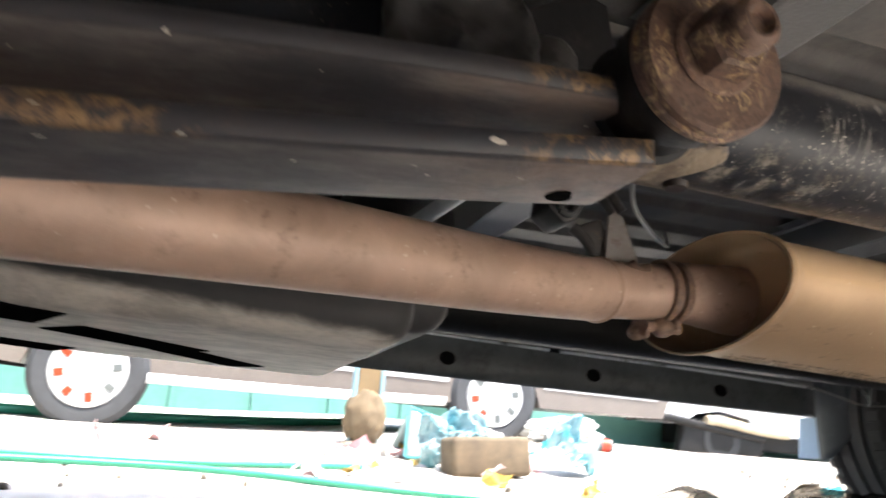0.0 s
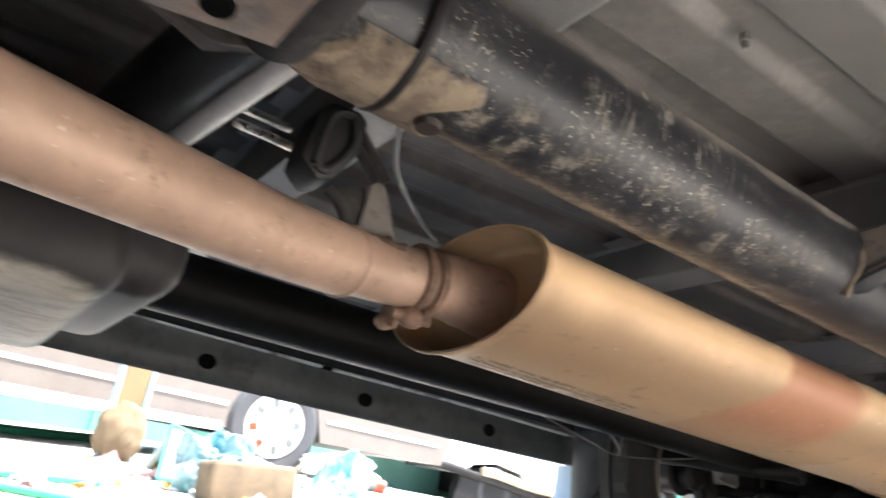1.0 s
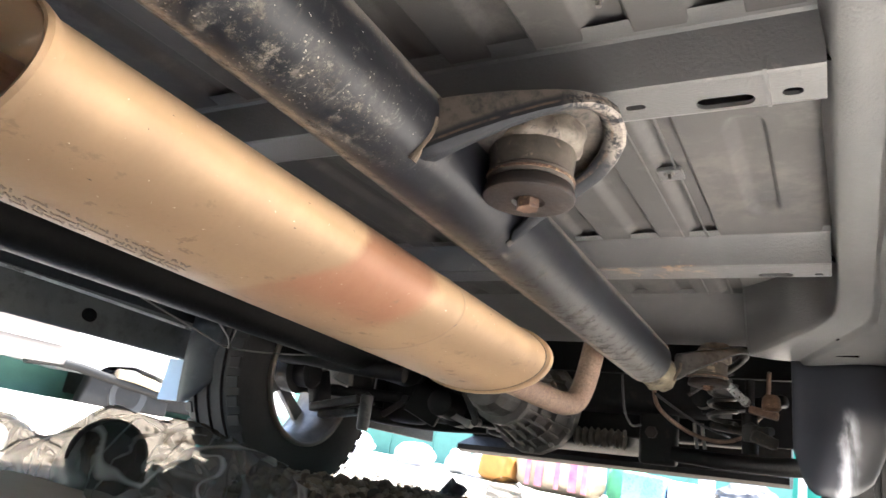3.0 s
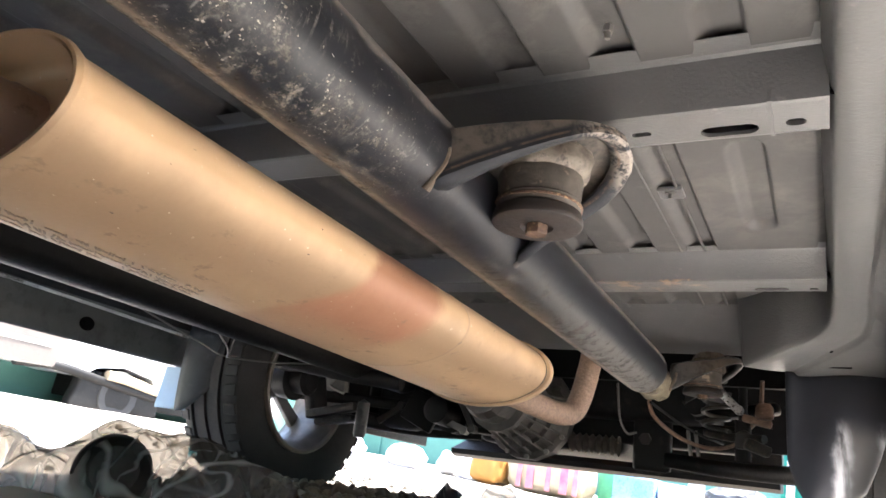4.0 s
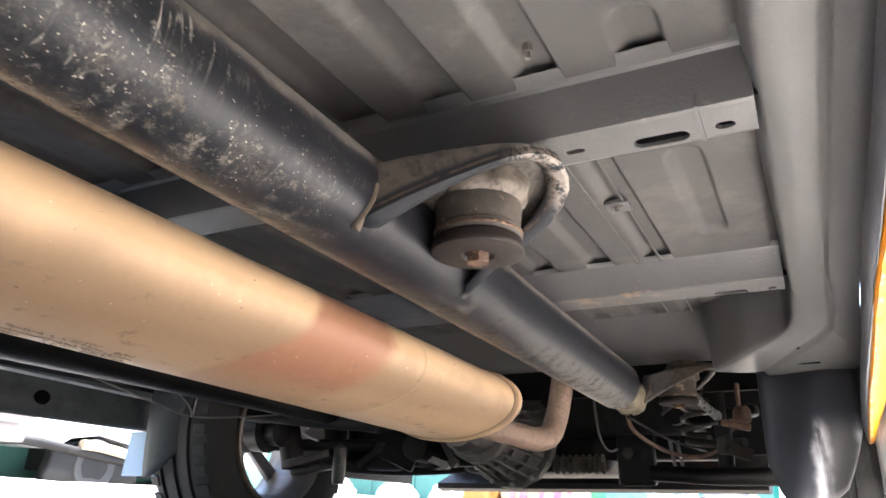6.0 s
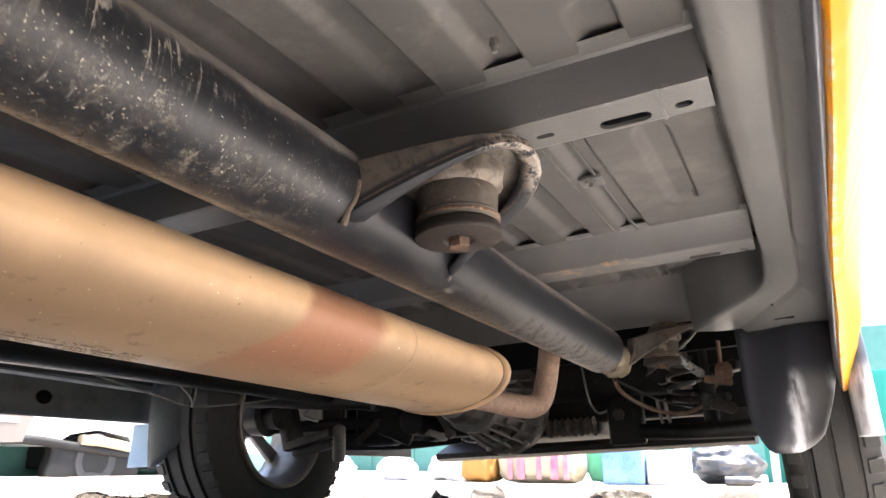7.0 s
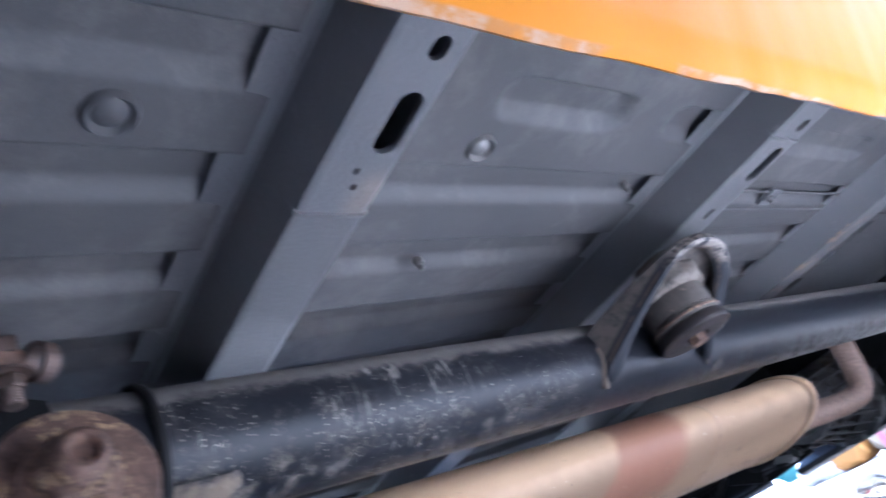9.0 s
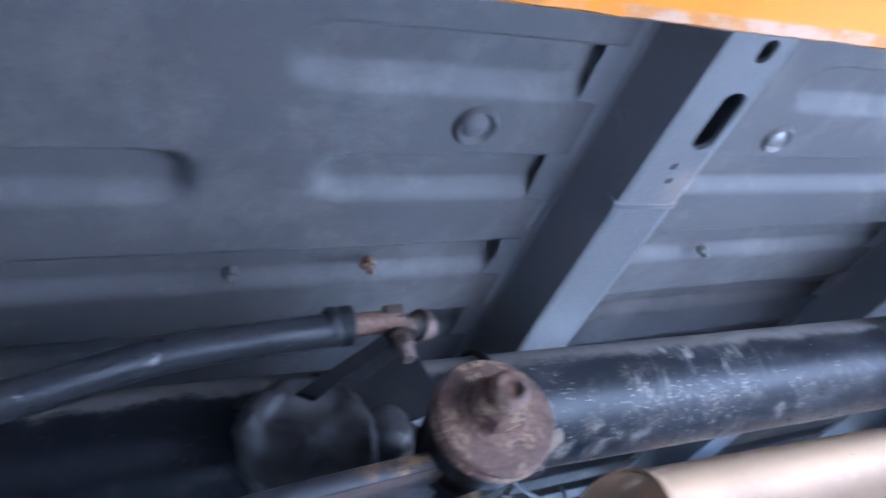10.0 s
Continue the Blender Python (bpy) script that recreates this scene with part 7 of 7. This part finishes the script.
def slack_bag(spine, y0, half, seed):
    """A long slack bag: spine gives (x, height of its top); the film hangs from it to both sides in soft folds."""
    xs = [p[0] for p in spine]
    hs = [p[1] for p in spine]
    bm = bmesh.new()
    n, m = 70, 36
    rows = []
    for i in range(n + 1):
        x = xs[0] + (xs[-1] - xs[0]) * i / n
        top = float(np.interp(x, xs, hs))
        yc = y0 + 0.025 * noise.noise(Vector((x * 6, seed, 0)))
        row = []
        for j in range(m + 1):
            a = math.pi * j / m
            low = gz(x, y0) + 0.003
            fold = 0.016 * noise.noise(Vector((x * 13, a * 1.3, seed))) + 0.008 * abs(noise.noise(Vector((x * 34, a * 3.0 + x * 20, seed + 4))))
            row.append(bm.verts.new((x + 0.012 * noise.noise(Vector((a * 2, x * 9, seed))), yc - (half + fold * 1.6) * math.cos(a), max(low, low + (top - low + fold) * math.sin(a) ** 0.8))))
        rows.append(row)
    for a, b in zip(rows, rows[1:]):
        for j in range(m):
            bm.faces.new((a[j], a[j + 1], b[j + 1], b[j]))
    # torn hem at the open end
    for j, v in enumerate(rows[-1]):
        v.co.x += 0.014 * noise.noise(Vector((j * 0.55, seed, 1)))
    return single("clear_bag", bm, dimmed_film, "long slack clear plastic bag lying round a black cup", "bag", "bags in the yard", angle=60)


slack_bag([(-0.90, 0.075), (-0.858, 0.094), (-0.809, 0.080), (-0.73, 0.070), (-0.657, 0.076), (-0.61, 0.105), (-0.555, 0.124), (-0.484, 0.128), (-0.402, 0.119), (-0.34, 0.111), (-0.290, 0.108)], 1.215, 0.085, 2.0)


def clear_bag(c, size, seed, yaw):
    """A slack bag: a low crumpled hull with folds, open to one side."""
    bm = bmesh.new()
    bmesh.ops.create_icosphere(bm, subdivisions=5, radius=1)
    for v in bm.verts:
        n = v.co.normalized()
        fold = abs(noise.noise(n * 2.3 + Vector((seed, 0, 0)))) + 0.5 * abs(noise.noise(n * 5.5 + Vector((0, seed, 0))))
        k = 1.15 - 0.75 * fold
        v.co = Vector((n.x * size[0], n.y * size[1], max(n.z, -0.35) * size[2])) * k
    bmesh.ops.delete(bm, geom=[v for v in bm.verts if v.co.x > size[0] * 0.72], context="VERTS")
    low = min(v.co.z for v in bm.verts)
    m = Matrix.Translation((c[0], c[1], gz(c[0], c[1]) - low + 0.004)) @ pose(0, 0, 0, 0, 0, yaw)
    b = single("clear_bag", turned(bm, m), clear_plastic, "crumpled clear plastic bag on the gravel", "bag", "bags in the yard", angle=30)
    return b


clear_bag((-0.20, 2.75), (0.12, 0.09, 0.06), 9.0, 10)
